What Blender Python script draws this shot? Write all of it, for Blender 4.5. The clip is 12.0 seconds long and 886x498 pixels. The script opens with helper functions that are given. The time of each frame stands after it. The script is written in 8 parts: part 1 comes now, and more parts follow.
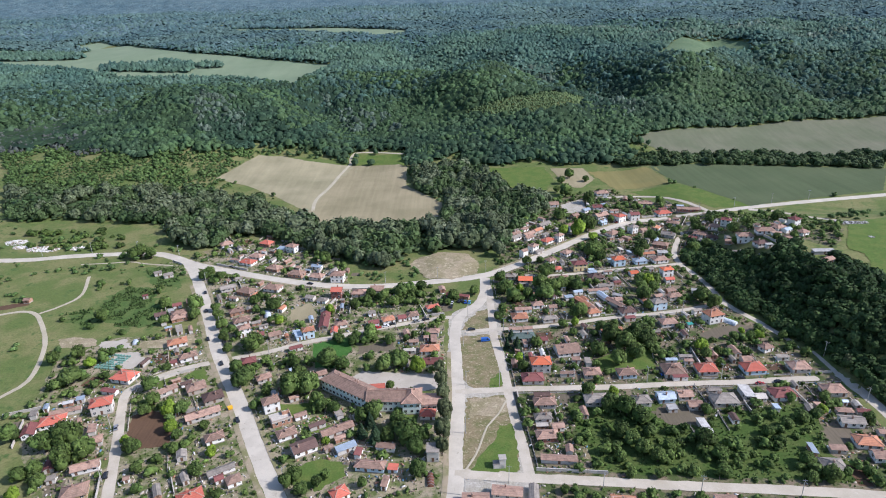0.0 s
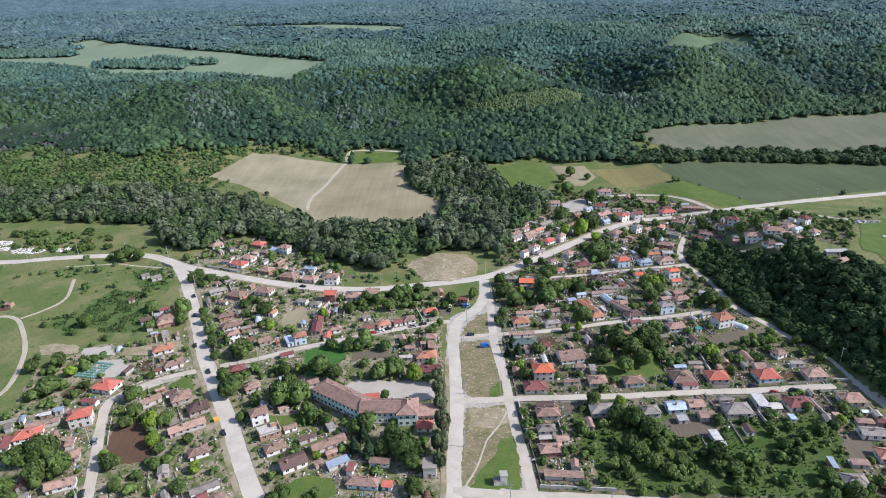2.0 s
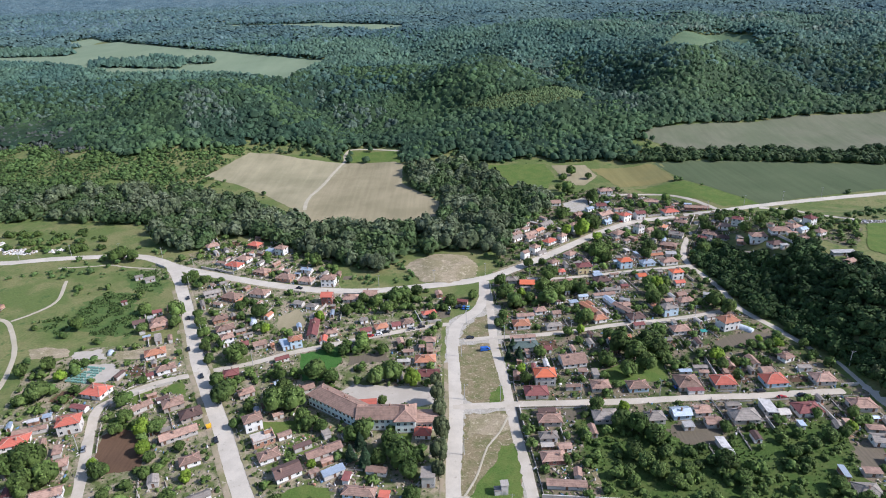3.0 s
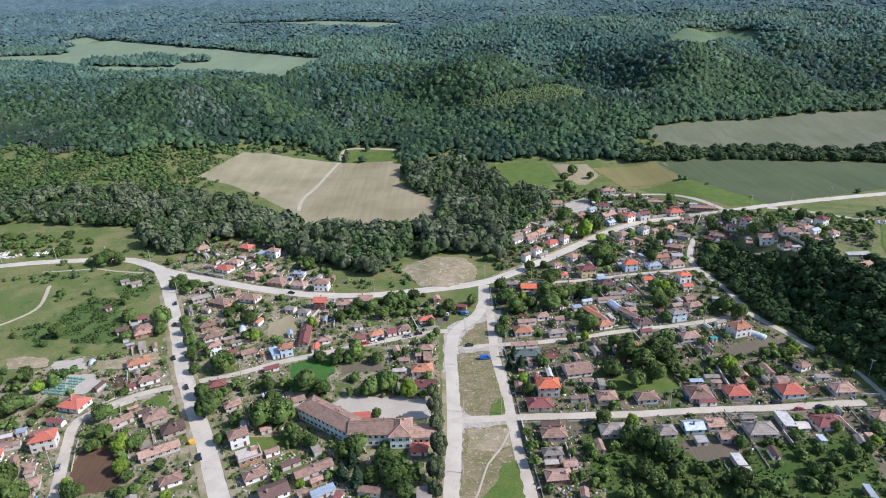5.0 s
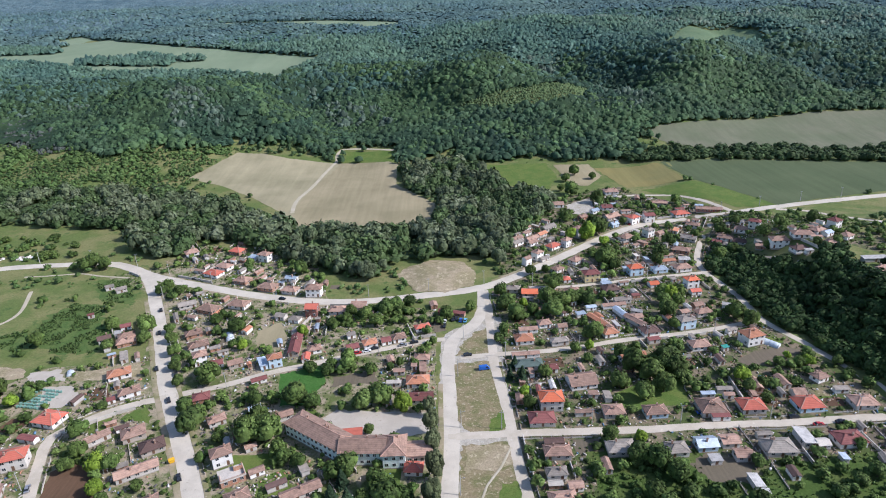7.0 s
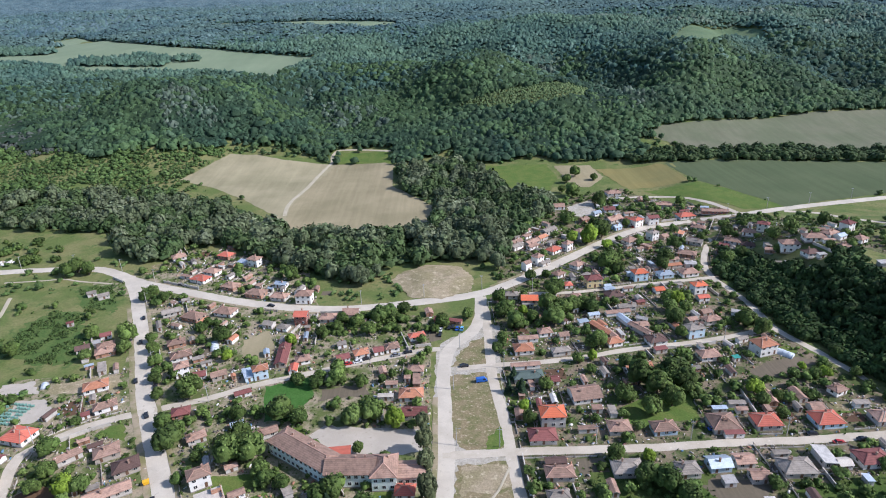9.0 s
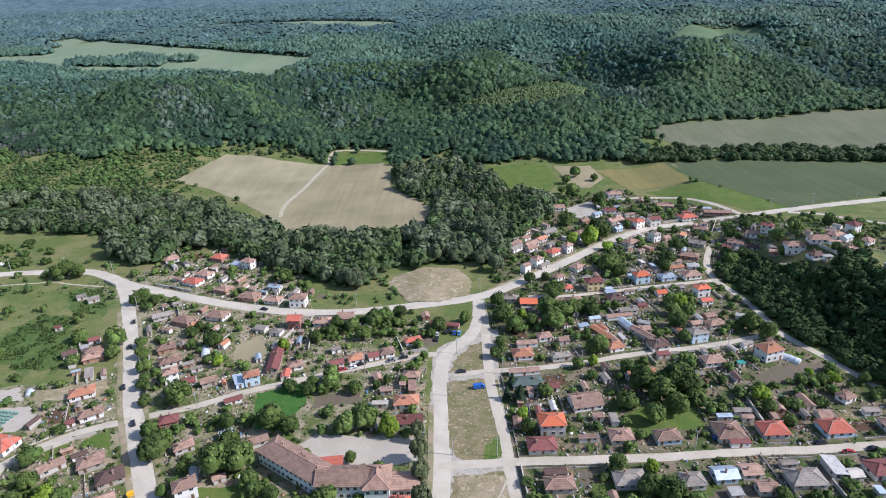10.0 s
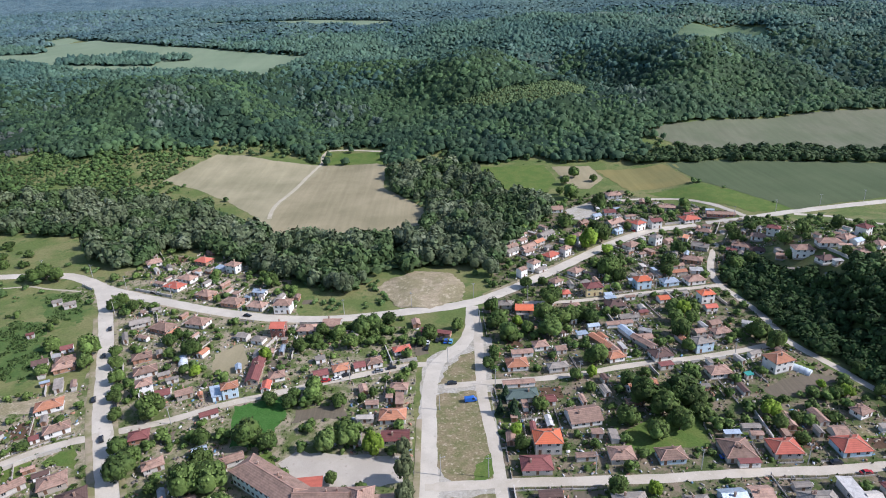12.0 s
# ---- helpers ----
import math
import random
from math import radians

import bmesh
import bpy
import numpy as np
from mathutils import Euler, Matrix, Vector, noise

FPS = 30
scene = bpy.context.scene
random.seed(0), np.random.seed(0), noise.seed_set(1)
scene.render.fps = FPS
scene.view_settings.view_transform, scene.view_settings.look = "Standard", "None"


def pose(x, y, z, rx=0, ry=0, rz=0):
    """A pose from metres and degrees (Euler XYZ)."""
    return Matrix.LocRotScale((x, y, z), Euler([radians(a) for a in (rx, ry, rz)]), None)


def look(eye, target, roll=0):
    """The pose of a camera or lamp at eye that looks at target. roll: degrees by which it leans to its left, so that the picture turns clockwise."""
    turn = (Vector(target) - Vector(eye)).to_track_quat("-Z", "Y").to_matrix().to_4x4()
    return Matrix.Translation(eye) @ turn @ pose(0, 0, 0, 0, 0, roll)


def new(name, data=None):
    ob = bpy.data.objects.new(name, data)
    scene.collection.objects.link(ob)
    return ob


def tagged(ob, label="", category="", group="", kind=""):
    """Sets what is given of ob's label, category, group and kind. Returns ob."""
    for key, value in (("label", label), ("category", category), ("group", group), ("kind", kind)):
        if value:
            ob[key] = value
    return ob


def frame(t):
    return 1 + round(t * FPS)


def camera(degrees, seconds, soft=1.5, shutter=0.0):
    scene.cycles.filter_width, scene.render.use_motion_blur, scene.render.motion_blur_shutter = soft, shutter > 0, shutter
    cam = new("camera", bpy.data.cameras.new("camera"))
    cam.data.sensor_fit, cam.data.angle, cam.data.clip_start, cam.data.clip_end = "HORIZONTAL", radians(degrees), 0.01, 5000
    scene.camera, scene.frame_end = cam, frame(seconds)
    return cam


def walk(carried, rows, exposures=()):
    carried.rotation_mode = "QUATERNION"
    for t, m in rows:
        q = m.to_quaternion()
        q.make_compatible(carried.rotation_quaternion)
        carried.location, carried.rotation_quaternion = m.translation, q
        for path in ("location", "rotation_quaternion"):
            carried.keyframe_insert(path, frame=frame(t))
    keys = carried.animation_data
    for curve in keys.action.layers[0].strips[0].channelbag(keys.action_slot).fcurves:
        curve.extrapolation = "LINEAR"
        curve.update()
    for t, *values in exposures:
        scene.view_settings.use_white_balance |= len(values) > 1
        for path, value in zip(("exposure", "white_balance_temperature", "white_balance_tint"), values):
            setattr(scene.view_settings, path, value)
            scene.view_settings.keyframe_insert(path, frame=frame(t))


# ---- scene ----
cam = camera(72.0, 12.0, soft=1.0)
PATH = [  # seconds, x, y, z, yaw, pitch, roll
    (0.0, -0.04, -0.03, 174.98, -0.002, -22.156, -1.899),
    (0.5, 0.21, 3.58, 174.02, -0.022, -22.206, -1.923),
    (1.0, 0.43, 7.21, 173.07, -0.045, -22.254, -1.946),
    (1.5, 0.63, 10.86, 172.11, -0.069, -22.299, -1.969),
    (2.0, 0.81, 14.51, 171.15, -0.095, -22.340, -1.991),
    (2.5, 0.99, 18.18, 170.18, -0.120, -22.376, -2.013),
    (3.0, 1.18, 21.86, 169.20, -0.144, -22.406, -2.036),
    (5.0, 2.11, 36.65, 165.17, -0.221, -22.453, -2.128),
    (5.5, 2.42, 40.37, 164.13, -0.233, -22.446, -2.152),
    (6.0, 2.77, 44.08, 163.08, -0.243, -22.432, -2.175),
    (6.5, 3.18, 47.80, 162.01, -0.249, -22.411, -2.198),
    (7.0, 3.64, 51.51, 160.93, -0.253, -22.384, -2.220),
    (9.0, 6.12, 66.34, 156.46, -0.250, -22.233, -2.292),
    (9.5, 6.91, 70.02, 155.32, -0.248, -22.191, -2.303),
    (10.0, 7.79, 73.70, 154.16, -0.247, -22.151, -2.310),
    (10.5, 8.74, 77.36, 153.00, -0.248, -22.115, -2.312),
    (11.0, 9.78, 81.01, 151.84, -0.252, -22.084, -2.309),
    (11.5, 10.91, 84.64, 150.66, -0.261, -22.062, -2.299),
    (12.0, 12.12, 88.25, 149.49, -0.275, -22.050, -2.281),
]
walk(cam, [(t, pose(x, y, z, 90 + pitch, 0, yaw) @ pose(0, 0, 0, 0, 0, roll)) for t, x, y, z, yaw, pitch, roll in PATH],
     [(0.0, 0.29, 5750, 16), (12.0, 0.29, 5750, 16)])

# ---- light ----
world = bpy.data.worlds.new("sky")
scene.world = world
world.use_nodes = True
wn = world.node_tree.nodes
sky = wn.new("ShaderNodeTexSky")
sky.sky_type = "NISHITA"
sky.sun_disc = False
SUN_UP, SUN_AZ = 40.0, -12.0  # degrees above the ground, and counter-clockwise from +x
sky.sun_elevation = radians(SUN_UP)
sky.sun_rotation = radians(90 - SUN_AZ)
sky.air_density, sky.dust_density, sky.ozone_density = 1.0, 1.0, 1.0
world.node_tree.links.new(sky.outputs[0], wn["Background"].inputs[0])
wn["Background"].inputs[1].default_value = 0.135
sun = new("sun", bpy.data.lights.new("sun", "SUN"))
sun.data.energy = 4.3
sun.data.angle = radians(0.53)
sun.data.color = (1.0, 0.94, 0.865)
sun_way = Vector((math.cos(radians(SUN_UP)) * math.cos(radians(SUN_AZ)), math.cos(radians(SUN_UP)) * math.sin(radians(SUN_AZ)), math.sin(radians(SUN_UP))))
sun.matrix_world = look(Vector((0, 300, 0)) + sun_way * 400, (0, 300, 0))
scene.view_settings.exposure = 0.0

rng = random.Random(7)
nrng = np.random.default_rng(11)


# ---- materials ----
class Nodes:
    """A small helper that wires a node material."""

    def __init__(self, name, rough=0.9, metal=0.0, spec=0.3):
        self.mat = bpy.data.materials.new(name)
        self.mat.use_nodes = True
        self.tree = self.mat.node_tree
        self.bsdf = self.tree.nodes["Principled BSDF"]
        self.bsdf.inputs["Roughness"].default_value = rough
        self.bsdf.inputs["Metallic"].default_value = metal
        self.bsdf.inputs["Specular IOR Level"].default_value = spec

    def add(self, kind, **links):
        n = self.tree.nodes.new(kind)
        for key, value in links.items():
            self.set(n, key.replace("_", " "), value)
        return n

    def set(self, n, key, value):
        socket = n.inputs[key]
        if isinstance(value, bpy.types.NodeSocket):
            self.tree.links.new(value, socket)
        else:
            socket.default_value = value

    def where(self, space="Object"):
        return self.add("ShaderNodeTexCoord").outputs[space]

    def position(self):
        return self.add("ShaderNodeNewGeometry").outputs["Position"]

    def noise(self, vector, scale, detail=3.0, rough=0.55):
        n = self.add("ShaderNodeTexNoise", Vector=vector, Scale=scale, Detail=detail, Roughness=rough)
        return n.outputs["Fac"]

    def ramp(self, fac, low, high, a=0.0, b=1.0):
        n = self.add("ShaderNodeMapRange")
        for i, value in enumerate((fac, low, high, a, b)):
            s = n.inputs[i]
            if isinstance(value, bpy.types.NodeSocket):
                self.tree.links.new(value, s)
            else:
                s.default_value = value
        return n.outputs[0]

    def mix(self, fac, a, b, blend="MIX"):
        n = self.tree.nodes.new("ShaderNodeMix")
        n.data_type, n.blend_type = "RGBA", blend
        for i, value in ((0, fac), (6, a), (7, b)):
            s = n.inputs[i]
            if isinstance(value, bpy.types.NodeSocket):
                self.tree.links.new(value, s)
            else:
                s.default_value = value if i == 0 else (*value, 1.0)[:4]
        return n.outputs[2]

    def shade(self, colour, fac, amount):
        """Vary a colour's brightness by fac (0..1) around one."""
        v = self.ramp(fac, 0.0, 1.0, 1.0 - amount, 1.0 + amount)
        n = self.add("ShaderNodeHueSaturation")
        self.set(n, "Value", v)
        s = n.inputs["Color"]
        if isinstance(colour, bpy.types.NodeSocket):
            self.tree.links.new(colour, s)
        else:
            s.default_value = (*colour, 1.0)[:4]
        return n.outputs[0]

    def bump(self, height, strength=0.4, distance=0.05):
        n = self.add("ShaderNodeBump", Strength=strength, Distance=distance, Height=height)
        self.tree.links.new(n.outputs[0], self.bsdf.inputs["Normal"])

    def done(self, colour):
        s = self.bsdf.inputs["Base Color"]
        if isinstance(colour, bpy.types.NodeSocket):
            self.tree.links.new(colour, s)
        else:
            s.default_value = (*colour, 1.0)[:4]
        return self.mat


def ground_material(name, base, second, third, patch=14.0, cover=0.5, fine=1.2):
    m = Nodes(name, 0.95, spec=0.15)
    p = m.position()
    big = m.noise(p, 1.0 / patch, 4.0, 0.6)
    mid = m.noise(p, 4.2 / patch, 4.0, 0.6)
    small = m.noise(p, fine, 3.0, 0.6)
    c = m.mix(m.ramp(big, cover - 0.08, cover + 0.08), base, second)
    c = m.mix(m.ramp(mid, 0.56, 0.68), c, third)
    c = m.shade(c, small, 0.45)
    c = m.shade(c, mid, 0.25)
    m.bump(small, 0.6, 0.3)
    return m.done(c)


def tilled_material(name, base, dark, turn, pitch=2.0, streak=0.35):
    """Worked earth with faint furrows that run along one way."""
    m = Nodes(name, 0.95, spec=0.1)
    p = m.position()
    mp = m.add("ShaderNodeMapping", Vector=p)
    mp.inputs["Rotation"].default_value = (0, 0, radians(turn))
    mp.inputs["Scale"].default_value = (1.0, 0.04, 1.0)
    lines = m.noise(mp.outputs[0], 1.0 / pitch, 3.0, 0.6)
    big = m.noise(p, 0.018, 4.0, 0.6)
    small = m.noise(p, 0.9, 3.0, 0.6)
    c = m.mix(m.ramp(big, 0.35, 0.65), base, dark)
    c = m.shade(c, lines, streak)
    c = m.shade(c, small, 0.15)
    m.bump(lines, 0.4, 0.2)
    return m.done(c)


def road_material(name, base, patchy, stain):
    m = Nodes(name, 0.9, spec=0.25)
    p = m.position()
    big = m.noise(p, 0.09, 4.0, 0.65)
    mid = m.noise(p, 0.45, 4.0, 0.6)
    small = m.noise(p, 3.0, 2.0, 0.6)
    c = m.mix(m.ramp(big, 0.42, 0.6), base, patchy)
    c = m.mix(m.ramp(mid, 0.62, 0.7), c, stain)
    c = m.shade(c, small, 0.15)
    m.bump(small, 0.3, 0.03)
    return m.done(c)


def roof_material(name, colour, old=0.5, tiles=True, metal=0.0, rough=0.85):
    m = Nodes(name, rough, metal, 0.3)
    o = m.where("Object")
    p = m.position()
    rnd = m.add("ShaderNodeObjectInfo").outputs["Random"]
    stains = m.noise(p, 0.55, 5.0, 0.65)
    fine = m.noise(p, 3.5, 2.0, 0.6)
    dark = tuple(v * 0.45 + 0.012 for v in colour)
    pale = tuple(min(1, v * 0.8 + 0.11) for v in colour)
    c = m.mix(m.ramp(stains, 0.45, 0.72, 0.0, old), colour, dark)
    c = m.mix(m.ramp(stains, 0.42, 0.25, 0.0, old * 0.7), c, pale)
    c = m.shade(c, fine, 0.22)
    c = m.shade(c, rnd, 0.22)
    if tiles:
        w = m.add("ShaderNodeTexWave", Vector=o, Scale=0.95, Distortion=0.6, Detail=1.0)
        w.bands_direction = "Z"
        w2 = m.add("ShaderNodeTexWave", Vector=o, Scale=0.7, Distortion=0.6, Detail=1.0)
        w2.bands_direction = "DIAGONAL"
        c = m.shade(c, w.outputs["Fac"], 0.07)
        m.bump(w.outputs["Fac"], 0.5, 0.06)
    else:
        w = m.add("ShaderNodeTexWave", Vector=o, Scale=1.2)
        c = m.shade(c, w.outputs["Fac"], 0.08)
        m.bump(w.outputs["Fac"], 0.5, 0.05)
    return m.done(c)


def wall_material(name, colour, dirt=0.5, brick=False):
    m = Nodes(name, 0.9, spec=0.25)
    p = m.position()
    o = m.where("Object")
    rnd = m.add("ShaderNodeObjectInfo").outputs["Random"]
    c = colour
    if brick:
        b = m.add("ShaderNodeTexBrick", Vector=o, Scale=2.2, Mortar_Size=0.03)
        b.inputs["Color1"].default_value = (*colour, 1)
        b.inputs["Color2"].default_value = (*(v * 0.75 for v in colour), 1)
        b.inputs["Mortar"].default_value = (0.42, 0.36, 0.3, 1)
        c = b.outputs["Color"]
    stains = m.noise(p, 0.7, 4.0, 0.65)
    fine = m.noise(p, 4.0, 2.0, 0.6)
    c = m.mix(m.ramp(stains, 0.5, 0.75, 0.0, dirt), c, tuple(v * 0.5 for v in (0.55, 0.5, 0.42)))
    c = m.shade(c, fine, 0.1)
    c = m.shade(c, rnd, 0.12)
    m.bump(fine, 0.3, 0.03)
    return m.done(c)


def plain_material(name, colour, rough=0.6, metal=0.0, spec=0.4, vary=0.15):
    m = Nodes(name, rough, metal, spec)
    p = m.position()
    return m.done(m.shade(m.shade(colour, m.noise(p, 1.3, 3.0), vary), m.noise(p, 9.0, 2.0), vary * 0.6))


def leaf_material(name, dark, light, pale, island=0.5, patch=60.0, bump=0.6, pale_from=0.6, drifts=0.4, grain=0.5, fresh=None):
    """Foliage: a colour of its own for every crown or clump, with drifts of paler kinds."""
    m = Nodes(name, 0.75, spec=0.15)
    geo = m.add("ShaderNodeNewGeometry")
    p = geo.outputs["Position"]
    rnd = geo.outputs["Random Per Island"]
    own = m.add("ShaderNodeObjectInfo").outputs["Random"]
    big = m.noise(p, 1.0 / patch, 4.0, 0.6)
    mid = m.noise(p, 0.13, 3.0, 0.6)
    small = m.noise(p, 0.9, 3.0, 0.7)
    c = m.mix(m.ramp(big, 0.36, 0.64), dark, light)
    if fresh:
        c = m.mix(m.ramp(m.noise(p, 1.0 / 170.0, 3.0, 0.55), 0.44, 0.58, 0.0, 0.9), c, fresh)
    c = m.mix(m.ramp(mid, pale_from, pale_from + 0.12, 0.0, 0.5), c, pale)
    drift = m.noise(p, 1.0 / 38.0, 3.0, 0.6)
    both = m.add("ShaderNodeMath")
    both.operation = "MULTIPLY"
    m.set(both, 0, m.ramp(rnd, 0.45, 0.6))
    m.set(both, 1, m.ramp(drift, 0.54, 0.62, 0.0, drifts))
    c = m.mix(both.outputs[0], c, tuple(v * 1.1 for v in pale))
    c = m.shade(c, m.ramp(m.noise(p, 1.0 / 24.0, 3.0, 0.6), 0.32, 0.68), 0.22)
    c = m.shade(c, rnd, island)
    c = m.shade(c, own, 0.22)
    c = m.shade(c, small, grain)
    m.bump(small, bump, 0.8)
    return m.done(c)


GRASS = ground_material("meadow_grass", (0.112, 0.146, 0.042), (0.185, 0.182, 0.072), (0.07, 0.11, 0.031), 30.0, 0.51, 0.8)
YARD = ground_material("yard_earth_and_grass", (0.11, 0.134, 0.044), (0.32, 0.265, 0.18), (0.074, 0.108, 0.03), 7.0, 0.5)
# The yard mix in darker, greener tones for the eastern side.
YARD_EAST = ground_material("darker_yard_earth", (0.074, 0.098, 0.031), (0.215, 0.17, 0.115), (0.05, 0.08, 0.022), 7.0, 0.51)
DRY = ground_material("dry_trodden_grass", (0.235, 0.19, 0.108), (0.165, 0.158, 0.07), (0.34, 0.285, 0.195), 7.0, 0.5)
LUSH = ground_material("tall_lush_grass", (0.074, 0.122, 0.032), (0.1, 0.14, 0.04), (0.052, 0.096, 0.024), 7.0, 0.5, 0.9)
LAWN = ground_material("green_lawn", (0.09, 0.14, 0.03), (0.12, 0.155, 0.038), (0.075, 0.125, 0.024), 8.0, 0.5)
CROP = ground_material("young_crop", (0.05, 0.128, 0.024), (0.062, 0.142, 0.03), (0.04, 0.11, 0.02), 5.0, 0.5)
SOIL = tilled_material("dug_soil", (0.14, 0.085, 0.05), (0.1, 0.062, 0.04), 10, 1.2, 0.3)
GREY_SOIL = tilled_material("grey_soil", (0.17, 0.14, 0.1), (0.13, 0.11, 0.075), 60, 1.2, 0.3)
TILLED = tilled_material("pale_tilled_field", (0.352, 0.308, 0.19), (0.25, 0.226, 0.134), -28, 5.0, 0.2)
TILLED_EAST = tilled_material("browner_tilled_field", (0.328, 0.278, 0.168), (0.238, 0.207, 0.12), -28, 5.0, 0.24)
FAR_TILLED = tilled_material("grey_tilled_field", (0.168, 0.166, 0.11), (0.125, 0.14, 0.082), 80, 6.0, 0.2)
OCHRE = tilled_material("ochre_field", (0.24, 0.2, 0.075), (0.19, 0.175, 0.07), 20, 4.0, 0.25)
WHEAT = tilled_material("green_cereal", (0.098, 0.12, 0.06), (0.08, 0.104, 0.05), 75, 6.0, 0.22)
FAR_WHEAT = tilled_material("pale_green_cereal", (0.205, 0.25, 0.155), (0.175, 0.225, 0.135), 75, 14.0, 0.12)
CLEARING = ground_material("hill_clearing_grass", (0.1, 0.15, 0.075), (0.12, 0.165, 0.085), (0.075, 0.118, 0.065), 20.0, 0.5, 0.3)
# Orchard green, darkened further with tree shade painted into the colour.
ORCHARD = ground_material("orchard_grass_painted_shade", (0.06, 0.1, 0.022), (0.09, 0.118, 0.032), (0.042, 0.076, 0.016), 9.0, 0.5)
SAND = ground_material("bare_sandy_earth", (0.33, 0.27, 0.175), (0.25, 0.215, 0.12), (0.4, 0.34, 0.23), 14.0, 0.5)
GRAVEL_GROUND = ground_material("gravelly_ground", (0.4, 0.365, 0.3), (0.33, 0.3, 0.225), (0.46, 0.425, 0.36), 8.0, 0.55)
ASPHALT = road_material("worn_pale_asphalt", (0.47, 0.42, 0.335), (0.54, 0.485, 0.39), (0.37, 0.33, 0.265))
GRAVEL = road_material("compacted_gravel", (0.51, 0.45, 0.355), (0.44, 0.385, 0.295), (0.57, 0.51, 0.41))
DIRT = road_material("pale_dirt", (0.45, 0.395, 0.29), (0.39, 0.345, 0.24), (0.5, 0.445, 0.34))
YARD_PAVING = road_material("concrete_paving", (0.41, 0.365, 0.295), (0.46, 0.41, 0.335), (0.32, 0.28, 0.225))

ROOFS = {
    "R": roof_material("red_roof_tiles", (0.47, 0.13, 0.085), 0.35),
    "X": roof_material("bright_orange_red_tiles", (0.58, 0.15, 0.07), 0.15),
    "O": roof_material("orange_terracotta_tiles", (0.45, 0.2, 0.112), 0.6),
    "P": roof_material("faded_pinkish_tiles", (0.36, 0.23, 0.168), 0.95),
    "B": roof_material("weathered_brown_tiles", (0.27, 0.175, 0.128), 0.9),
    "M": roof_material("maroon_tiles", (0.20, 0.075, 0.065), 0.55),
    "D": roof_material("dark_brown_tiles", (0.13, 0.08, 0.065), 0.5),
    "G": roof_material("grey_lichened_tiles", (0.27, 0.235, 0.195), 0.8),
    "S": roof_material("grey_blue_sheet_metal", (0.4, 0.46, 0.51), 0.4, False, 0.3, 0.5),
    "W": roof_material("pale_cement_sheet", (0.47, 0.45, 0.415), 0.8, False),
    "C": roof_material("bare_concrete_slab", (0.5, 0.45, 0.38), 0.4, False),
    "N": roof_material("dark_green_felt", (0.085, 0.115, 0.1), 0.3, False),
    "T": roof_material("teal_sheet", (0.05, 0.27, 0.22), 0.3, False),
}
ROOF_WORDS = {"R": "red-tiled", "X": "bright orange-red tiled", "O": "orange terracotta", "P": "faded pinkish tiled", "B": "weathered brown tiled",
              "M": "maroon tiled", "D": "dark brown tiled", "G": "grey lichen-covered tiled", "S": "grey-blue sheet-metal", "W": "pale cement-sheet",
              "C": "flat bare concrete", "N": "dark green felted", "T": "teal sheet"}
WALLS = {
    "w": wall_material("whitewashed_render", (0.8, 0.77, 0.71), 0.3),
    "b": wall_material("orange_brick", (0.42, 0.21, 0.125), 0.3, True),
    "g": wall_material("grey_render", (0.54, 0.505, 0.45), 0.5),
    "l": wall_material("light_blue_render", (0.5, 0.62, 0.68), 0.35),
    "o": wall_material("ochre_render", (0.52, 0.36, 0.2), 0.4),
    "r": wall_material("red_brick", (0.36, 0.13, 0.095), 0.3, True),
    "y": wall_material("yellow_render", (0.62, 0.5, 0.26), 0.35),
    "c": wall_material("raw_concrete", (0.5, 0.47, 0.42), 0.5),
    "s": wall_material("pale_green_render", (0.7, 0.77, 0.71), 0.35),
}
WALL_WORDS = {"w": "whitewashed", "b": "orange brick", "g": "grey rendered", "l": "light blue", "o": "ochre", "r": "red brick", "y": "yellow", "c": "raw concrete", "s": "pale green"}
FRAME = plain_material("window_frame_paint", (0.7, 0.68, 0.64), 0.5)
GLASS = plain_material("dark_window_glass", (0.025, 0.03, 0.035), 0.08, 0.0, 0.6, 0.05)
WOOD_DOOR = plain_material("brown_door_paint", (0.16, 0.09, 0.055), 0.6)
PLINTH = wall_material("stone_plinth", (0.33, 0.3, 0.26), 0.5)
RIDGE = roof_material("ridge_tiles", (0.44, 0.27, 0.2), 0.4, False)
BRICK = wall_material("chimney_brick", (0.4, 0.24, 0.17), 0.4, True)
BARK = plain_material("bark", (0.09, 0.07, 0.05), 0.95, 0, 0.1)
CONCRETE = plain_material("grey_concrete", (0.42, 0.4, 0.37), 0.9, 0, 0.2)
OLD_WOOD = plain_material("grey_old_wood", (0.22, 0.18, 0.14), 0.9, 0, 0.2, 0.25)
WIRE = plain_material("dark_wire", (0.05, 0.05, 0.05), 0.6)
RUST = plain_material("rusty_steel", (0.16, 0.07, 0.045), 0.8, 0.2, 0.3, 0.3)
RUBBER = plain_material("black_rubber", (0.02, 0.02, 0.02), 0.8)
STEEL = plain_material("galvanised_steel", (0.45, 0.47, 0.48), 0.4, 0.7)

# Leaf blue is raised a little: faint haze painted into the hill wood.
LEAF_WOOD = leaf_material("oakwood_leaves_hazed", (0.029, 0.06, 0.037), (0.046, 0.086, 0.043), (0.078, 0.118, 0.07), 0.27, 75.0, 0.3, 0.62, 0.4, 0.25, (0.06, 0.104, 0.042))
LEAF_FRESH = leaf_material("sunlit_beech_leaves", (0.05, 0.092, 0.04), (0.068, 0.116, 0.045), (0.092, 0.142, 0.066), 0.24, 60.0, 0.3, 0.6, 0.35, 0.25)
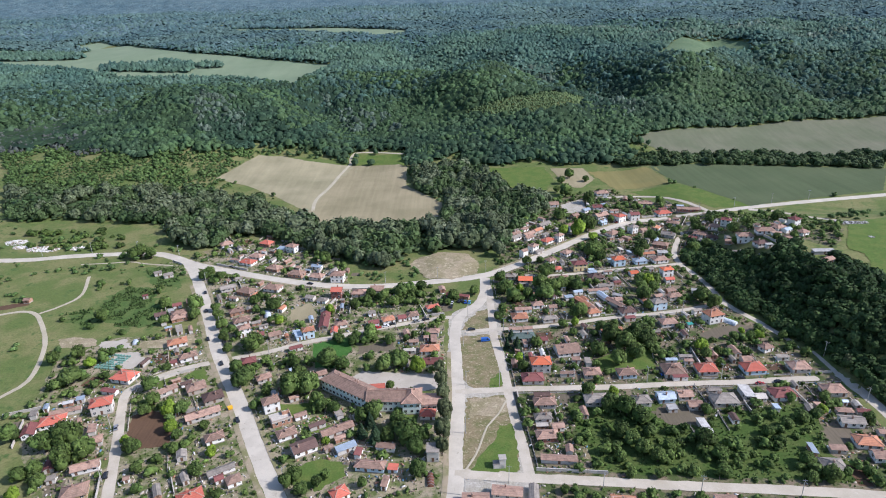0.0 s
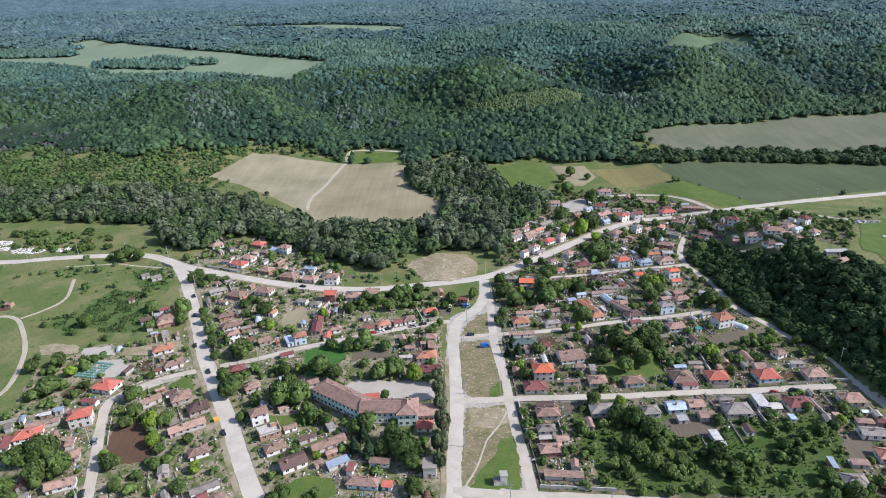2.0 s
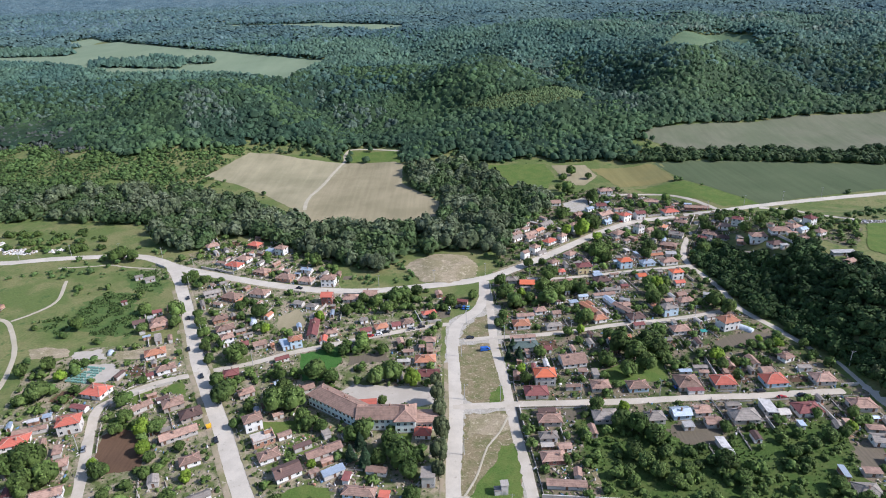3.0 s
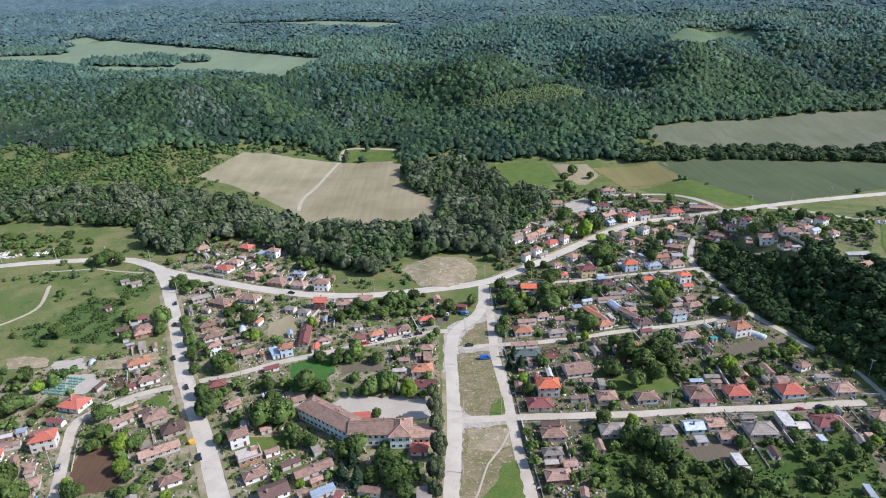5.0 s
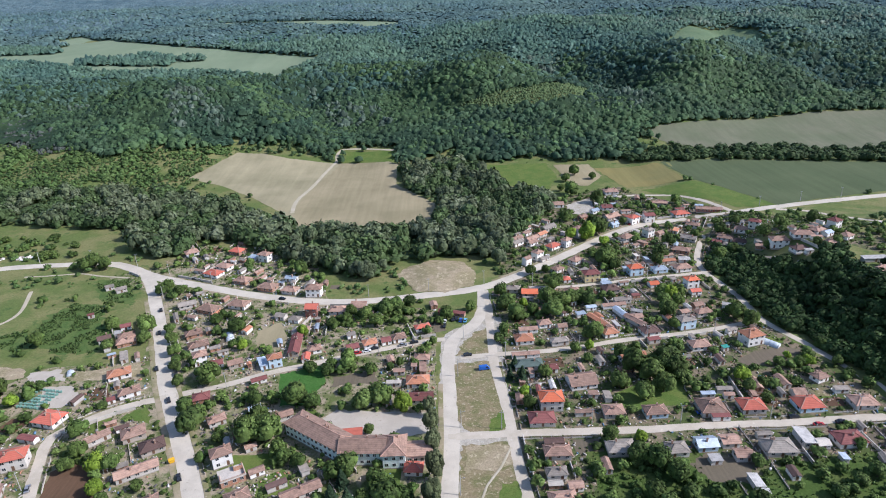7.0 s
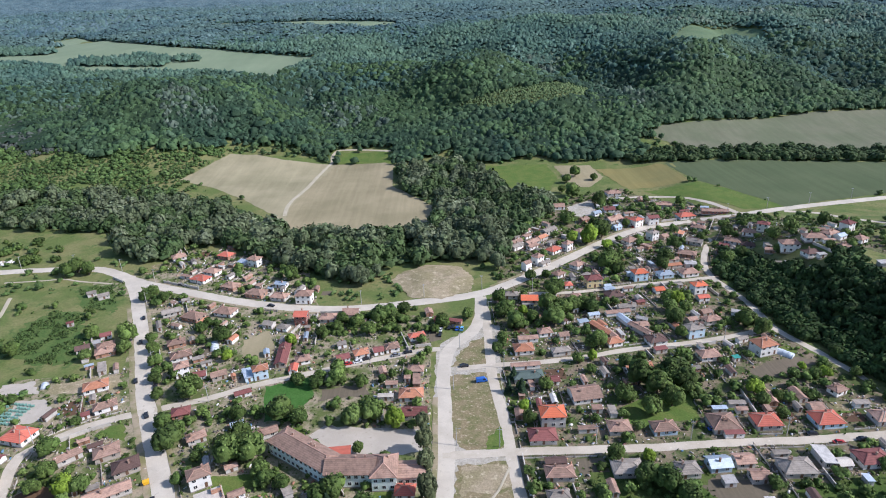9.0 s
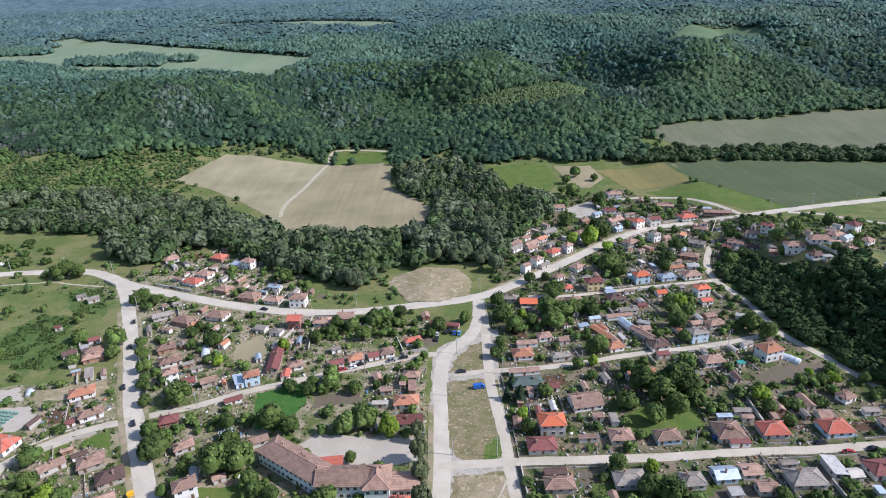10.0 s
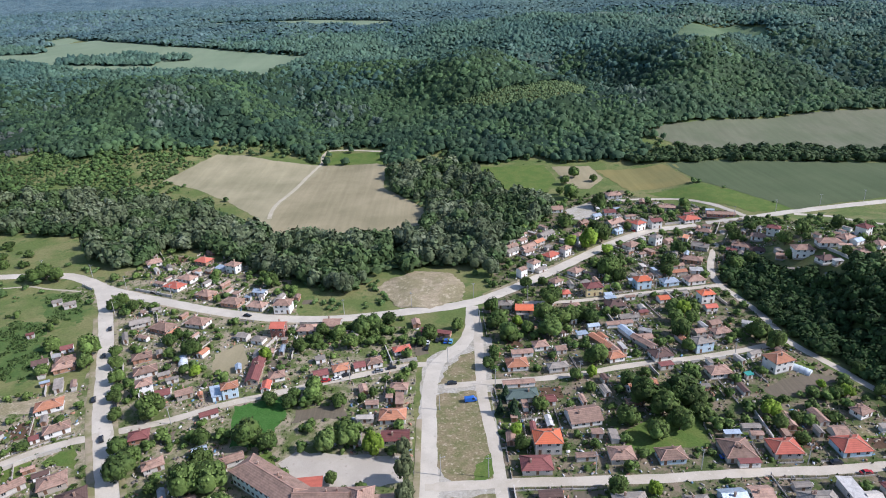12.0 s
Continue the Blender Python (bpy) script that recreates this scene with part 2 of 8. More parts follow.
LEAF_SILVER = leaf_material("silver_poplar_leaves", (0.07, 0.105, 0.074), (0.095, 0.132, 0.092), (0.15, 0.18, 0.142), 0.35, 40.0, 0.3, 0.55, 0.45, 0.25)
LEAF_GREY = leaf_material("grey_twiggy_leaves", (0.068, 0.08, 0.068), (0.088, 0.097, 0.082), (0.1, 0.112, 0.094), 0.22, 40.0, 0.3, 0.6, 0.3, 0.25)
# Middle and upper leaves turn bluer and paler with distance: haze painted into colour.
LEAF_MID = leaf_material("middle_wood_leaves_hazed", (0.038, 0.078, 0.062), (0.057, 0.106, 0.077), (0.095, 0.142, 0.116), 0.22, 100.0, 0.3, 0.6, 0.45, 0.2, (0.068, 0.116, 0.074))
LEAF_UPPER = leaf_material("upper_wood_leaves_hazed", (0.05, 0.092, 0.094), (0.07, 0.119, 0.112), (0.108, 0.15, 0.145), 0.18, 140.0, 0.25, 0.6, 0.4, 0.18, (0.08, 0.129, 0.11))


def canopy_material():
    """Far woods: crowns, drifts of other kinds, bands of clearings; bluish with painted haze."""
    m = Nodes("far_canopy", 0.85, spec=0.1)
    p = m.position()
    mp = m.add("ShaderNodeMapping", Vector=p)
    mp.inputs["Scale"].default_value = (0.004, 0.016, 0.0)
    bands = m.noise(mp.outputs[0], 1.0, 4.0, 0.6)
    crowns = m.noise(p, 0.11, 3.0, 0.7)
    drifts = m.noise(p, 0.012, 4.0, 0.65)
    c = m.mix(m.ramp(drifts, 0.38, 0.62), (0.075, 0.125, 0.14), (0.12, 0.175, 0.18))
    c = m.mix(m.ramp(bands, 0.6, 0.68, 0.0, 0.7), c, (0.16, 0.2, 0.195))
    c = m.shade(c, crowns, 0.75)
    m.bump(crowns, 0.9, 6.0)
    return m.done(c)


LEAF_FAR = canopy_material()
LEAF_BANK = leaf_material("willow_leaves", (0.068, 0.092, 0.042), (0.104, 0.128, 0.066), (0.165, 0.182, 0.118), 0.38, 40.0, 0.8, 0.58, 0.5, 0.45)
LEAF_ALDER = leaf_material("alder_leaves", (0.044, 0.075, 0.027), (0.068, 0.104, 0.036), (0.11, 0.14, 0.065), 0.4, 45.0, 0.6, 0.58, 0.45, 0.4)
# Kept dark so that the bank's own shade sits in the leaf colour.
LEAF_DARK = leaf_material("bank_leaves_painted_shade", (0.025, 0.05, 0.015), (0.042, 0.074, 0.021), (0.075, 0.108, 0.038), 0.5, 30.0, 0.8, 0.58)
LEAF_SHRUB = leaf_material("scrub_leaves", (0.062, 0.106, 0.03), (0.088, 0.138, 0.04), (0.115, 0.158, 0.055), 0.45, 40.0, 0.7, 0.6)
LEAF_GARDEN = leaf_material("orchard_leaves", (0.05, 0.084, 0.02), (0.09, 0.13, 0.031), (0.12, 0.16, 0.048), 0.5, 25.0, 0.6, 0.6)
LEAF_BRIGHT = leaf_material("bright_leaves", (0.12, 0.19, 0.02), (0.16, 0.23, 0.025), (0.2, 0.26, 0.04), 0.35, 25.0, 0.5, 0.6)
LEAF_PINE = leaf_material("pine_needles", (0.058, 0.072, 0.032), (0.076, 0.09, 0.04), (0.1, 0.115, 0.056), 0.45, 25.0, 0.5, 0.62)
LEAF_SPRUCE = leaf_material("spruce_needles", (0.026, 0.05, 0.024), (0.036, 0.062, 0.028), (0.045, 0.07, 0.034), 0.4, 25.0, 0.5, 0.65)
LEAF_YOUNG = leaf_material("young_wood_leaves", (0.07, 0.105, 0.041), (0.088, 0.124, 0.048), (0.115, 0.145, 0.068), 0.2, 40.0, 0.5, 0.6, 0.3, 0.3)


# ---- ground form ----
HILLS = [(17, -270, 850, 110, 90), (19.6, 190, 800, 110, 80), (-10.6, 480, 790, 160, 90), (-11.5, -300, 1100, 220, 130), (12, 60, 1180, 220, 140),
         (17, 500, 1150, 220, 160), (13.4, -420, 720, 110, 90), (5, 330, 900, 130, 90), (3.5, -60, 860, 110, 90), (-27, -900, 1600, 300, 300), (-8, -205, 740, 40, 30),
         (-13, -95, 850, 42, 110), (12, 40, 905, 75, 75), (-9, 235, 900, 40, 110), (11, 370, 960, 75, 85), (9, -330, 800, 60, 60), (-8, -420, 830, 45, 80)]


GLENS = [  # depth, half width, line; a negative depth is a spur
    (18, 32, [(-112, 765), (-135, 815), (-158, 850), (-170, 875)]),
    (25, 38, [(262, 800), (250, 880), (196, 965), (90, 1020), (-40, 1090)]),
    (20, 34, [(520, 820), (535, 870), (520, 930), (480, 1100)]),
    (17, 30, [(-640, 830), (-540, 890), (-470, 915), (-420, 950)]),
    (15, 28, [(20, 770), (0, 830), (-60, 900)]),
    (-7, 45, [(-440, 890), (-350, 880), (-280, 840), (-220, 790)]),
    (-9, 50, [(-70, 985), (40, 930), (120, 890)]),
    (-5, 45, [(280, 940), (340, 870), (420, 830)]),
]


def way_off(line, x, y):
    """How far points lie from a line."""
    best = np.full(np.broadcast(x, y).shape, 1e9)
    for (ax, ay), (bx, by) in zip(line, line[1:]):
        u = np.clip(((x - ax) * (bx - ax) + (y - ay) * (by - ay)) / ((bx - ax) ** 2 + (by - ay) ** 2), 0, 1)
        best = np.minimum(best, np.hypot(x - ax - u * (bx - ax), y - ay - u * (by - ay)))
    return best


def soft_ramp(v, k):
    return k * np.logaddexp(0.0, v / k)


def heights(x, y):
    x, y = np.asarray(x, float), np.asarray(y, float)
    z = 0.24 * soft_ramp(y - 690, 25) - 0.149 * soft_ramp(y - 1000, 80) - 0.055 * soft_ramp(y - 1550, 100) + 0.14 * soft_ramp(y - 3000, 120)
    for top, a, b, s, q in HILLS:
        z = z + top * np.exp(-((x - a) / s) ** 2 / 2 - ((y - b) / q) ** 2 / 2)
    # valleys that cut the hills, and the spurs between them
    if np.max(y) > 735:
        begin = np.clip((y - 735 - 55 / (1 + np.exp((215 - x) / 12))) / 80, 0, 1)
        for deep, wide, line in GLENS:
            z = z - begin * begin * (3 - 2 * begin) * deep * np.exp(-(way_off(line, x, y) / wide) ** 2 / 2)
    # folds of the hillsides
    rise = np.clip((y - 715) / 160, 0, 1) * np.clip((2600 - y) / 1700, 0.25, 1) * (1 - 0.95 * np.exp(-((x + 560) / 480) ** 4 - ((y - 1260) / 320) ** 4)) * (1 - 0.9 * np.exp(-((x + 280) / 480) ** 4 - ((y - 1640) / 200) ** 4))
    z = z + rise * 0.8 * (9.0 * np.sin(x / 41 + 1.7 * np.sin(y / 97)) * np.sin(y / 133 + x / 210) + 4.5 * np.sin(x / 23 - y / 61 + 1.0) + 3.0 * np.sin(y / 33 + x / 71))
    # the bank and the terrace east of the village
    u = np.clip((x - 185) / 42, 0, 1)
    v, w = np.clip((y - 215) / 50, 0, 1), np.clip((y - 395) / 90, 0, 1)
    z = z + 21 * u * u * (3 - 2 * u) * v * v * (3 - 2 * v) * (1 - 0.75 * w * w * (3 - 2 * w))
    return z * np.clip((y - 150) / 40, 0, 1)


def h(x, y):
    return float(heights(x, y))


def spaced(stops):
    out = []
    for a, b, step in stops:
        out += list(np.arange(a, b, step))
    return np.array(out + [stops[-1][1]])


def mesh_object(name, verts, faces, material, smooth=True, parent=None):
    me = bpy.data.meshes.new(name)
    me.from_pydata([tuple(v) for v in verts], [], [tuple(f) for f in faces])
    me.materials.append(material)
    if smooth:
        me.polygons.foreach_set("use_smooth", [True] * len(me.polygons))
    me.update()
    ob = new(name, me)
    if parent:
        ob.parent = parent
    return ob


def build_ground():
    xs = spaced([(-4200, -1600, 200), (-1600, -700, 60), (-700, -420, 14), (-420, 440, 5), (440, 700, 13), (700, 1600, 60), (1600, 4200, 200)])
    ys = spaced([(-2500, -100, 200), (-100, 140, 40), (140, 620, 5), (620, 1400, 12), (1400, 2400, 50), (2400, 4400, 200)])
    gx, gy = np.meshgrid(xs, ys)
    gz = heights(gx, gy)
    n = len(xs)
    verts = np.stack([gx, gy, gz], -1).reshape(-1, 3)
    i = (np.arange(len(ys) - 1)[:, None] * n + np.arange(n - 1)[None, :]).ravel()
    faces = np.stack([i, i + 1, i + 1 + n, i + n], -1)
    ob = mesh_object("ground", verts, faces, GRASS)
    return tagged(ob, "green meadow ground rising into wooded hills", "ground", kind="structure")


build_ground()


def smooth_line(points, step=4.0):
    """Points every few metres along a soft curve through the given ones."""
    p = [Vector((*q, 0)) for q in points]
    p = [p[0] * 2 - p[1]] + p + [p[-1] * 2 - p[-2]]
    out = []
    for a, b, c, d in zip(p, p[1:], p[2:], p[3:]):
        n = max(2, int((c - b).length / step))
        for k in range(n):
            u = k / n
            out.append(0.5 * (2 * b + (c - a) * u + (2 * a - 5 * b + 4 * c - d) * u * u + (3 * b - a - 3 * c + d) * u ** 3))
    return out + [p[-2]]


ROAD_LINES = []
road_count = 0


def road(name, width, material, label, points, category="road"):
    """A strip that lies on the ground, with slightly ragged edges."""
    global road_count
    road_count += 1
    lift = 0.05 + 0.006 * road_count
    line = smooth_line(points)
    ROAD_LINES.append((width, [(v.x, v.y) for v in line]))
    verts, faces = [], []
    for i, v in enumerate(line):
        t = (line[min(i + 1, len(line) - 1)] - line[max(i - 1, 0)]).normalized()
        side = Vector((t.y, -t.x, 0))
        for s in (-0.5, -0.25, 0.25, 0.5):
            wob = rng.uniform(-0.3, 0.3) * (abs(s) == 0.5) * min(1, width / 6)
            q = v + side * (s * width + wob)
            drop = 0.045 if abs(s) == 0.5 else 0.0
            verts.append((q.x, q.y, h(q.x, q.y) + lift - drop))
        if i:
            k = 4 * i
            faces += [(k - 4 + j, k - 3 + j, k + 1 + j, k + j) for j in range(3)]
    return tagged(mesh_object(name, verts, faces, material), label, category, kind="structure")


def inside(poly, x, y):
    x, y = np.asarray(x, float), np.asarray(y, float)
    r = np.zeros(x.shape, bool)
    for (ax, ay), (bx, by) in zip(poly, poly[1:] + poly[:1]):
        if ay == by:
            continue
        r ^= ((ay > y) != (by > y)) & (x < (bx - ax) * (y - ay) / (by - ay) + ax)
    return r


def patch(name, material, label, outline, lift=0.03, cell=12.0, category="field", ragged=0.8, mound=0.0):
    """A piece of ground cover that lies on the ground within an outline."""
    from_edge = []
    for (ax, ay), (bx, by) in zip(outline, outline[1:] + outline[:1]):
        n = max(1, int(math.hypot(bx - ax, by - ay) / max(2.0, cell * 0.4)))
        for k in range(n):
            from_edge.append(Vector((ax + (bx - ax) * k / n + rng.uniform(-ragged, ragged), ay + (by - ay) * k / n + rng.uniform(-ragged, ragged))))
    m = len(from_edge)
    poly = [(v.x, v.y) for v in from_edge]
    xs, ys = [v.x for v in from_edge], [v.y for v in from_edge]
    gx, gy = np.meshgrid(np.arange(min(xs), max(xs), cell), np.arange(min(ys), max(ys), cell))
    keep = inside(poly, gx.ravel(), gy.ravel())
    pts = from_edge + [Vector((a, b)) for a, b in zip(gx.ravel()[keep], gy.ravel()[keep])]
    from mathutils import geometry
    v2, _, f2, *_ = geometry.delaunay_2d_cdt(pts, [(i, (i + 1) % m) for i in range(m)], [], 1, 0.01)
    cx, cy = sum(xs) / m, sum(ys) / m
    reach = max(max(xs) - cx, max(ys) - cy)
    verts = []
    for v in v2:
        up = mound * max(0.0, 1 - ((v.x - cx) ** 2 + (v.y - cy) ** 2) / reach ** 2) * (0.7 + 0.6 * noise.noise((v.x * 0.1, v.y * 0.1, 0)))
        verts.append((v.x, v.y, h(v.x, v.y) + lift + up))
    return tagged(mesh_object(name, verts, f2, material), label, category, kind="structure")



# ---- streets, lanes and tracks ----
road("left_street", 7.3, ASPHALT, "worn pale asphalt village road", [(-58.7, 168.4), (-67.1, 181.8), (-81.8, 208.4), (-96.0, 236.3), (-111.4, 264.5), (-126.4, 292.6), (-141.9, 326.0), (-160.6, 365.4), (-177.5, 398.4), (-192.9, 423.2)])
road("main_road", 7.6, ASPHALT, "worn pale asphalt village road", [(-368.1, 436.7), (-341.2, 435.6), (-315.1, 435.6), (-278.5, 440.5), (-225.3, 439.4), (-204.0, 429.7), (-181.1, 414.0), (-147.1, 397.9), (-111.2, 382.1), (-74.3, 370.3), (-40.0, 367.6), (-9.9, 371.4), (17.0, 376.3), (37.0, 384.3), (63.3, 403.8), (92.7, 428.6), (125.3, 456.1), (158.4, 475.6), (198.4, 482.5), (219.6, 477.6), (262.1, 487.9), (315.5, 497.7), (390.8, 509.5), (431.8, 516.5)])
road("centre_street", 6.4, ASPHALT, "worn pale asphalt village road", [(-0.1, 158.6), (1.1, 178.7), (2.2, 191.5), (2.8, 211.5), (4.6, 234.8), (5.2, 268.2), (5.3, 296.3), (6.9, 315.7), (11.6, 326.0), (20.2, 336.3), (25.5, 351.4), (27.7, 375.7)])
road("green_side_lane", 4.6, GRAVEL, "pale compacted gravel village lane", [(31.3, 188.3), (30.8, 206.6), (29.2, 233.7), (28.7, 266.6), (26.9, 295.2), (27.6, 321.2), (28.8, 351.4), (27.9, 368.6)])
road("south_lane", 5.0, GRAVEL, "pale compacted gravel village lane", [(1.7, 192.1), (22.9, 188.8), (55.5, 185.1), (87.1, 181.3), (128.2, 177.0), (161.0, 172.7), (177.0, 171.0)])
road("school_lane", 4.2, GRAVEL, "pale compacted gravel village lane", [(3.7, 246.6), (29.4, 247.1), (56.7, 246.6), (83.8, 246.1), (111.5, 247.1), (138.6, 246.7), (166.5, 247.7), (190.8, 247.5)])
road("middle_lane", 3.6, GRAVEL, "pale compacted gravel village lane", [(11.1, 303.8), (29.0, 305.3), (50.7, 306.3), (70.5, 308.9), (88.6, 312.7), (106.9, 315.8), (124.9, 317.4), (147.2, 322.0), (168.2, 327.9)])
road("upper_lane", 3.4, GRAVEL, "pale compacted gravel village lane", [(35.9, 378.7), (59.1, 376.5), (77.0, 375.8), (95.5, 377.9), (114.6, 381.0), (133.8, 383.7), (156.6, 386.7), (163.7, 387.3)])
road("hill_lane", 3.8, GRAVEL, "pale compacted gravel village lane", [(208.4, 478.5), (194.5, 455.1), (181.3, 435.2), (167.6, 406.7), (164.9, 387.8), (167.6, 370.5), (169.8, 351.7), (169.3, 330.1), (172.6, 317.6), (177.8, 305.8), (181.5, 293.3), (184.6, 285.2)])
road("hill_lane_middle", 3.8, GRAVEL, "pale compacted gravel village lane", [(184.6, 285.2), (187.5, 274.0), (189.3, 262.5), (190.2, 247.9)])
road("hill_lane_low", 5.0, GRAVEL, "pale compacted gravel village lane", [(190.6, 249.0), (191.2, 241.5), (192.4, 233.8), (193.1, 226.2), (193.4, 219.5), (193.6, 204.0)])
road("west_lane", 4.6, GRAVEL, "pale compacted gravel village lane", [(-130.4, 173.8), (-133.6, 184.6), (-143.4, 211.5), (-152.6, 234.8), (-158.6, 252.6), (-156.8, 259.7), (-146.6, 269.3), (-134.5, 276.3), (-121.8, 281.2)])
road("dirt_track", 2.6, DIRT, "pale dirt track through grass", [(-226.2, 245.1), (-221.4, 254.2), (-216.1, 268.2), (-223.6, 293.0), (-233.2, 311.9), (-248.5, 333.0), (-258.5, 343.9), (-268.7, 347.6), (-280.6, 343.9), (-291.9, 339.5)])
road("dirt_track_north", 2.2, DIRT, "pale dirt track through grass", [(-255.7, 343.8), (-247.2, 354.1), (-242.8, 369.8), (-253.5, 399.5)])
road("orchard_lane", 4.0, GRAVEL, "pale compacted gravel village lane", [(-117.9, 282.3), (-98.8, 288.2), (-78.9, 297.4), (-54.7, 305.5), (-29.2, 313.6), (-6.1, 320.1), (4.0, 321.2)])
road("north_track", 4.0, GRAVEL, "pale compacted gravel village lane", [(144.4, 542.2), (173.8, 543.7), (197.8, 537.0), (213.6, 513.3), (224.6, 476.7)])
road("east_lane", 5.0, GRAVEL, "pale compacted gravel village lane", [(256.5, 481.8), (277.1, 468.2), (277.8, 424.9), (286.0, 408.8)])
road("meadow_path", 1.6, DIRT, "pale dirt track through grass", [(-271.7, 422.3), (-252.1, 423.0), (-234.8, 424.2), (-222.9, 420.0), (-199.0, 414.2)])
VERGE = road_material("sandy_verge", (0.33, 0.27, 0.18), (0.2, 0.19, 0.085), (0.4, 0.34, 0.24))


def beside(points, off):
    """The same line, moved sideways."""
    line = smooth_line(points, 14.0)
    out = []
    for a, b in zip(line, line[1:]):
        t = (b - a).normalized()
        out.append((a.x - t.y * off, a.y + t.x * off))
    return out


LEFT_LINE = [(-58.7, 168.4), (-67.1, 181.8), (-81.8, 208.4), (-96.0, 236.3), (-111.4, 264.5), (-126.4, 292.6), (-141.9, 326.0), (-160.6, 365.4), (-177.5, 398.4)]
road("west_verge", 2.4, VERGE, "sandy verge along the western street", beside(LEFT_LINE, 4.9), "verge")
road("inner_verge", 2.0, VERGE, "worn sandy verge under the street trees", beside(LEFT_LINE, -4.7), "verge")
road("centre_verge", 2.2, VERGE, "sandy verge along the centre street", beside([(-0.1, 158.6), (1.1, 178.7), (2.2, 191.5), (2.8, 211.5), (4.6, 234.8), (5.2, 268.2), (5.3, 296.3)], 4.1), "verge")
road("main_road_verge", 2.0, VERGE, "dusty verge along the main road", beside([(-147.1, 397.9), (-111.2, 382.1), (-74.3, 370.3), (-40.0, 367.6), (-9.9, 371.4)], -4.6), "verge")
road("main_road_shoulder", 2.2, VERGE, "dusty shoulder of the main road", beside([(37.0, 384.3), (63.3, 403.8), (92.7, 428.6), (125.3, 456.1), (158.4, 475.6), (198.4, 482.5)], 4.6), "verge")
road("green_footpath", 0.9, DIRT, "pale dirt track through grass", [(27.7, 239.0), (22.4, 227.8), (16.8, 219.6), (13.4, 209.3), (10.7, 201.9), (6.1, 193.2)])
road("field_track", 3.4, DIRT, "pale dirt track through grass", [(-118.3, 533.8), (-120.9, 553.8), (-120.7, 575.4), (-117.5, 594.3), (-114.4, 619.1), (-111.1, 654.4), (-106.8, 681.3), (-103.9, 695.8), (-106.0, 712.5), (-104.1, 723.7), (-98.4, 729.5), (-75.8, 728.1), (-43.0, 714.7)])


# ---- fields, yards and greens ----
OPEN = []
OPEN.append([(-159.9, 180.8), (-194.5, 225.1), (-212.1, 286.6), (-192.4, 309.3), (-146.2, 312.5), (-162.2, 383.2), (-215.6, 416.7), (-182.6, 430.2), (-168.9, 470.7), (-78.7, 426.5), (-63.0, 370.9), (-0.8, 353.6), (-0.6, 173.8)])
patch("village_west", YARD, "trodden yards and gardens", OPEN[-1], 0.008, 10, "ground")
OPEN.append([(30.2, 351.4), (50.0, 450.7), (92.7, 533.3), (153.9, 570.7), (223.8, 487.9), (291.8, 410.7), (250.8, 357.2), (196.0, 430.2), (168.3, 384.9), (167.7, 325.5), (190.4, 251.2), (184.3, 195.8), (171.9, 151.6), (28.2, 157.5), (30.7, 246.7), (31.0, 294.7), (32.3, 335.2)])
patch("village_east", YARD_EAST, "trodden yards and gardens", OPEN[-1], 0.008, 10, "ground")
OPEN.append([(55.4, 240.1), (71.4, 240.1), (104.9, 229.4), (106.1, 215.8), (128.5, 224.4), (161.4, 228.8), (163.1, 218.5), (152.8, 197.0), (164.5, 186.7), (163.4, 178.6), (131.1, 182.4), (88.9, 186.2), (56.8, 190.4), (57.9, 205.1), (54.7, 224.0)])
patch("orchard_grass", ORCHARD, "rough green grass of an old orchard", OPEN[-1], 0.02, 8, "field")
OPEN.append([(-1.8, 173.8), (-0.2, 244.0), (1.7, 309.3), (3.8, 326.5), (20.4, 340.1), (34.8, 342.8), (31.0, 294.7), (30.7, 246.7), (31.3, 188.3), (30.5, 172.6)])
patch("junction_gravel", GRAVEL_GROUND, "pale gravelly ground round the central street", OPEN[-1], 0.015, 6, "ground")
OPEN.append([(-49.1, 262.2), (-43.9, 267.2), (-5.6, 262.3), (-4.5, 248.8), (-25.3, 247.7), (-38.7, 249.9)])
patch("schoolyard", YARD_PAVING, "cracked concrete schoolyard", OPEN[-1], 0.02, 8, "pavement")
OPEN.append([(-243.6, 641.7), (-215.6, 721.4), (-189.0, 720.6), (-153.8, 701.4), (-106.2, 690.3), (-47.8, 684.0), (-37.6, 674.6), (-35.6, 606.0), (-12.9, 568.6), (2.5, 539.3), (0.3, 506.3), (-23.0, 496.1), (-58.6, 496.2), (-108.1, 499.2), (-127.4, 536.0), (-166.2, 582.9), (-203.1, 619.3)])
patch("brown_field", TILLED, "pale bare tilled field below the wooded hills", OPEN[-1], 0.10, 12, "field")
OPEN.append([(-115.6, 527.3), (-118.5, 553.8), (-117.7, 573.2), (-111.8, 616.9), (-108.5, 652.1), (-101.3, 690.2), (-47.7, 682.3), (-38.2, 672.9), (-36.1, 606.5), (-13.4, 569.1), (2.0, 539.3), (-0.2, 507.9), (-23.0, 497.2), (-58.7, 497.4), (-106.1, 500.3)])
patch("brown_field_east", TILLED_EAST, "browner tilled half of the field beyond the track", OPEN[-1], 0.13, 12, "field")
OPEN.append([(-96.1, 691.8), (-95.9, 724.0), (-43.0, 714.7), (-37.8, 678.0), (-47.8, 685.7)])
patch("meadow_above_field", LAWN, "green meadow strip at the wood's foot", OPEN[-1], 0.08, 12, "field")
OPEN.append([(-25.1, 402.5), (-18.1, 413.3), (-3.1, 423.0), (17.7, 419.1), (26.1, 398.5), (22.9, 383.4), (5.3, 374.8), (-11.8, 377.1)])
patch("sand_mound", SAND, "bare sandy mound beside the main road", OPEN[-1], 0.04, 4, "ground", mound=2.5)
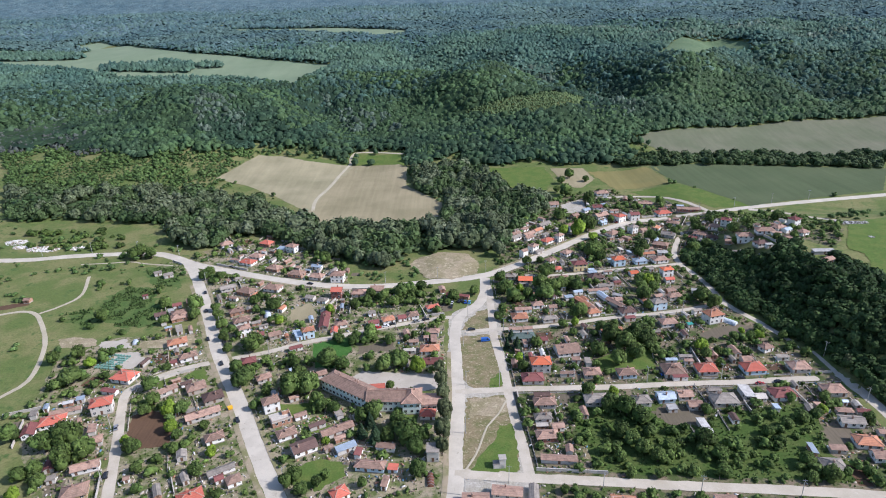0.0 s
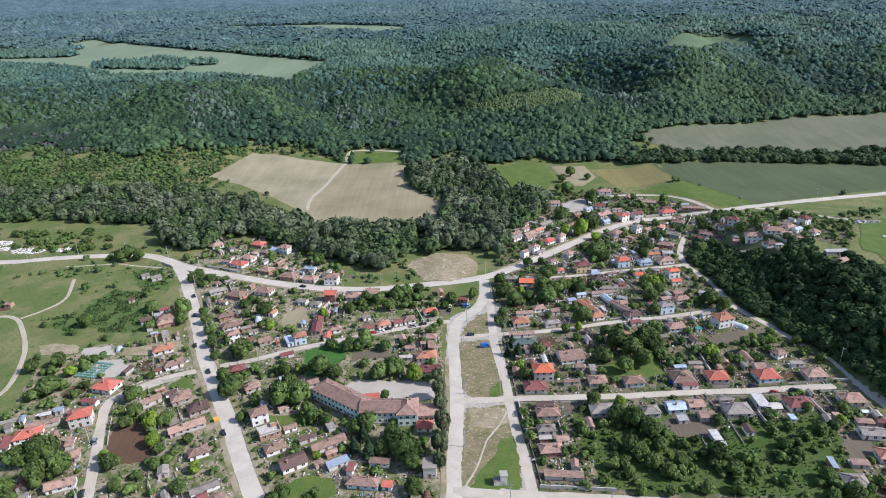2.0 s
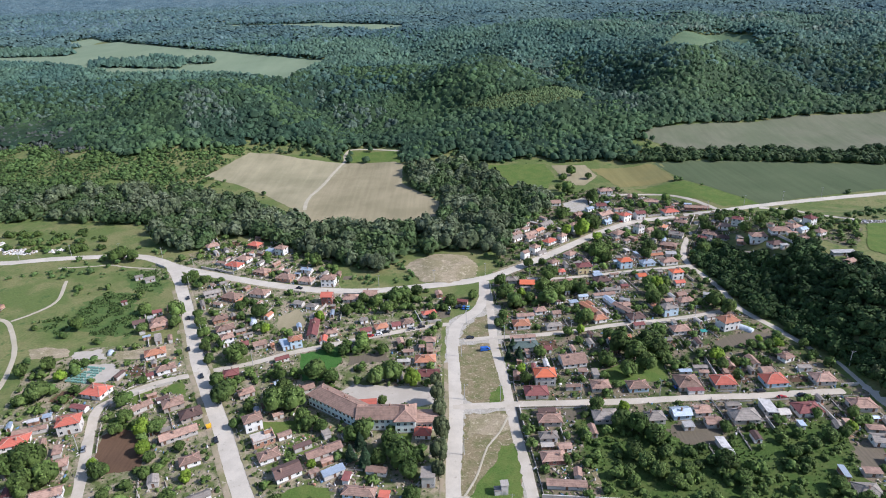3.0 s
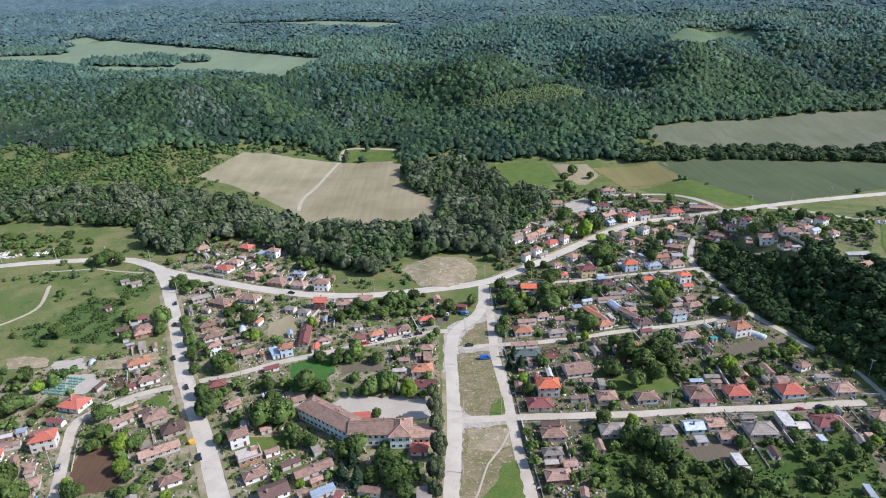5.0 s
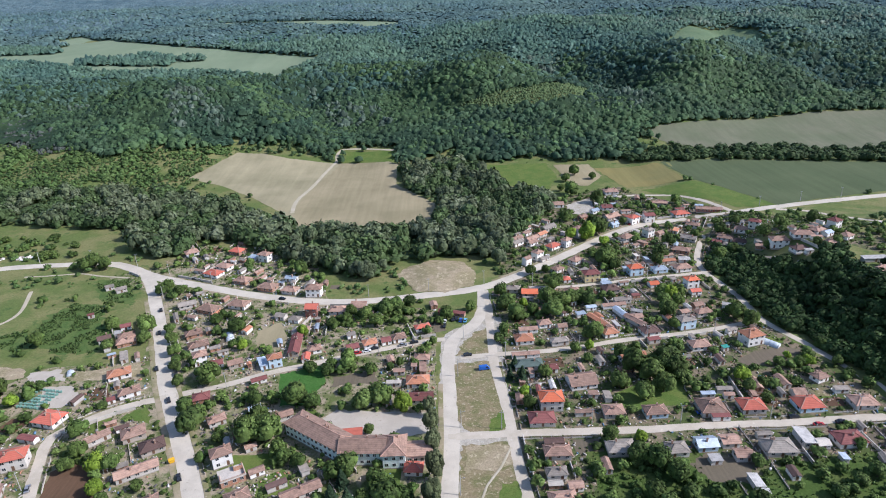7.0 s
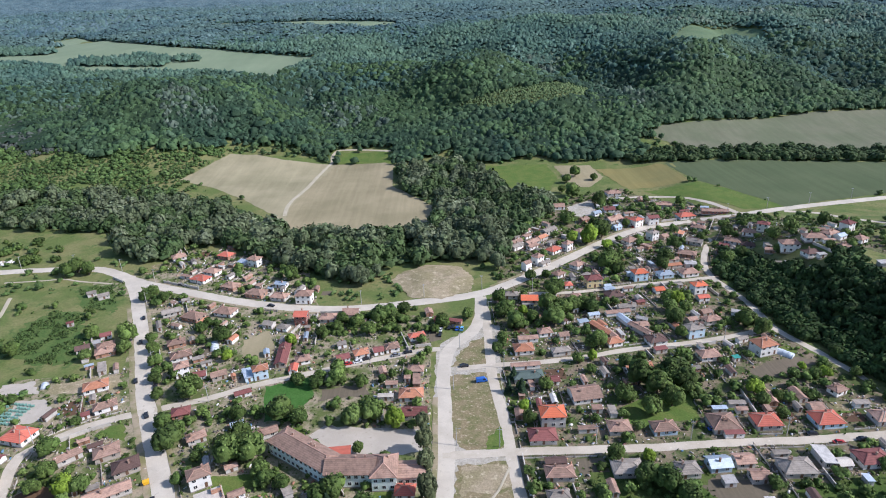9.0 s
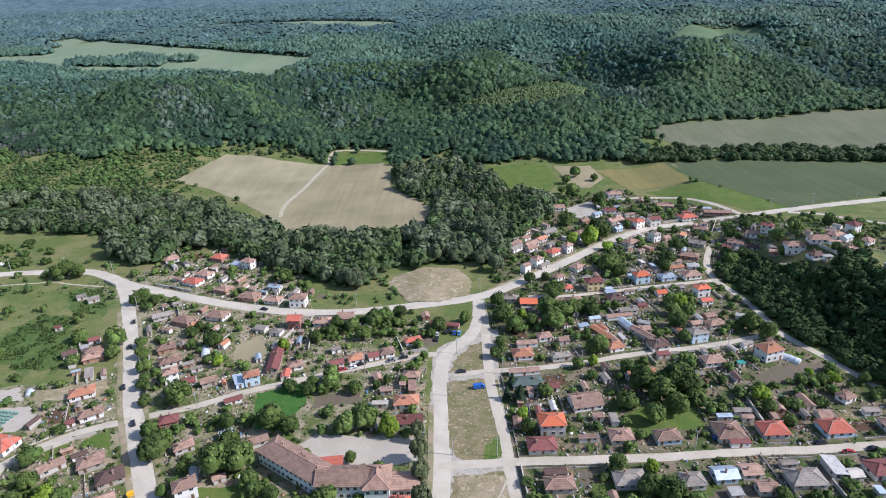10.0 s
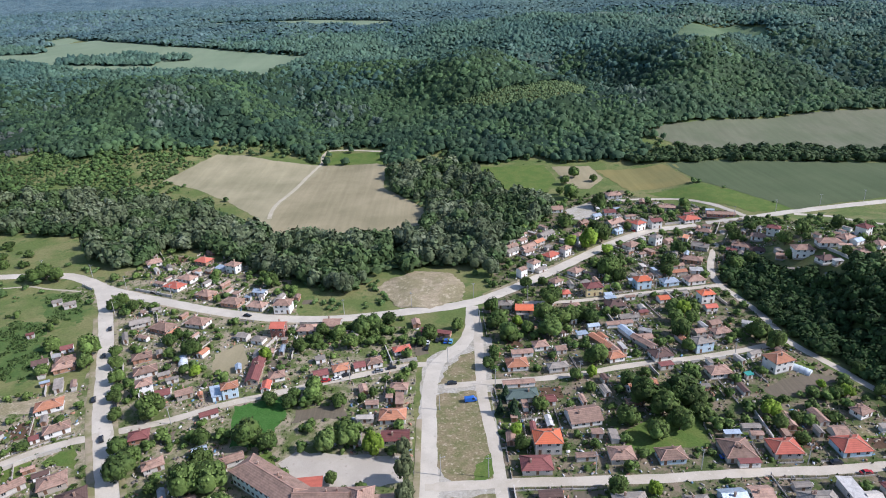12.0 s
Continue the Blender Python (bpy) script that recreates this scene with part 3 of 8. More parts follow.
OPEN.append([(42.6, 635.5), (52.7, 655.0), (75.4, 650.0), (112.7, 649.0), (116.5, 608.5), (99.7, 565.4), (67.9, 586.8)])
patch("east_meadow", LAWN, "bright green meadow between trees", OPEN[-1], 0.12, 12, "field")
OPEN.append([(119.1, 643.3), (153.9, 640.4), (157.4, 605.0), (138.5, 575.6), (125.2, 580.6)])
patch("small_tilled_field", TILLED_EAST, "small tilled plot of pale earth", OPEN[-1], 0.14, 8, "field")
OPEN.append([(156.6, 628.2), (216.9, 625.7), (225.0, 566.5), (192.4, 567.4), (169.2, 566.3), (163.4, 595.1)])
patch("ochre_field", OCHRE, "ripening ochre field", OPEN[-1], 0.15, 8, "field")
OPEN.append([(219.8, 626.4), (263.3, 630.5), (346.2, 617.8), (450.6, 594.9), (396.6, 521.9), (290.1, 499.1), (263.5, 491.1), (242.1, 543.1), (227.8, 565.9)])
patch("crop_field", WHEAT, "wide green cereal field", OPEN[-1], 0.12, 12, "field")
OPEN.append([(227.8, 562.2), (241.4, 541.5), (262.6, 491.1), (231.7, 489.1), (219.5, 512.2), (179.3, 558.1)])
patch("scrub_strip", LAWN, "rough green strip beside the cereal field", OPEN[-1], 0.13, 8, "field")
OPEN.append([(227.9, 706.8), (252.6, 725.7), (311.6, 737.6), (429.0, 773.1), (597.9, 782.2), (510.8, 660.2), (412.4, 653.4), (364.5, 673.3), (282.3, 663.1), (247.4, 681.4)])
patch("grey_field", FAR_TILLED, "grey tilled field on the slope's foot", OPEN[-1], 0.3, 12, "field")
OPEN.append([(-1100.0, 1545.7), (-967.8, 1500.7), (-783.9, 1397.8), (-778.6, 1450.3), (-898.1, 1590.7), (-859.3, 1660.7), (-564.9, 1357.2), (-480.8, 1284.6), (-409.7, 1248.4), (-316.8, 1193.2), (-182.1, 1110.0), (-211.5, 939.4), (-272.4, 984.4), (-376.0, 1065.6), (-418.4, 1058.2), (-518.9, 1061.9), (-632.1, 1139.5), (-780.3, 1206.8), (-892.1, 1249.8)])
FAR_FIELD = OPEN[-1]
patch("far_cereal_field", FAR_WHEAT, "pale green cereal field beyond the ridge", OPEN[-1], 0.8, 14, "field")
OPEN.append([(323.1, 940.0), (379.1, 1035.5), (421.8, 1102.0), (503.4, 1125.5), (524.1, 1069.7), (512.1, 1032.0), (478.0, 1064.4), (388.1, 938.0)])
FAR_GLADE = OPEN[-1]
patch("far_clearing", CLEARING, "grassy clearing in the hill wood", OPEN[-1], 0.8, 14, "field")
OPEN.append([(-575.8, 1766.8), (-497.5, 1631.1), (-248.6, 1461.7), (-68.3, 1316.3), (-53.0, 1440.5), (-213.0, 1566.0), (-407.0, 1656.6)])
FAR_STRIP = OPEN[-1]
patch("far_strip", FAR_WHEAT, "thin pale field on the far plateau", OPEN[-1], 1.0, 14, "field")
OPEN.append([(-74.4, 295.6), (-54.8, 301.5), (-51.8, 289.1), (-53.7, 281.5), (-55.5, 271.2), (-69.1, 271.3)])
patch("crop_plot", CROP, "bright green young crop in a garden plot", OPEN[-1], 0.03, 5, "field")
OPEN.append([(-147.8, 235.4), (-141.8, 239.7), (-131.0, 238.0), (-120.9, 214.2), (-135.2, 212.1), (-143.4, 222.4)])
patch("soil_plot", SOIL, "dug brown garden soil", OPEN[-1], 0.03, 5, "field")
OPEN.append([(-48.1, 291.7), (-28.9, 295.4), (-27.7, 286.3), (-48.7, 283.6)])
patch("bean_plot", GREY_SOIL, "dug garden plot behind the lane", OPEN[-1], 0.03, 5, "field")
OPEN.append([(138.4, 291.9), (150.1, 298.8), (166.0, 302.0), (175.1, 297.7), (159.0, 290.2), (143.5, 286.5)])
patch("east_soil_plot", GREY_SOIL, "dark dug plot below the hill lane", OPEN[-1], 0.03, 5, "field")
OPEN.append([(-96.4, 337.3), (-85.2, 346.4), (-77.7, 330.2), (-79.0, 317.8), (-91.6, 321.1)])
patch("grey_yard", TILLED_EAST, "bare pale earth yard", OPEN[-1], 0.03, 5, "field")
OPEN.append([(77.5, 271.2), (89.1, 277.6), (108.0, 279.1), (106.0, 260.8), (93.7, 261.4), (90.7, 258.7), (75.1, 259.8)])
patch("east_lawn", LAWN, "mown lawn beside a house", OPEN[-1], 0.03, 5, "field")
OPEN.append([(10.5, 240.7), (27.4, 241.2), (29.0, 231.5), (22.0, 226.6), (13.1, 228.3), (9.1, 224.5)])
patch("green_gravel", SAND, "trodden grey gravel on the lower green", OPEN[-1], 0.045, 4, "ground")
OPEN.append([(9.1, 305.0), (12.6, 316.8), (19.9, 327.6), (27.1, 331.4), (26.0, 306.0)])
patch("green_top", DRY, "dry trodden grass triangle", OPEN[-1], 0.035, 4, "ground")
OPEN.append([(7.5, 298.5), (22.6, 299.6), (30.1, 298.5), (29.3, 266.6), (27.9, 250.9), (22.6, 247.2), (12.5, 247.8), (8.0, 256.9), (7.1, 278.5)])
patch("green_middle", DRY, "dry trodden grass of the village green", OPEN[-1], 0.035, 4, "ground")
OPEN.append([(8.9, 241.3), (27.8, 242.3), (29.8, 223.4), (27.7, 191.5), (4.3, 193.2), (6.8, 218.6)])
patch("green_low", DRY, "dry trodden grass of the lower green", OPEN[-1], 0.035, 4, "ground")
OPEN.append([(16.8, 207.2), (22.6, 219.7), (28.5, 221.3), (28.7, 206.7), (27.2, 191.6), (7.9, 192.2), (11.2, 199.1)])
patch("green_low_lawn", LAWN, "greener grass on the lower green", OPEN[-1], 0.05, 4, "ground")
OPEN.append([(20.5, 254.7), (27.8, 264.0), (27.5, 252.0), (23.0, 248.3), (19.6, 247.7)])
patch("green_spot", LAWN, "green grass spot by the crossing", OPEN[-1], 0.05, 4, "ground")
OPEN.append([(-172.5, 304.9), (-145.8, 311.4), (-139.5, 298.4), (-157.9, 296.9), (-173.7, 296.9)])
patch("left_verge", SAND, "worn earth beside the western street", OPEN[-1], 0.03, 5, "ground")
OPEN.append([(-184.3, 292.9), (-170.5, 293.6), (-163.4, 285.5), (-166.0, 276.4), (-177.6, 277.0)])
patch("rubble_yard", YARD_PAVING, "bare pale concrete yard", OPEN[-1], 0.03, 5, "ground")
OPEN.append([(107.8, 525.7), (131.2, 542.3), (128.8, 515.3), (118.5, 498.7), (107.7, 505.2)])
patch("north_yard", GRAVEL_GROUND, "pale yard beside a workshop", OPEN[-1], 0.03, 5, "ground")
OPEN.append([(-297.6, 353.0), (-273.8, 361.6), (-269.7, 356.3), (-284.9, 350.3), (-293.2, 346.5)])
patch("worn_bank", SOIL, "bare reddish earth bank", OPEN[-1], 0.03, 5, "ground")
OPEN.append([(286.4, 402.5), (352.4, 425.7), (253.9, 292.4), (245.5, 307.0), (262.1, 347.0), (257.6, 356.7)])
patch("east_hill_pasture", LAWN, "green hillside pasture", OPEN[-1], 0.25, 5, "ground")

LUSH_AT = []
for name, material, words, outline in (
    ("lush_grass", LUSH, "patch of tall dark green grass and nettles", [(-222.7, 366.6), (-214.9, 380.8), (-196.2, 374.4), (-174.4, 335.2), (-174.9, 320.5), (-197.7, 324.0), (-214.5, 332.2), (-221.0, 351.7)]),
    ("lush_grass", LUSH, "patch of tall dark green grass and nettles", [(-238.0, 340.3), (-230.6, 348.9), (-216.7, 338.7), (-216.4, 325.3), (-228.9, 330.7)]),
    ("lush_grass", LUSH, "patch of tall dark green grass and nettles", [(-220.2, 412.8), (-198.0, 414.0), (-179.0, 376.0), (-201.8, 382.4)]),
    ("worn_ground", SAND, "worn yellowish ground above the gardens", [(-225.2, 311.0), (-214.6, 312.5), (-202.0, 309.1), (-197.9, 301.1), (-217.9, 300.0)]),
    ("concrete_pad", YARD_PAVING, "pale concrete pad above the western yards", [(-198.3, 306.2), (-184.2, 307.6), (-176.1, 298.2), (-181.3, 297.3), (-194.1, 298.8)]),
    ("side_lawn", LAWN, "strip of grass between walls beside the lane", [(-136.5, 266.2), (-135.3, 269.6), (-127.3, 274.0), (-120.8, 263.0), (-130.0, 265.9)]),
    ("school_lawn", LAWN, "green garden lawn below the school", [(-86.0, 237.4), (-79.2, 241.6), (-58.7, 240.6), (-66.8, 232.0), (-70.4, 229.8)]),
    ("south_lawn", LAWN, "mown lawn beside the dark-roofed house", [(-64.0, 197.8), (-55.5, 202.0), (-44.7, 200.3), (-42.3, 191.7), (-52.4, 184.8), (-61.8, 187.5)]),
    ("soil_strip", GREY_SOIL, "dark dug plot above the south lane", [(160.8, 212.4), (171.4, 211.8), (170.3, 200.4), (156.8, 200.6)]),
    ("scrap_yard", GREY_SOIL, "bare trodden yard among sheds", [(99.1, 231.2), (115.1, 225.1), (109.2, 215.3), (95.8, 217.7), (91.7, 226.1)]),
):
    OPEN.append(outline)
    if name == "lush_grass":
        LUSH_AT.append(outline)
    patch(name, material, words, outline, 0.024, 4, "ground", 2.6 if name == "lush_grass" else 0.8)


# ---- outlines of thickets ----
LANE_SIDE = [(186.5, 285.0), (190.5, 262.0), (193.5, 246.0), (195.5, 228.0), (196.0, 205.0), (208.0, 198.0), (207.0, 250.0), (198.0, 285.0)]
GLADES = [[(120.1, 223.7), (129.2, 226.5), (134.4, 218.4), (131.0, 205.4), (120.4, 200.6), (114.8, 209.1)], [(142.4, 210.8), (153.0, 211.3), (156.1, 206.9), (152.2, 198.9), (139.6, 199.8)], [(56.4, 232), (70.1, 236), (71.3, 226.7), (64.5, 204.1), (56, 200)], [(58.0, 210.6), (64.9, 213.9), (66.4, 201.3), (63.7, 186.9), (55.4, 189.2)], [(124.7, 221.6), (132.7, 222.5), (134.9, 214.3), (126.8, 207.6), (122.6, 211.5)], [(143.9, 211.3), (156.5, 211.3), (154.0, 200.9), (144.3, 196.1), (140.4, 201.6)], [(94.1, 196.9), (105.6, 194.3), (102.9, 185.2), (92.7, 187.4)], [(120.0, 195.7), (131.3, 193.2), (129.0, 182.5), (114.4, 181.6)]]
RIVER_BELT = [(-444.6, 606.4), (-357.1, 602.5), (-274.6, 595.1), (-224.8, 587.8), (-175.4, 561.2), (-136.1, 522.6), (-104.5, 481.3), (-56.5, 476.2), (-22.4, 480.5), (1.5, 494.4), (6.0, 521.4), (-11.2, 553.9), (-27.2, 584.8), (-32.1, 654.6), (18.0, 659.4), (45.8, 640.5), (54.1, 606.9), (68.0, 566.1), (100.5, 550.3), (105.7, 538.9), (72.3, 478.4), (53.9, 451.4), (44.3, 426.1), (33.8, 429.3), (21.8, 423.5), (-1.2, 428.9), (-27.5, 414.0), (-41.2, 399.4), (-64.2, 408.7), (-89.5, 425.0), (-123.6, 453.8), (-144.2, 469.1), (-176.1, 476.2), (-176.7, 448.6), (-189.4, 444.9), (-215.4, 463.4), (-243.5, 507.4), (-286.1, 515.3), (-333.0, 524.9), (-391.1, 528.0)]
SCRUB = [(-543.4, 755.1), (-500.5, 749.1), (-424.1, 730.1), (-351.5, 710.5), (-278.3, 711.2), (-223.5, 732.8), (-199.9, 726.5), (-214.2, 698.3), (-234.2, 656.1), (-235.2, 625.4), (-231.8, 592.8), (-358.9, 605.8), (-444.6, 606.4)]
HILL_BANK = [(187.6, 427.6), (167.1, 384.9), (167.1, 357.8), (171.1, 325.5), (176.2, 301.1), (184.9, 281.8), (188.4, 261.9), (192.6, 246.1), (192.2, 226.7), (188.9, 205.6), (206.4, 194.7), (255.9, 240.9), (257.6, 266.5), (253.9, 292.4), (246.6, 308.6), (248.1, 330.7), (234.5, 354.0), (215.3, 378.7), (207.6, 401.9)]
BOTTOM_THICKET = [(57.7, 238.6), (102.2, 236.3), (95.5, 210.5), (116.7, 220.7), (129.2, 226.1), (168.8, 228.3), (155.1, 200.7), (167.8, 185.1), (164.4, 177.5), (130.8, 181.8), (84.7, 186.7), (50.0, 190.5), (50.7, 216.4)]
EAST_HEDGE = [(196.6, 671.2), (242.8, 668.3), (279.3, 655.9), (360.2, 665.1), (406.7, 644.2), (497.1, 657.5), (438.7, 578.9), (367.8, 581.4), (281.3, 596.6), (226.8, 622.6), (189.7, 646.5)]
MID_BUSHES = [(-56.6, 354.3), (-30.1, 369.3), (5.1, 372.4), (-3.2, 349.8), (-24.5, 340.7), (-46.4, 327.8), (-56.2, 338.2)]
ROAD_BUSHES = [(-71.6, 399.8), (-47.8, 412.6), (-14.6, 409.2), (-15.9, 377.4), (-42.5, 373.7), (-73.5, 379.7)]
LEFT_BUSHES = [(-359.0, 494.5), (-300.8, 500.7), (-263.0, 479.3), (-254.3, 454.4), (-288.1, 449.6), (-329.7, 451.5)]
WEST_MEADOW = [(-260.1, 390.8), (-215.3, 406.5), (-178.2, 384.3), (-151.3, 313.0), (-175.2, 314.6), (-199.2, 309.8), (-226.3, 311.4)]
COPSE_A = [(-595.9, 1129.5), (-624.8, 1186.3), (-564.6, 1182.3), (-528.8, 1192.2), (-516.0, 1215.3), (-466.2, 1186.7), (-435.0, 1169.7), (-436.6, 1107.3)]
COPSE_B = [(-428.2, 1141.8), (-432.6, 1182.8), (-393.0, 1165.6), (-379.6, 1135.1)]
COPSE_C = [(-920.3, 1322.7), (-1024.6, 1473.1), (-870.6, 1463.8), (-776.5, 1384.6), (-720.3, 1327.8), (-723.6, 1289.1)]
YOUNG = [(33.9, 807.5), (58.9, 810.6), (95.1, 820.3), (139.0, 829.7), (174.9, 829.6), (200.2, 828.7), (189.3, 797.8), (144.2, 778.3), (110.4, 777.3), (70.4, 783.7)]
FIELD_EDGE = [(-188.6, 718.9), (-104.8, 702.7), (-108.2, 731.7), (-30.4, 716.9), (-29.5, 680.9), (53.6, 665.2), (135.1, 660.4), (205.3, 660.8), (212.0, 683.8), (69.1, 702.1), (-84.3, 751.0), (-223.5, 732.8)]


# ---- building blocks ----
def box(bm, x0, y0, z0, x1, y1, z1):
    v = [bm.verts.new(q) for q in ((x0, y0, z0), (x1, y0, z0), (x1, y1, z0), (x0, y1, z0), (x0, y0, z1), (x1, y0, z1), (x1, y1, z1), (x0, y1, z1))]
    for f in ((3, 2, 1, 0), (4, 5, 6, 7), (0, 1, 5, 4), (1, 2, 6, 5), (2, 3, 7, 6), (3, 0, 4, 7)):
        bm.faces.new([v[i] for i in f])
    return v


def to_mesh(name, bm, material, smooth=False):
    me = bpy.data.meshes.new(name)
    bmesh.ops.recalc_face_normals(bm, faces=bm.faces)
    bm.to_mesh(me)
    bm.free()
    me.materials.append(material)
    if smooth:
        me.polygons.foreach_set("use_smooth", [True] * len(me.polygons))
    return me


def part(name, bm, material, parent, label="", smooth=False):
    me = bm if isinstance(bm, bpy.types.Mesh) else to_mesh(name, bm, material, smooth)
    ob = new(name, me)
    ob.parent = parent
    return tagged(ob, label)


def prism(bm, base, thick):
    """Thicken a list of faces (each a list of points, seen from above) downwards into one slab a face."""
    for face in base:
        top = [bm.verts.new(p) for p in face]
        low = [bm.verts.new((p[0], p[1], p[2] - thick)) for p in face]
        bm.faces.new(top)
        bm.faces.new(list(reversed(low)))
        n = len(face)
        for i in range(n):
            bm.faces.new((top[i], low[i], low[(i + 1) % n], top[(i + 1) % n]))


def beam(bm, a, b, w, up=0.08):
    """A square bar from a to b."""
    a, b = Vector(a), Vector(b)
    t = (b - a).normalized()
    s = t.cross(Vector((0, 0, 1)))
    s = s.normalized() * w if s.length > 1e-4 else Vector((w, 0, 0))
    n = s.cross(t).normalized() * up
    v = [bm.verts.new(p + q) for p in (a, b) for q in (-s - n, s - n, s + n, -s + n)]
    for f in ((0, 1, 2, 3), (7, 6, 5, 4), (0, 4, 5, 1), (1, 5, 6, 2), (2, 6, 7, 3), (3, 7, 4, 0)):
        bm.faces.new([v[i] for i in f])


def shared(name, make, material):
    me = to_mesh(name, make(), material)
    return me


def window_meshes(w, t):
    bm = bmesh.new()
    box(bm, -w / 2, -0.06, 0, w / 2, 0.02, t)
    f = to_mesh("window", bm, FRAME)
    bm = bmesh.new()
    box(bm, -w / 4 + 0.06, -0.075, 0.1, w / 4 - 0.04, -0.03, t - 0.1)
    return f, to_mesh("pane", bm, GLASS), w


WINDOW = window_meshes(1.25, 1.35)
SMALL_WINDOW = window_meshes(0.8, 0.9)
bm = bmesh.new()
box(bm, -0.5, -0.05, 0, 0.5, 0.02, 2.05)
box(bm, -0.58, -0.08, 2.05, 0.58, 0.02, 2.15)
DOOR = to_mesh("door", bm, WOOD_DOOR)
bm = bmesh.new()
box(bm, -0.28, -0.28, 0, 0.28, 0.28, 1.5)
box(bm, -0.36, -0.36, 1.5, 0.36, 0.36, 1.62)
box(bm, -0.16, -0.16, 1.62, 0.16, 0.16, 1.8)
CHIMNEY = to_mesh("chimney", bm, BRICK)


def panes(w, kind):
    for s in (-1, 1):
        part("pane", kind[1], None, w).matrix_basis = pose(s * kind[2] / 4, 0, 0)


def put_window(house, kind, x, y, z, turn):
    w = part("window", kind[0], None, house)
    w.matrix_basis = pose(x, y, z, 0, 0, turn)
    panes(w, kind)


def roof_faces(w, d, form, rise, e=0.45):
    """Slopes of a roof over w x d, eaves at z = 0 at the overhang's edge. Ridge along the longer side."""
    swap = d > w
    a, b = (d / 2 + e, w / 2 + e) if swap else (w / 2 + e, d / 2 + e)
    if form == "h":
        r = max(a - b * 0.95, 0.25)
        faces = [[(-a, -b, 0), (a, -b, 0), (r, 0, rise), (-r, 0, rise)], [(a, b, 0), (-a, b, 0), (-r, 0, rise), (r, 0, rise)],
                 [(a, -b, 0), (a, b, 0), (r, 0, rise)], [(-a, b, 0), (-a, -b, 0), (-r, 0, rise)]]
        ridges = [((-r, 0, rise), (r, 0, rise)), ((a, -b, 0), (r, 0, rise)), ((a, b, 0), (r, 0, rise)), ((-a, -b, 0), (-r, 0, rise)), ((-a, b, 0), (-r, 0, rise))]
    elif form == "g":
        faces = [[(-a, -b, 0), (a, -b, 0), (a, 0, rise), (-a, 0, rise)], [(a, b, 0), (-a, b, 0), (-a, 0, rise), (a, 0, rise)]]
        ridges = [((-a, 0, rise), (a, 0, rise))]
    elif form == "s":
        faces = [[(-a, -b, 0), (a, -b, 0), (a, b, rise * 0.45), (-a, b, rise * 0.45)]]
        ridges = []
    else:
        faces = [[(-a, -b, 0.12), (a, -b, 0.12), (a, b, 0.12), (-a, b, 0.12)]]
        ridges = []
    if swap:
        turn = lambda p: (-p[1], p[0], p[2])
        faces = [[turn(p) for p in f] for f in faces]
        ridges = [(turn(p), turn(q)) for p, q in ridges]
    return faces, ridges


HOUSE_AT = []


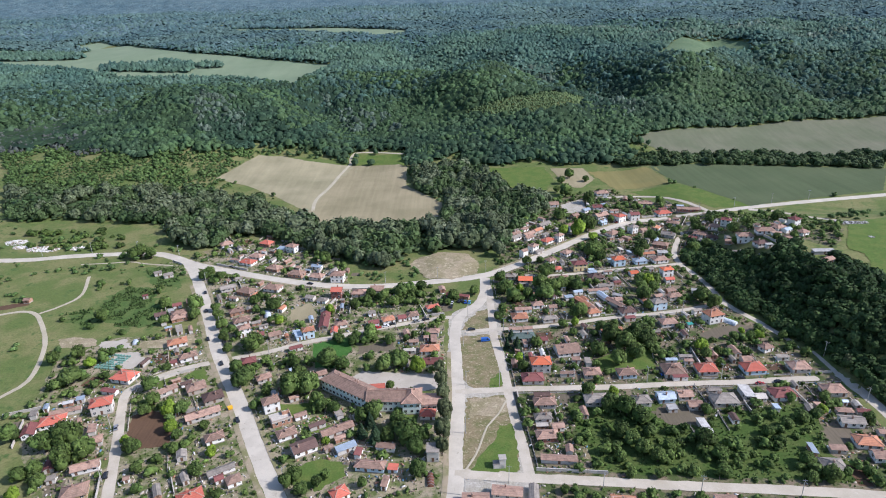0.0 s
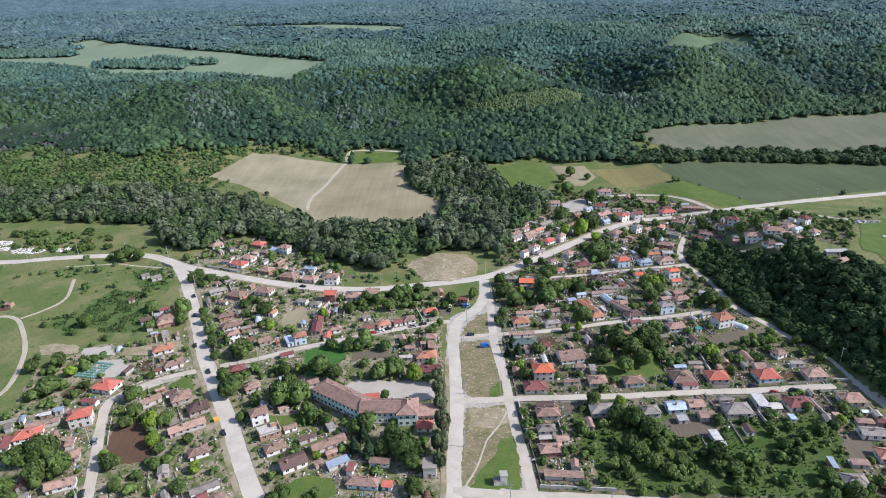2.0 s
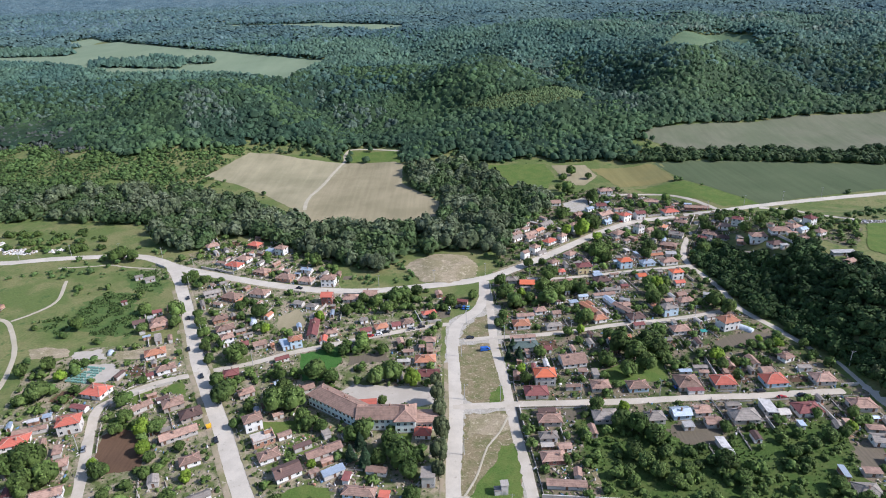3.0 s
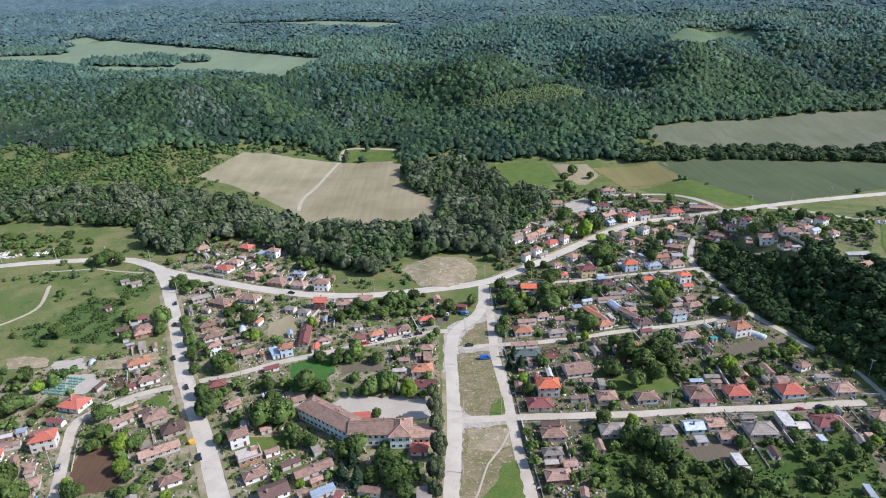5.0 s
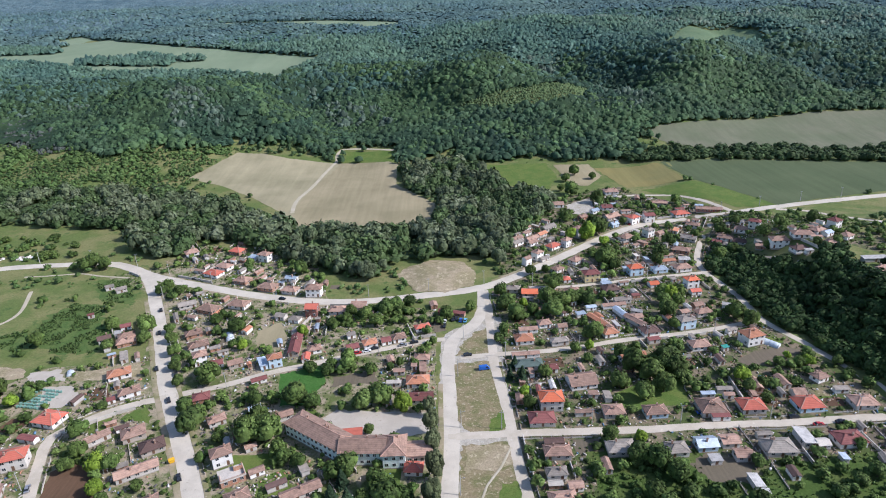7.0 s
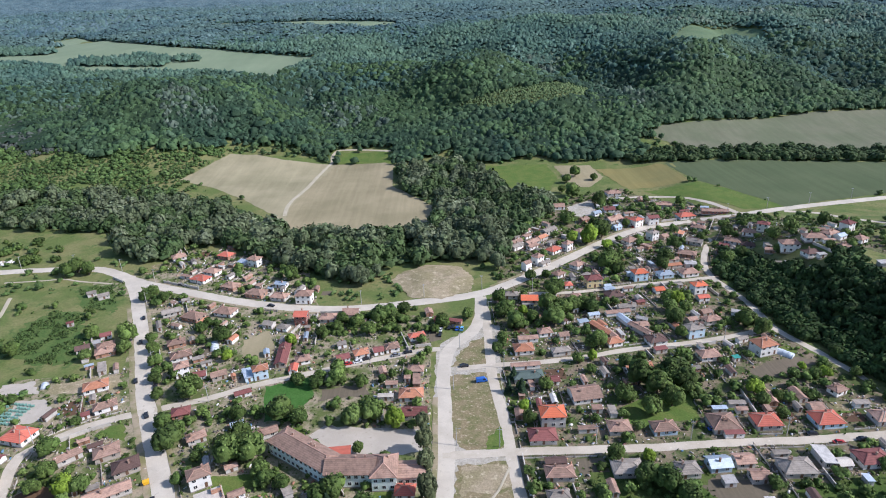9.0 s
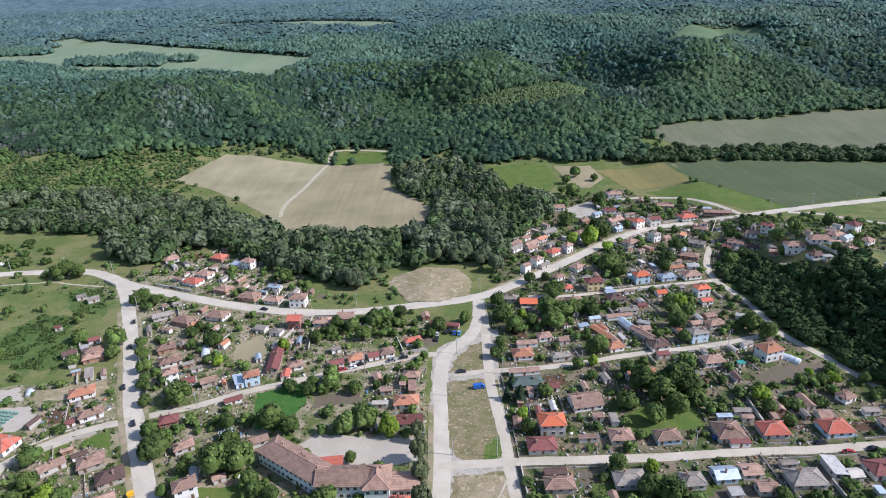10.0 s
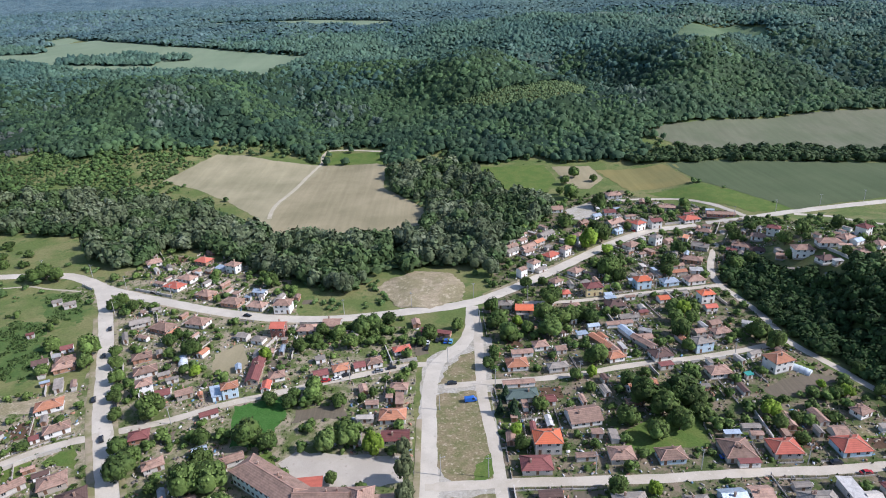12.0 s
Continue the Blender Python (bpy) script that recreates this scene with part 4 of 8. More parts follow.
def house(x, y, w, d, storeys=1, roof="P", wall="w", form="h", turn=0.0):
    """A village house or shed, with its door to the south or the street."""
    HOUSE_AT.append((x, y, w, d, turn))
    small = w * d < 34 or min(w, d) < 4.2
    r = random.Random(int(x * 13 + y * 7))
    name = "shed" if small or form == "s" else "house"
    e = 0.3 if small else 0.5
    w, d = max(1.6, w - 2 * e * 0.8), max(1.6, d - 2 * e * 0.8)
    top = storeys * 2.75 - (0.5 if small else 0.0) + r.uniform(-0.15, 0.15)
    rise = (min(w, d) / 2 + e) * (0.46 + r.uniform(-0.05, 0.06))
    ob = new(name)
    ob.matrix_basis = pose(x, y, h(x, y), 0, 0, turn)
    word = {1: "single-storey", 2: "two-storey"}[storeys]
    tagged(ob, f"{word} {WALL_WORDS[wall]} {name} with {ROOF_WORDS[roof]} roof", name, "village buildings")
    bm = bmesh.new()
    box(bm, -w / 2 - 0.06, -d / 2 - 0.06, -0.6, w / 2 + 0.06, d / 2 + 0.06, 0.35)
    part("plinth", bm, PLINTH, ob)
    bm = bmesh.new()
    box(bm, -w / 2, -d / 2, 0.35, w / 2, d / 2, top)
    faces, ridges = roof_faces(w, d, form, rise, e)
    if form == "g":
        if d > w:
            for s in (-1, 1):
                v = [bm.verts.new(p) for p in ((-w / 2, s * d / 2, top), (w / 2, s * d / 2, top), (0, s * d / 2, top + rise * 0.9))]
                q = [bm.verts.new((p.co.x, p.co.y - s * 0.25, p.co.z)) for p in v]
                bm.faces.new(v), bm.faces.new(list(reversed(q)))
                for i in range(3):
                    bm.faces.new((v[i], q[i], q[(i + 1) % 3], v[(i + 1) % 3]))
        else:
            for s in (-1, 1):
                v = [bm.verts.new(p) for p in ((s * w / 2, -d / 2, top), (s * w / 2, d / 2, top), (s * w / 2, 0, top + rise * 0.9))]
                q = [bm.verts.new((p.co.x - s * 0.25, p.co.y, p.co.z)) for p in v]
                bm.faces.new(v), bm.faces.new(list(reversed(q)))
                for i in range(3):
                    bm.faces.new((v[i], q[i], q[(i + 1) % 3], v[(i + 1) % 3]))
    if form == "s":
        box(bm, -w / 2, d / 2 - 0.2, top, w / 2, d / 2, top + rise * 0.36)
    part("wall", bm, WALLS[wall], ob)
    eave = top - e * rise / (min(w, d) / 2 + e) * (0 if form in "fs" else 1) + 0.1
    bm = bmesh.new()
    prism(bm, [[(p[0], p[1], p[2] + eave) for p in f] for f in faces], 0.14)
    part("roof", bm, ROOFS[roof], ob)
    if ridges and not small:
        bm = bmesh.new()
        for a, b in ridges:
            beam(bm, (a[0], a[1], a[2] + eave + 0.03), (b[0], b[1], b[2] + eave + 0.03), 0.13, 0.07)
        part("ridge_tiles", bm, RIDGE if roof in "OPRXB" else ROOFS[roof], ob)
    if form in "hg" and not small:
        for k in range(1 + (w * d > 80)):
            c = part("chimney", CHIMNEY, None, ob)
            cx, cy = r.uniform(-w / 4, w / 4), r.choice((-1, 1)) * d * r.uniform(0.1, 0.22)
            c.matrix_basis = pose(cx, cy, eave + rise * 0.55)
    if small:
        dd = part("door", DOOR, None, ob)
        dd.matrix_basis = pose(0, -d / 2, 0.02)
        if w > 4.5:
            put_window(ob, SMALL_WINDOW, w / 4 + 0.4, -d / 2, 1.2, 0)
        return ob
    for s in range(storeys):
        z = 1.15 + 2.75 * s
        n = max(2, int(w / 2.9))
        gap = r.randrange(n) if s == 0 else -1
        for k in range(n):
            wx = -w / 2 + w * (k + 0.5) / n
            if k == gap:
                dd = part("door", DOOR, None, ob)
                dd.matrix_basis = pose(wx, -d / 2, 0.3)
            else:
                put_window(ob, WINDOW, wx, -d / 2, z, 0)
        m = max(1, int(d / 3.6))
        for k in range(m):
            wy = -d / 2 + d * (k + 0.5) / m
            put_window(ob, WINDOW, w / 2, wy, z, 90)
            if (k + s) % 2 == 0:
                put_window(ob, WINDOW, -w / 2, wy, z, -90)
    return ob



# ---- houses and sheds, block by block ----
house(-164.9, 266.5, 11.4, 9.1, 1, "R", "w", "h", -15)
house(-150.9, 299.4, 10.5, 7.4, 1, "O", "w", "h", 25)
house(-139.0, 283.7, 9.4, 5.6, 1, "B", "w", "h", 30)
house(-145.0, 278.9, 3.5, 3.5, 1, "M", "w", "g", 30)
house(-124.1, 254.6, 9.3, 7.4, 1, "B", "b", "h", 29)
house(-137.7, 253.0, 9.3, 4.7, 1, "B", "g", "g", 43)
house(-113.1, 246.5, 9.5, 7.6, 1, "D", "b", "h", 29)
house(-113.2, 233.0, 15.4, 5.4, 1, "P", "g", "g", 29)
house(-102.3, 216.3, 8.1, 5.7, 1, "B", "w", "h", 27)
house(-112.6, 205.9, 4.2, 5.1, 1, "G", "g", "g", 20)
house(-163.2, 240.6, 9.7, 7.8, 2, "R", "g", "h", 19)
house(-181.4, 231.4, 11.0, 7.7, 1, "R", "w", "h", 19)
house(-188.3, 224.9, 5.6, 8.9, 1, "M", "w", "g", 19)
house(-179.7, 238.9, 13.4, 3.4, 1, "P", "g", "g", 19)
house(-155.9, 216.3, 9.0, 5.4, 1, "P", "g", "h", 21)
house(-150.0, 200.6, 10.9, 5.4, 1, "P", "w", "g", 20)
house(-147.0, 186.5, 10.0, 8.0, 1, "B", "o", "h", 20)
house(-129.8, 193.0, 2.6, 2.6, 1, "P", "w", "g", 20)
house(-100.0, 181.7, 9.6, 6.7, 1, "R", "w", "h", 29)
house(-86.0, 190.3, 5.8, 5.2, 1, "B", "w", "h", 29)
house(-92.2, 191.4, 3.6, 3.6, 1, "M", "w", "g", 29)
house(-92.9, 196.2, 10.9, 3.8, 1, "G", "w", "g", 29)
house(-160.7, 194.1, 3.7, 3.0, 1, "G", "g", "s", 20)
house(-163.6, 334.5, 8.4, 6.7, 1, "P", "b", "h", 25)
house(-174.4, 332.9, 6.7, 5.3, 1, "D", "g", "g", 25)
house(-194.5, 394.2, 6.4, 5.1, 1, "G", "g", "g", 32)
house(-203.5, 398.0, 5.2, 4.7, 1, "G", "g", "g", 32)
house(-169.4, 346.1, 5.5, 4.9, 1, "M", "w", "g", 25)
house(-161.5, 329.4, 9.4, 6.6, 1, "P", "b", "h", 25)
house(-196.0, 360.8, 3.6, 2.9, 1, "M", "g", "g", 27)
house(-144.4, 369.2, 10.0, 6.0, 1, "G", "g", "g", 25)
house(-129.8, 362.6, 11.5, 8.0, 1, "B", "b", "h", -24)
house(-113.6, 366.9, 11.4, 8.0, 1, "P", "w", "h", -18)
house(-128.3, 334.6, 8.7, 6.1, 1, "B", "b", "h", 25)
house(-121.6, 322.7, 10.0, 7.0, 1, "B", "w", "h", 25)
house(-115.4, 308.1, 6.7, 6.0, 2, "P", "w", "h", 25)
house(-106.8, 305.3, 6.4, 5.1, 1, "M", "w", "g", 17)
house(-97.4, 304.2, 7.1, 4.9, 1, "B", "b", "g", 25)
house(-90.4, 303.1, 2.1, 2.7, 1, "O", "b", "g", 25)
house(-84.0, 303.6, 4.0, 8.8, 1, "S", "l", "s", 25)
house(-77.9, 303.5, 7.0, 5.6, 2, "O", "l", "h", 18)
house(-82.3, 289.6, 7.2, 3.6, 1, "M", "w", "g", 25)
house(-100.8, 336.6, 3.7, 5.9, 1, "O", "w", "g", -18)
house(-170.9, 449.7, 9.1, 7.3, 1, "P", "w", "h", 32)
house(-138.8, 449.5, 9.8, 7.9, 1, "R", "b", "h", -25)
house(-139.3, 422.6, 10.1, 7.1, 1, "P", "w", "h", -25)
house(-143.3, 412.8, 11.5, 8.0, 1, "R", "w", "h", -25)
house(-115.4, 434.3, 8.4, 6.7, 2, "P", "w", "h", -24)
house(-124.3, 437.0, 6.2, 5.0, 1, "S", "w", "s", -24)
house(-120.7, 399.9, 9.8, 7.8, 1, "P", "b", "h", -24)
house(-102.4, 388.4, 11.1, 7.8, 1, "B", "b", "h", -18)
house(-87.4, 383.0, 9.9, 6.9, 1, "P", "g", "h", -18)
house(-72.2, 378.3, 9.5, 7.6, 2, "P", "w", "h", -4)
house(-90.1, 399.2, 7.8, 4.7, 1, "S", "w", "g", -18)
house(-69.0, 353.7, 7.2, 7.2, 2, "R", "r", "g", -4)
house(-54.6, 354.8, 10.1, 7.1, 1, "P", "g", "h", -4)
house(-43.5, 359.0, 9.0, 8.1, 1, "P", "g", "g", -4)
house(-77.3, 346.8, 6.4, 5.1, 1, "G", "w", "h", -18)
house(-85.8, 350.5, 6.0, 4.8, 1, "G", "g", "g", -18)
house(-71.4, 319.1, 5.7, 18.3, 1, "M", "b", "g", 4)
house(-63.9, 307.3, 4.0, 6.4, 1, "R", "w", "g", 4)
house(-61.0, 314.3, 6.9, 5.5, 1, "P", "w", "h", 18)
house(-80.1, 322.4, 2.8, 5.0, 1, "S", "w", "g", 18)
house(-42.2, 314.9, 6.5, 5.2, 1, "M", "w", "g", 18)
house(-33.7, 318.0, 7.5, 6.0, 1, "O", "w", "h", 18)
house(-25.8, 319.9, 5.2, 5.2, 1, "M", "w", "g", 16)
house(-19.4, 322.0, 7.2, 5.8, 1, "B", "w", "h", 16)
house(-44.4, 327.1, 4.6, 4.1, 1, "G", "w", "g", 18)
house(-7.5, 331.8, 8.3, 5.0, 1, "R", "w", "h", 16)
house(4.5, 348.0, 6.5, 4.6, 1, "M", "b", "g", -19)
house(12.4, 345.8, 6.9, 3.4, 1, "M", "b", "g", -19)
house(-1.5, 356.6, 4.2, 5.9, 1, "P", "b", "g", 10)
house(-7.3, 301.6, 7.5, 5.3, 1, "P", "g", "h", -5)
house(-22.3, 301.7, 3.5, 5.6, 1, "P", "b", "g", 16)
house(-8.9, 283.3, 10.5, 7.3, 1, "O", "w", "h", -0)
house(-17.7, 291.9, 5.4, 3.2, 1, "P", "g", "g", -0)
house(-7.2, 270.7, 10.5, 6.3, 1, "M", "g", "g", -0)
house(-104.4, 277.2, 7.5, 6.0, 1, "M", "b", "h", 17)
house(-92.4, 261.1, 7.5, 5.2, 1, "P", "g", "h", 29)
house(-78.2, 267.5, 5.4, 4.9, 1, "S", "g", "g", 25)
house(-65.3, 262.1, 9.2, 4.6, 1, "B", "g", "g", 25)
house(-82.7, 237.3, 8.0, 6.4, 2, "B", "w", "h", 27)
house(-71.1, 217.4, 8.6, 6.0, 1, "B", "w", "h", 27)
house(-61.7, 208.2, 10.6, 7.4, 1, "D", "w", "g", 29)
house(-49.1, 218.5, 14.7, 5.1, 1, "P", "g", "g", 29)
house(-43.6, 207.0, 8.9, 3.6, 1, "S", "g", "s", 29)
house(-32.3, 195.8, 12.6, 5.0, 1, "B", "l", "h", -9)
house(-23.0, 194.1, 4.1, 3.3, 1, "R", "l", "s", -9)
house(-42.7, 181.1, 6.8, 6.1, 1, "R", "w", "h", 32)
house(-9.4, 228.1, 7.2, 5.8, 1, "R", "w", "h", -4)
house(-6.9, 201.2, 5.4, 5.9, 2, "G", "c", "f", -2)
house(47.4, 263.2, 10.1, 8.1, 2, "X", "g", "h", -1)
house(41.9, 253.4, 10.8, 7.6, 1, "M", "g", "h", -1)
house(71.9, 256.4, 8.8, 7.0, 1, "P", "g", "h", -1)
house(88.6, 255.0, 9.6, 6.6, 1, "B", "l", "h", 2)
house(63.7, 278.3, 12.5, 10.0, 1, "B", "w", "g", 8)
house(42.3, 292.9, 13.4, 6.7, 1, "N", "g", "h", 3)
house(51.4, 289.1, 7.8, 4.7, 1, "M", "w", "g", 3)
house(44.5, 233.5, 10.3, 6.2, 1, "P", "g", "h", -1)
house(42.0, 222.8, 7.8, 4.7, 1, "G", "w", "h", 3)
house(41.8, 210.3, 9.8, 5.9, 1, "P", "r", "h", 3)
house(44.2, 196.3, 14.8, 3.7, 1, "P", "g", "g", -7)
house(21.3, 178.9, 11.7, 5.3, 1, "P", "g", "g", -9)
house(31.3, 178.4, 3.8, 7.7, 1, "G", "g", "g", -7)
house(9.1, 175.8, 10.3, 5.1, 1, "P", "g", "g", -3)
house(68.5, 234.5, 10.9, 7.6, 1, "G", "g", "h", -1)
house(89.0, 232.4, 8.1, 6.5, 1, "G", "g", "h", 2)
house(111.8, 256.2, 10.6, 10.2, 1, "B", "g", "h", -1)
house(113.4, 250.0, 7.4, 2.6, 1, "M", "w", "s", -1)
house(128.4, 256.2, 10.2, 8.2, 1, "R", "g", "h", -1)
house(151.4, 255.8, 10.8, 8.6, 1, "R", "l", "h", 2)
house(152.1, 263.7, 5.5, 5.5, 1, "P", "g", "g", 2)
house(167.1, 274.0, 6.8, 5.4, 1, "P", "w", "h", 21)
house(174.1, 255.6, 10.0, 7.6, 1, "P", "g", "h", -1)
house(154.5, 234.0, 11.2, 7.8, 1, "M", "w", "h", 2)
house(138.8, 235.7, 5.2, 9.4, 1, "W", "g", "s", -1)
house(143.5, 232.4, 5.0, 4.5, 1, "C", "g", "g", 2)
house(126.4, 231.3, 11.8, 8.2, 1, "G", "g", "h", -1)
house(110.0, 235.7, 7.1, 5.7, 1, "P", "g", "g", 2)
house(100.7, 234.6, 8.1, 6.5, 1, "S", "l", "g", 2)
house(179.0, 235.7, 10.6, 7.4, 1, "P", "g", "h", -3)
house(175.1, 220.6, 7.0, 3.5, 1, "P", "g", "h", -9)
house(173.3, 213.1, 9.9, 5.9, 1, "G", "w", "g", -9)
house(171.5, 200.1, 10.0, 7.0, 1, "O", "w", "h", -10)
house(171.7, 191.4, 7.2, 5.7, 1, "P", "w", "g", -10)
house(149.5, 187.1, 8.9, 7.1, 1, "G", "g", "h", -7)
house(110.0, 214.6, 3.7, 6.6, 1, "W", "g", "s", 2)
house(110.7, 209.2, 2.6, 2.6, 1, "W", "w", "s", -6)
house(100.9, 226.5, 4.5, 3.6, 1, "W", "g", "s", 2)
house(111.7, 228.1, 6.6, 5.3, 1, "P", "g", "g", -1)
house(63.5, 172.5, 9.1, 4.5, 1, "O", "w", "g", -7)
house(100.9, 171.9, 7.9, 4.0, 1, "P", "w", "g", -6)
house(44.3, 372.6, 8.4, 5.9, 1, "G", "g", "h", -6)
house(54.0, 366.6, 9.4, 7.4, 1, "X", "r", "g", -6)
house(76.1, 397.6, 7.3, 5.9, 1, "P", "w", "h", 36)
house(90.3, 410.2, 8.7, 6.9, 1, "P", "w", "h", 40)
house(78.7, 383.2, 4.9, 5.4, 1, "R", "w", "h", 6)
house(93.4, 383.3, 10.0, 7.0, 2, "M", "y", "h", 6)
house(100.5, 374.8, 6.2, 3.1, 1, "S", "g", "s", 9)
house(78.8, 366.4, 8.4, 6.2, 1, "P", "b", "h", 6)
house(100.9, 367.2, 9.6, 7.6, 1, "D", "r", "h", 9)
house(97.5, 348.0, 13.3, 4.0, 1, "P", "w", "g", 6)
house(121.9, 389.2, 9.0, 6.8, 2, "X", "l", "h", 8)
house(137.7, 391.4, 9.4, 6.6, 1, "S", "l", "h", 8)
house(127.4, 371.8, 5.8, 5.3, 1, "X", "w", "g", 8)
house(98.8, 339.4, 4.0, 10.4, 1, "S", "w", "g", 18)
house(105.6, 334.0, 6.4, 5.1, 1, "P", "g", "g", 5)
house(107.5, 318.8, 9.4, 7.4, 1, "D", "w", "h", 10)
house(86.0, 335.7, 4.0, 5.5, 1, "O", "w", "g", 20)
house(88.2, 326.5, 3.3, 8.0, 1, "P", "b", "g", 20)
house(87.2, 318.8, 7.8, 6.2, 1, "O", "w", "h", 12)
house(47.0, 325.1, 10.0, 4.0, 1, "P", "w", "g", 3)
house(56.1, 330.4, 7.1, 5.7, 1, "P", "w", "h", 8)
house(64.7, 326.6, 5.1, 4.6, 1, "P", "g", "g", 8)
house(43.5, 315.9, 9.5, 7.6, 1, "O", "w", "h", 3)
house(42.3, 301.8, 13.6, 3.4, 1, "P", "w", "g", 3)
house(60.6, 312.3, 9.1, 4.6, 1, "G", "g", "h", 8)
house(77.3, 338.9, 5.3, 3.2, 1, "S", "w", "s", 12)
house(91.5, 295.1, 12.5, 7.5, 1, "O", "w", "g", 12)
house(161.9, 419.5, 11.0, 6.6, 1, "P", "b", "h", -26)
house(151.8, 392.3, 10.9, 7.7, 1, "P", "w", "h", 8)
house(158.1, 404.4, 7.2, 4.3, 1, "W", "w", "s", -8)
house(148.6, 369.6, 8.0, 6.4, 2, "X", "w", "h", 8)
house(147.3, 360.2, 6.4, 4.4, 1, "R", "w", "g", 7)
house(142.0, 344.1, 6.0, 4.8, 1, "P", "b", "g", 16)
house(141.4, 335.4, 9.1, 5.5, 1, "P", "g", "h", 12)
house(131.9, 336.6, 5.1, 4.1, 1, "P", "g", "g", 12)
house(127.6, 323.7, 9.3, 6.5, 2, "G", "l", "h", 12)
house(157.8, 341.8, 6.3, 3.1, 1, "W", "w", "s", -28)
house(153.0, 306.8, 10.1, 8.1, 2, "O", "w", "h", 16)
house(126.4, 303.6, 9.8, 6.9, 1, "P", "w", "h", 5)
house(137.6, 300.4, 3.3, 2.3, 1, "T", "g", "s", 12)
house(151.7, 551.8, 12.2, 8.5, 1, "P", "w", "h", 3)
house(125.7, 503.8, 7.4, 5.2, 1, "S", "w", "g", 31)
house(113.1, 490.4, 6.9, 5.5, 1, "P", "b", "g", 31)
house(134.7, 489.2, 12.9, 7.7, 1, "P", "g", "g", 31)
house(132.1, 472.0, 6.6, 5.3, 1, "S", "l", "g", 31)
house(147.6, 478.3, 8.8, 7.9, 2, "R", "w", "h", 31)
house(160.3, 480.4, 8.3, 6.7, 2, "M", "w", "g", 10)
house(188.0, 489.9, 12.8, 9.0, 1, "R", "w", "h", 10)
house(103.2, 459.7, 7.5, 6.0, 2, "P", "w", "h", 40)
house(83.5, 471.2, 12.6, 6.3, 1, "G", "g", "g", 40)
house(76.4, 458.3, 8.3, 5.0, 1, "O", "g", "g", 40)
house(68.1, 449.6, 11.3, 5.7, 1, "P", "g", "g", 40)
house(56.9, 443.8, 9.3, 5.6, 1, "G", "w", "g", 40)
house(80.4, 435.6, 10.3, 7.2, 1, "R", "w", "h", 40)
house(89.9, 438.2, 6.6, 5.3, 2, "P", "w", "h", 40)
house(66.9, 418.3, 6.9, 6.2, 2, "P", "w", "h", 40)
house(58.7, 409.6, 5.3, 4.8, 2, "P", "w", "g", 36)
house(133.7, 446.0, 9.6, 7.7, 1, "P", "w", "h", 31)
house(150.5, 450.9, 7.1, 6.4, 2, "G", "w", "h", 31)
house(158.8, 451.9, 5.5, 5.0, 1, "P", "b", "g", 31)
house(174.8, 439.4, 10.3, 6.2, 1, "G", "g", "g", -34)
house(187.3, 464.2, 9.6, 5.8, 1, "P", "w", "h", -31)
house(145.4, 403.4, 13.7, 4.1, 1, "O", "b", "g", 8)
house(178.9, 516.5, 16.9, 5.1, 1, "P", "r", "g", -16)
house(137.1, 511.3, 8.8, 7.0, 1, "M", "w", "g", 3)
house(100.7, 522.8, 9.0, 7.2, 1, "P", "w", "g", 3)
house(208.9, 488.5, 18.9, 5.7, 1, "P", "r", "g", -13)
house(212.6, 428.3, 7.4, 5.9, 2, "M", "w", "h", -34)
house(206.6, 431.2, 9.6, 6.7, 1, "P", "w", "h", -34)
house(196.0, 431.2, 10.2, 7.1, 1, "P", "w", "h", -34)
house(190.4, 430.4, 6.0, 4.8, 1, "M", "w", "g", -34)
house(199.1, 418.0, 8.3, 5.8, 1, "D", "g", "h", -26)
house(209.5, 392.7, 10.7, 7.5, 2, "P", "w", "h", -8)
house(203.9, 400.2, 7.1, 4.3, 1, "P", "b", "g", -26)
house(221.5, 390.1, 12.4, 7.5, 1, "P", "w", "h", -8)
house(232.1, 393.1, 9.1, 6.4, 1, "P", "w", "h", 27)
house(235.4, 388.3, 6.5, 4.6, 1, "S", "w", "g", 27)
house(246.9, 400.6, 7.2, 6.5, 2, "M", "w", "h", 27)
house(213.6, 377.7, 9.7, 6.8, 1, "D", "w", "h", 9)
house(228.1, 373.2, 7.5, 5.3, 1, "P", "w", "h", 7)
house(243.1, 382.3, 7.1, 5.7, 1, "P", "w", "h", 27)
house(215.5, 371.6, 4.9, 2.9, 1, "W", "w", "s", 7)
house(237.5, 349.5, 13.3, 4.0, 1, "W", "c", "s", -1)
house(231.9, 335.5, 7.7, 4.6, 1, "P", "g", "g", 24)
house(-273.1, 360.9, 4.3, 4.3, 1, "P", "b", "g", -1)
house(103.4, 329.1, 4.4, 13.0, 1, "B", "g", "g", 30)
house(84.7, 332.0, 4.0, 14.0, 1, "O", "b", "g", 27)
house(103.7, 353.1, 10.0, 4.6, 1, "G", "g", "g", 6)
house(107.7, 339.8, 6.0, 3.4, 1, "W", "g", "g", -30)
house(84.4, 346.3, 6.0, 3.4, 1, "S", "w", "g", 8)
house(100.4, 379.0, 4.2, 3.4, 1, "S", "g", "g", 6)
house(71.0, 415.5, 7.5, 4.0, 1, "G", "g", "g", 36)
house(57.9, 451.5, 9.0, 5.0, 1, "B", "g", "g", 36)
house(67.4, 442.6, 8.0, 4.6, 1, "P", "w", "g", 36)
HOUSE_AT.append((-76.2, 228.2, 9.5, 7.0, 27))  # the unfinished house below


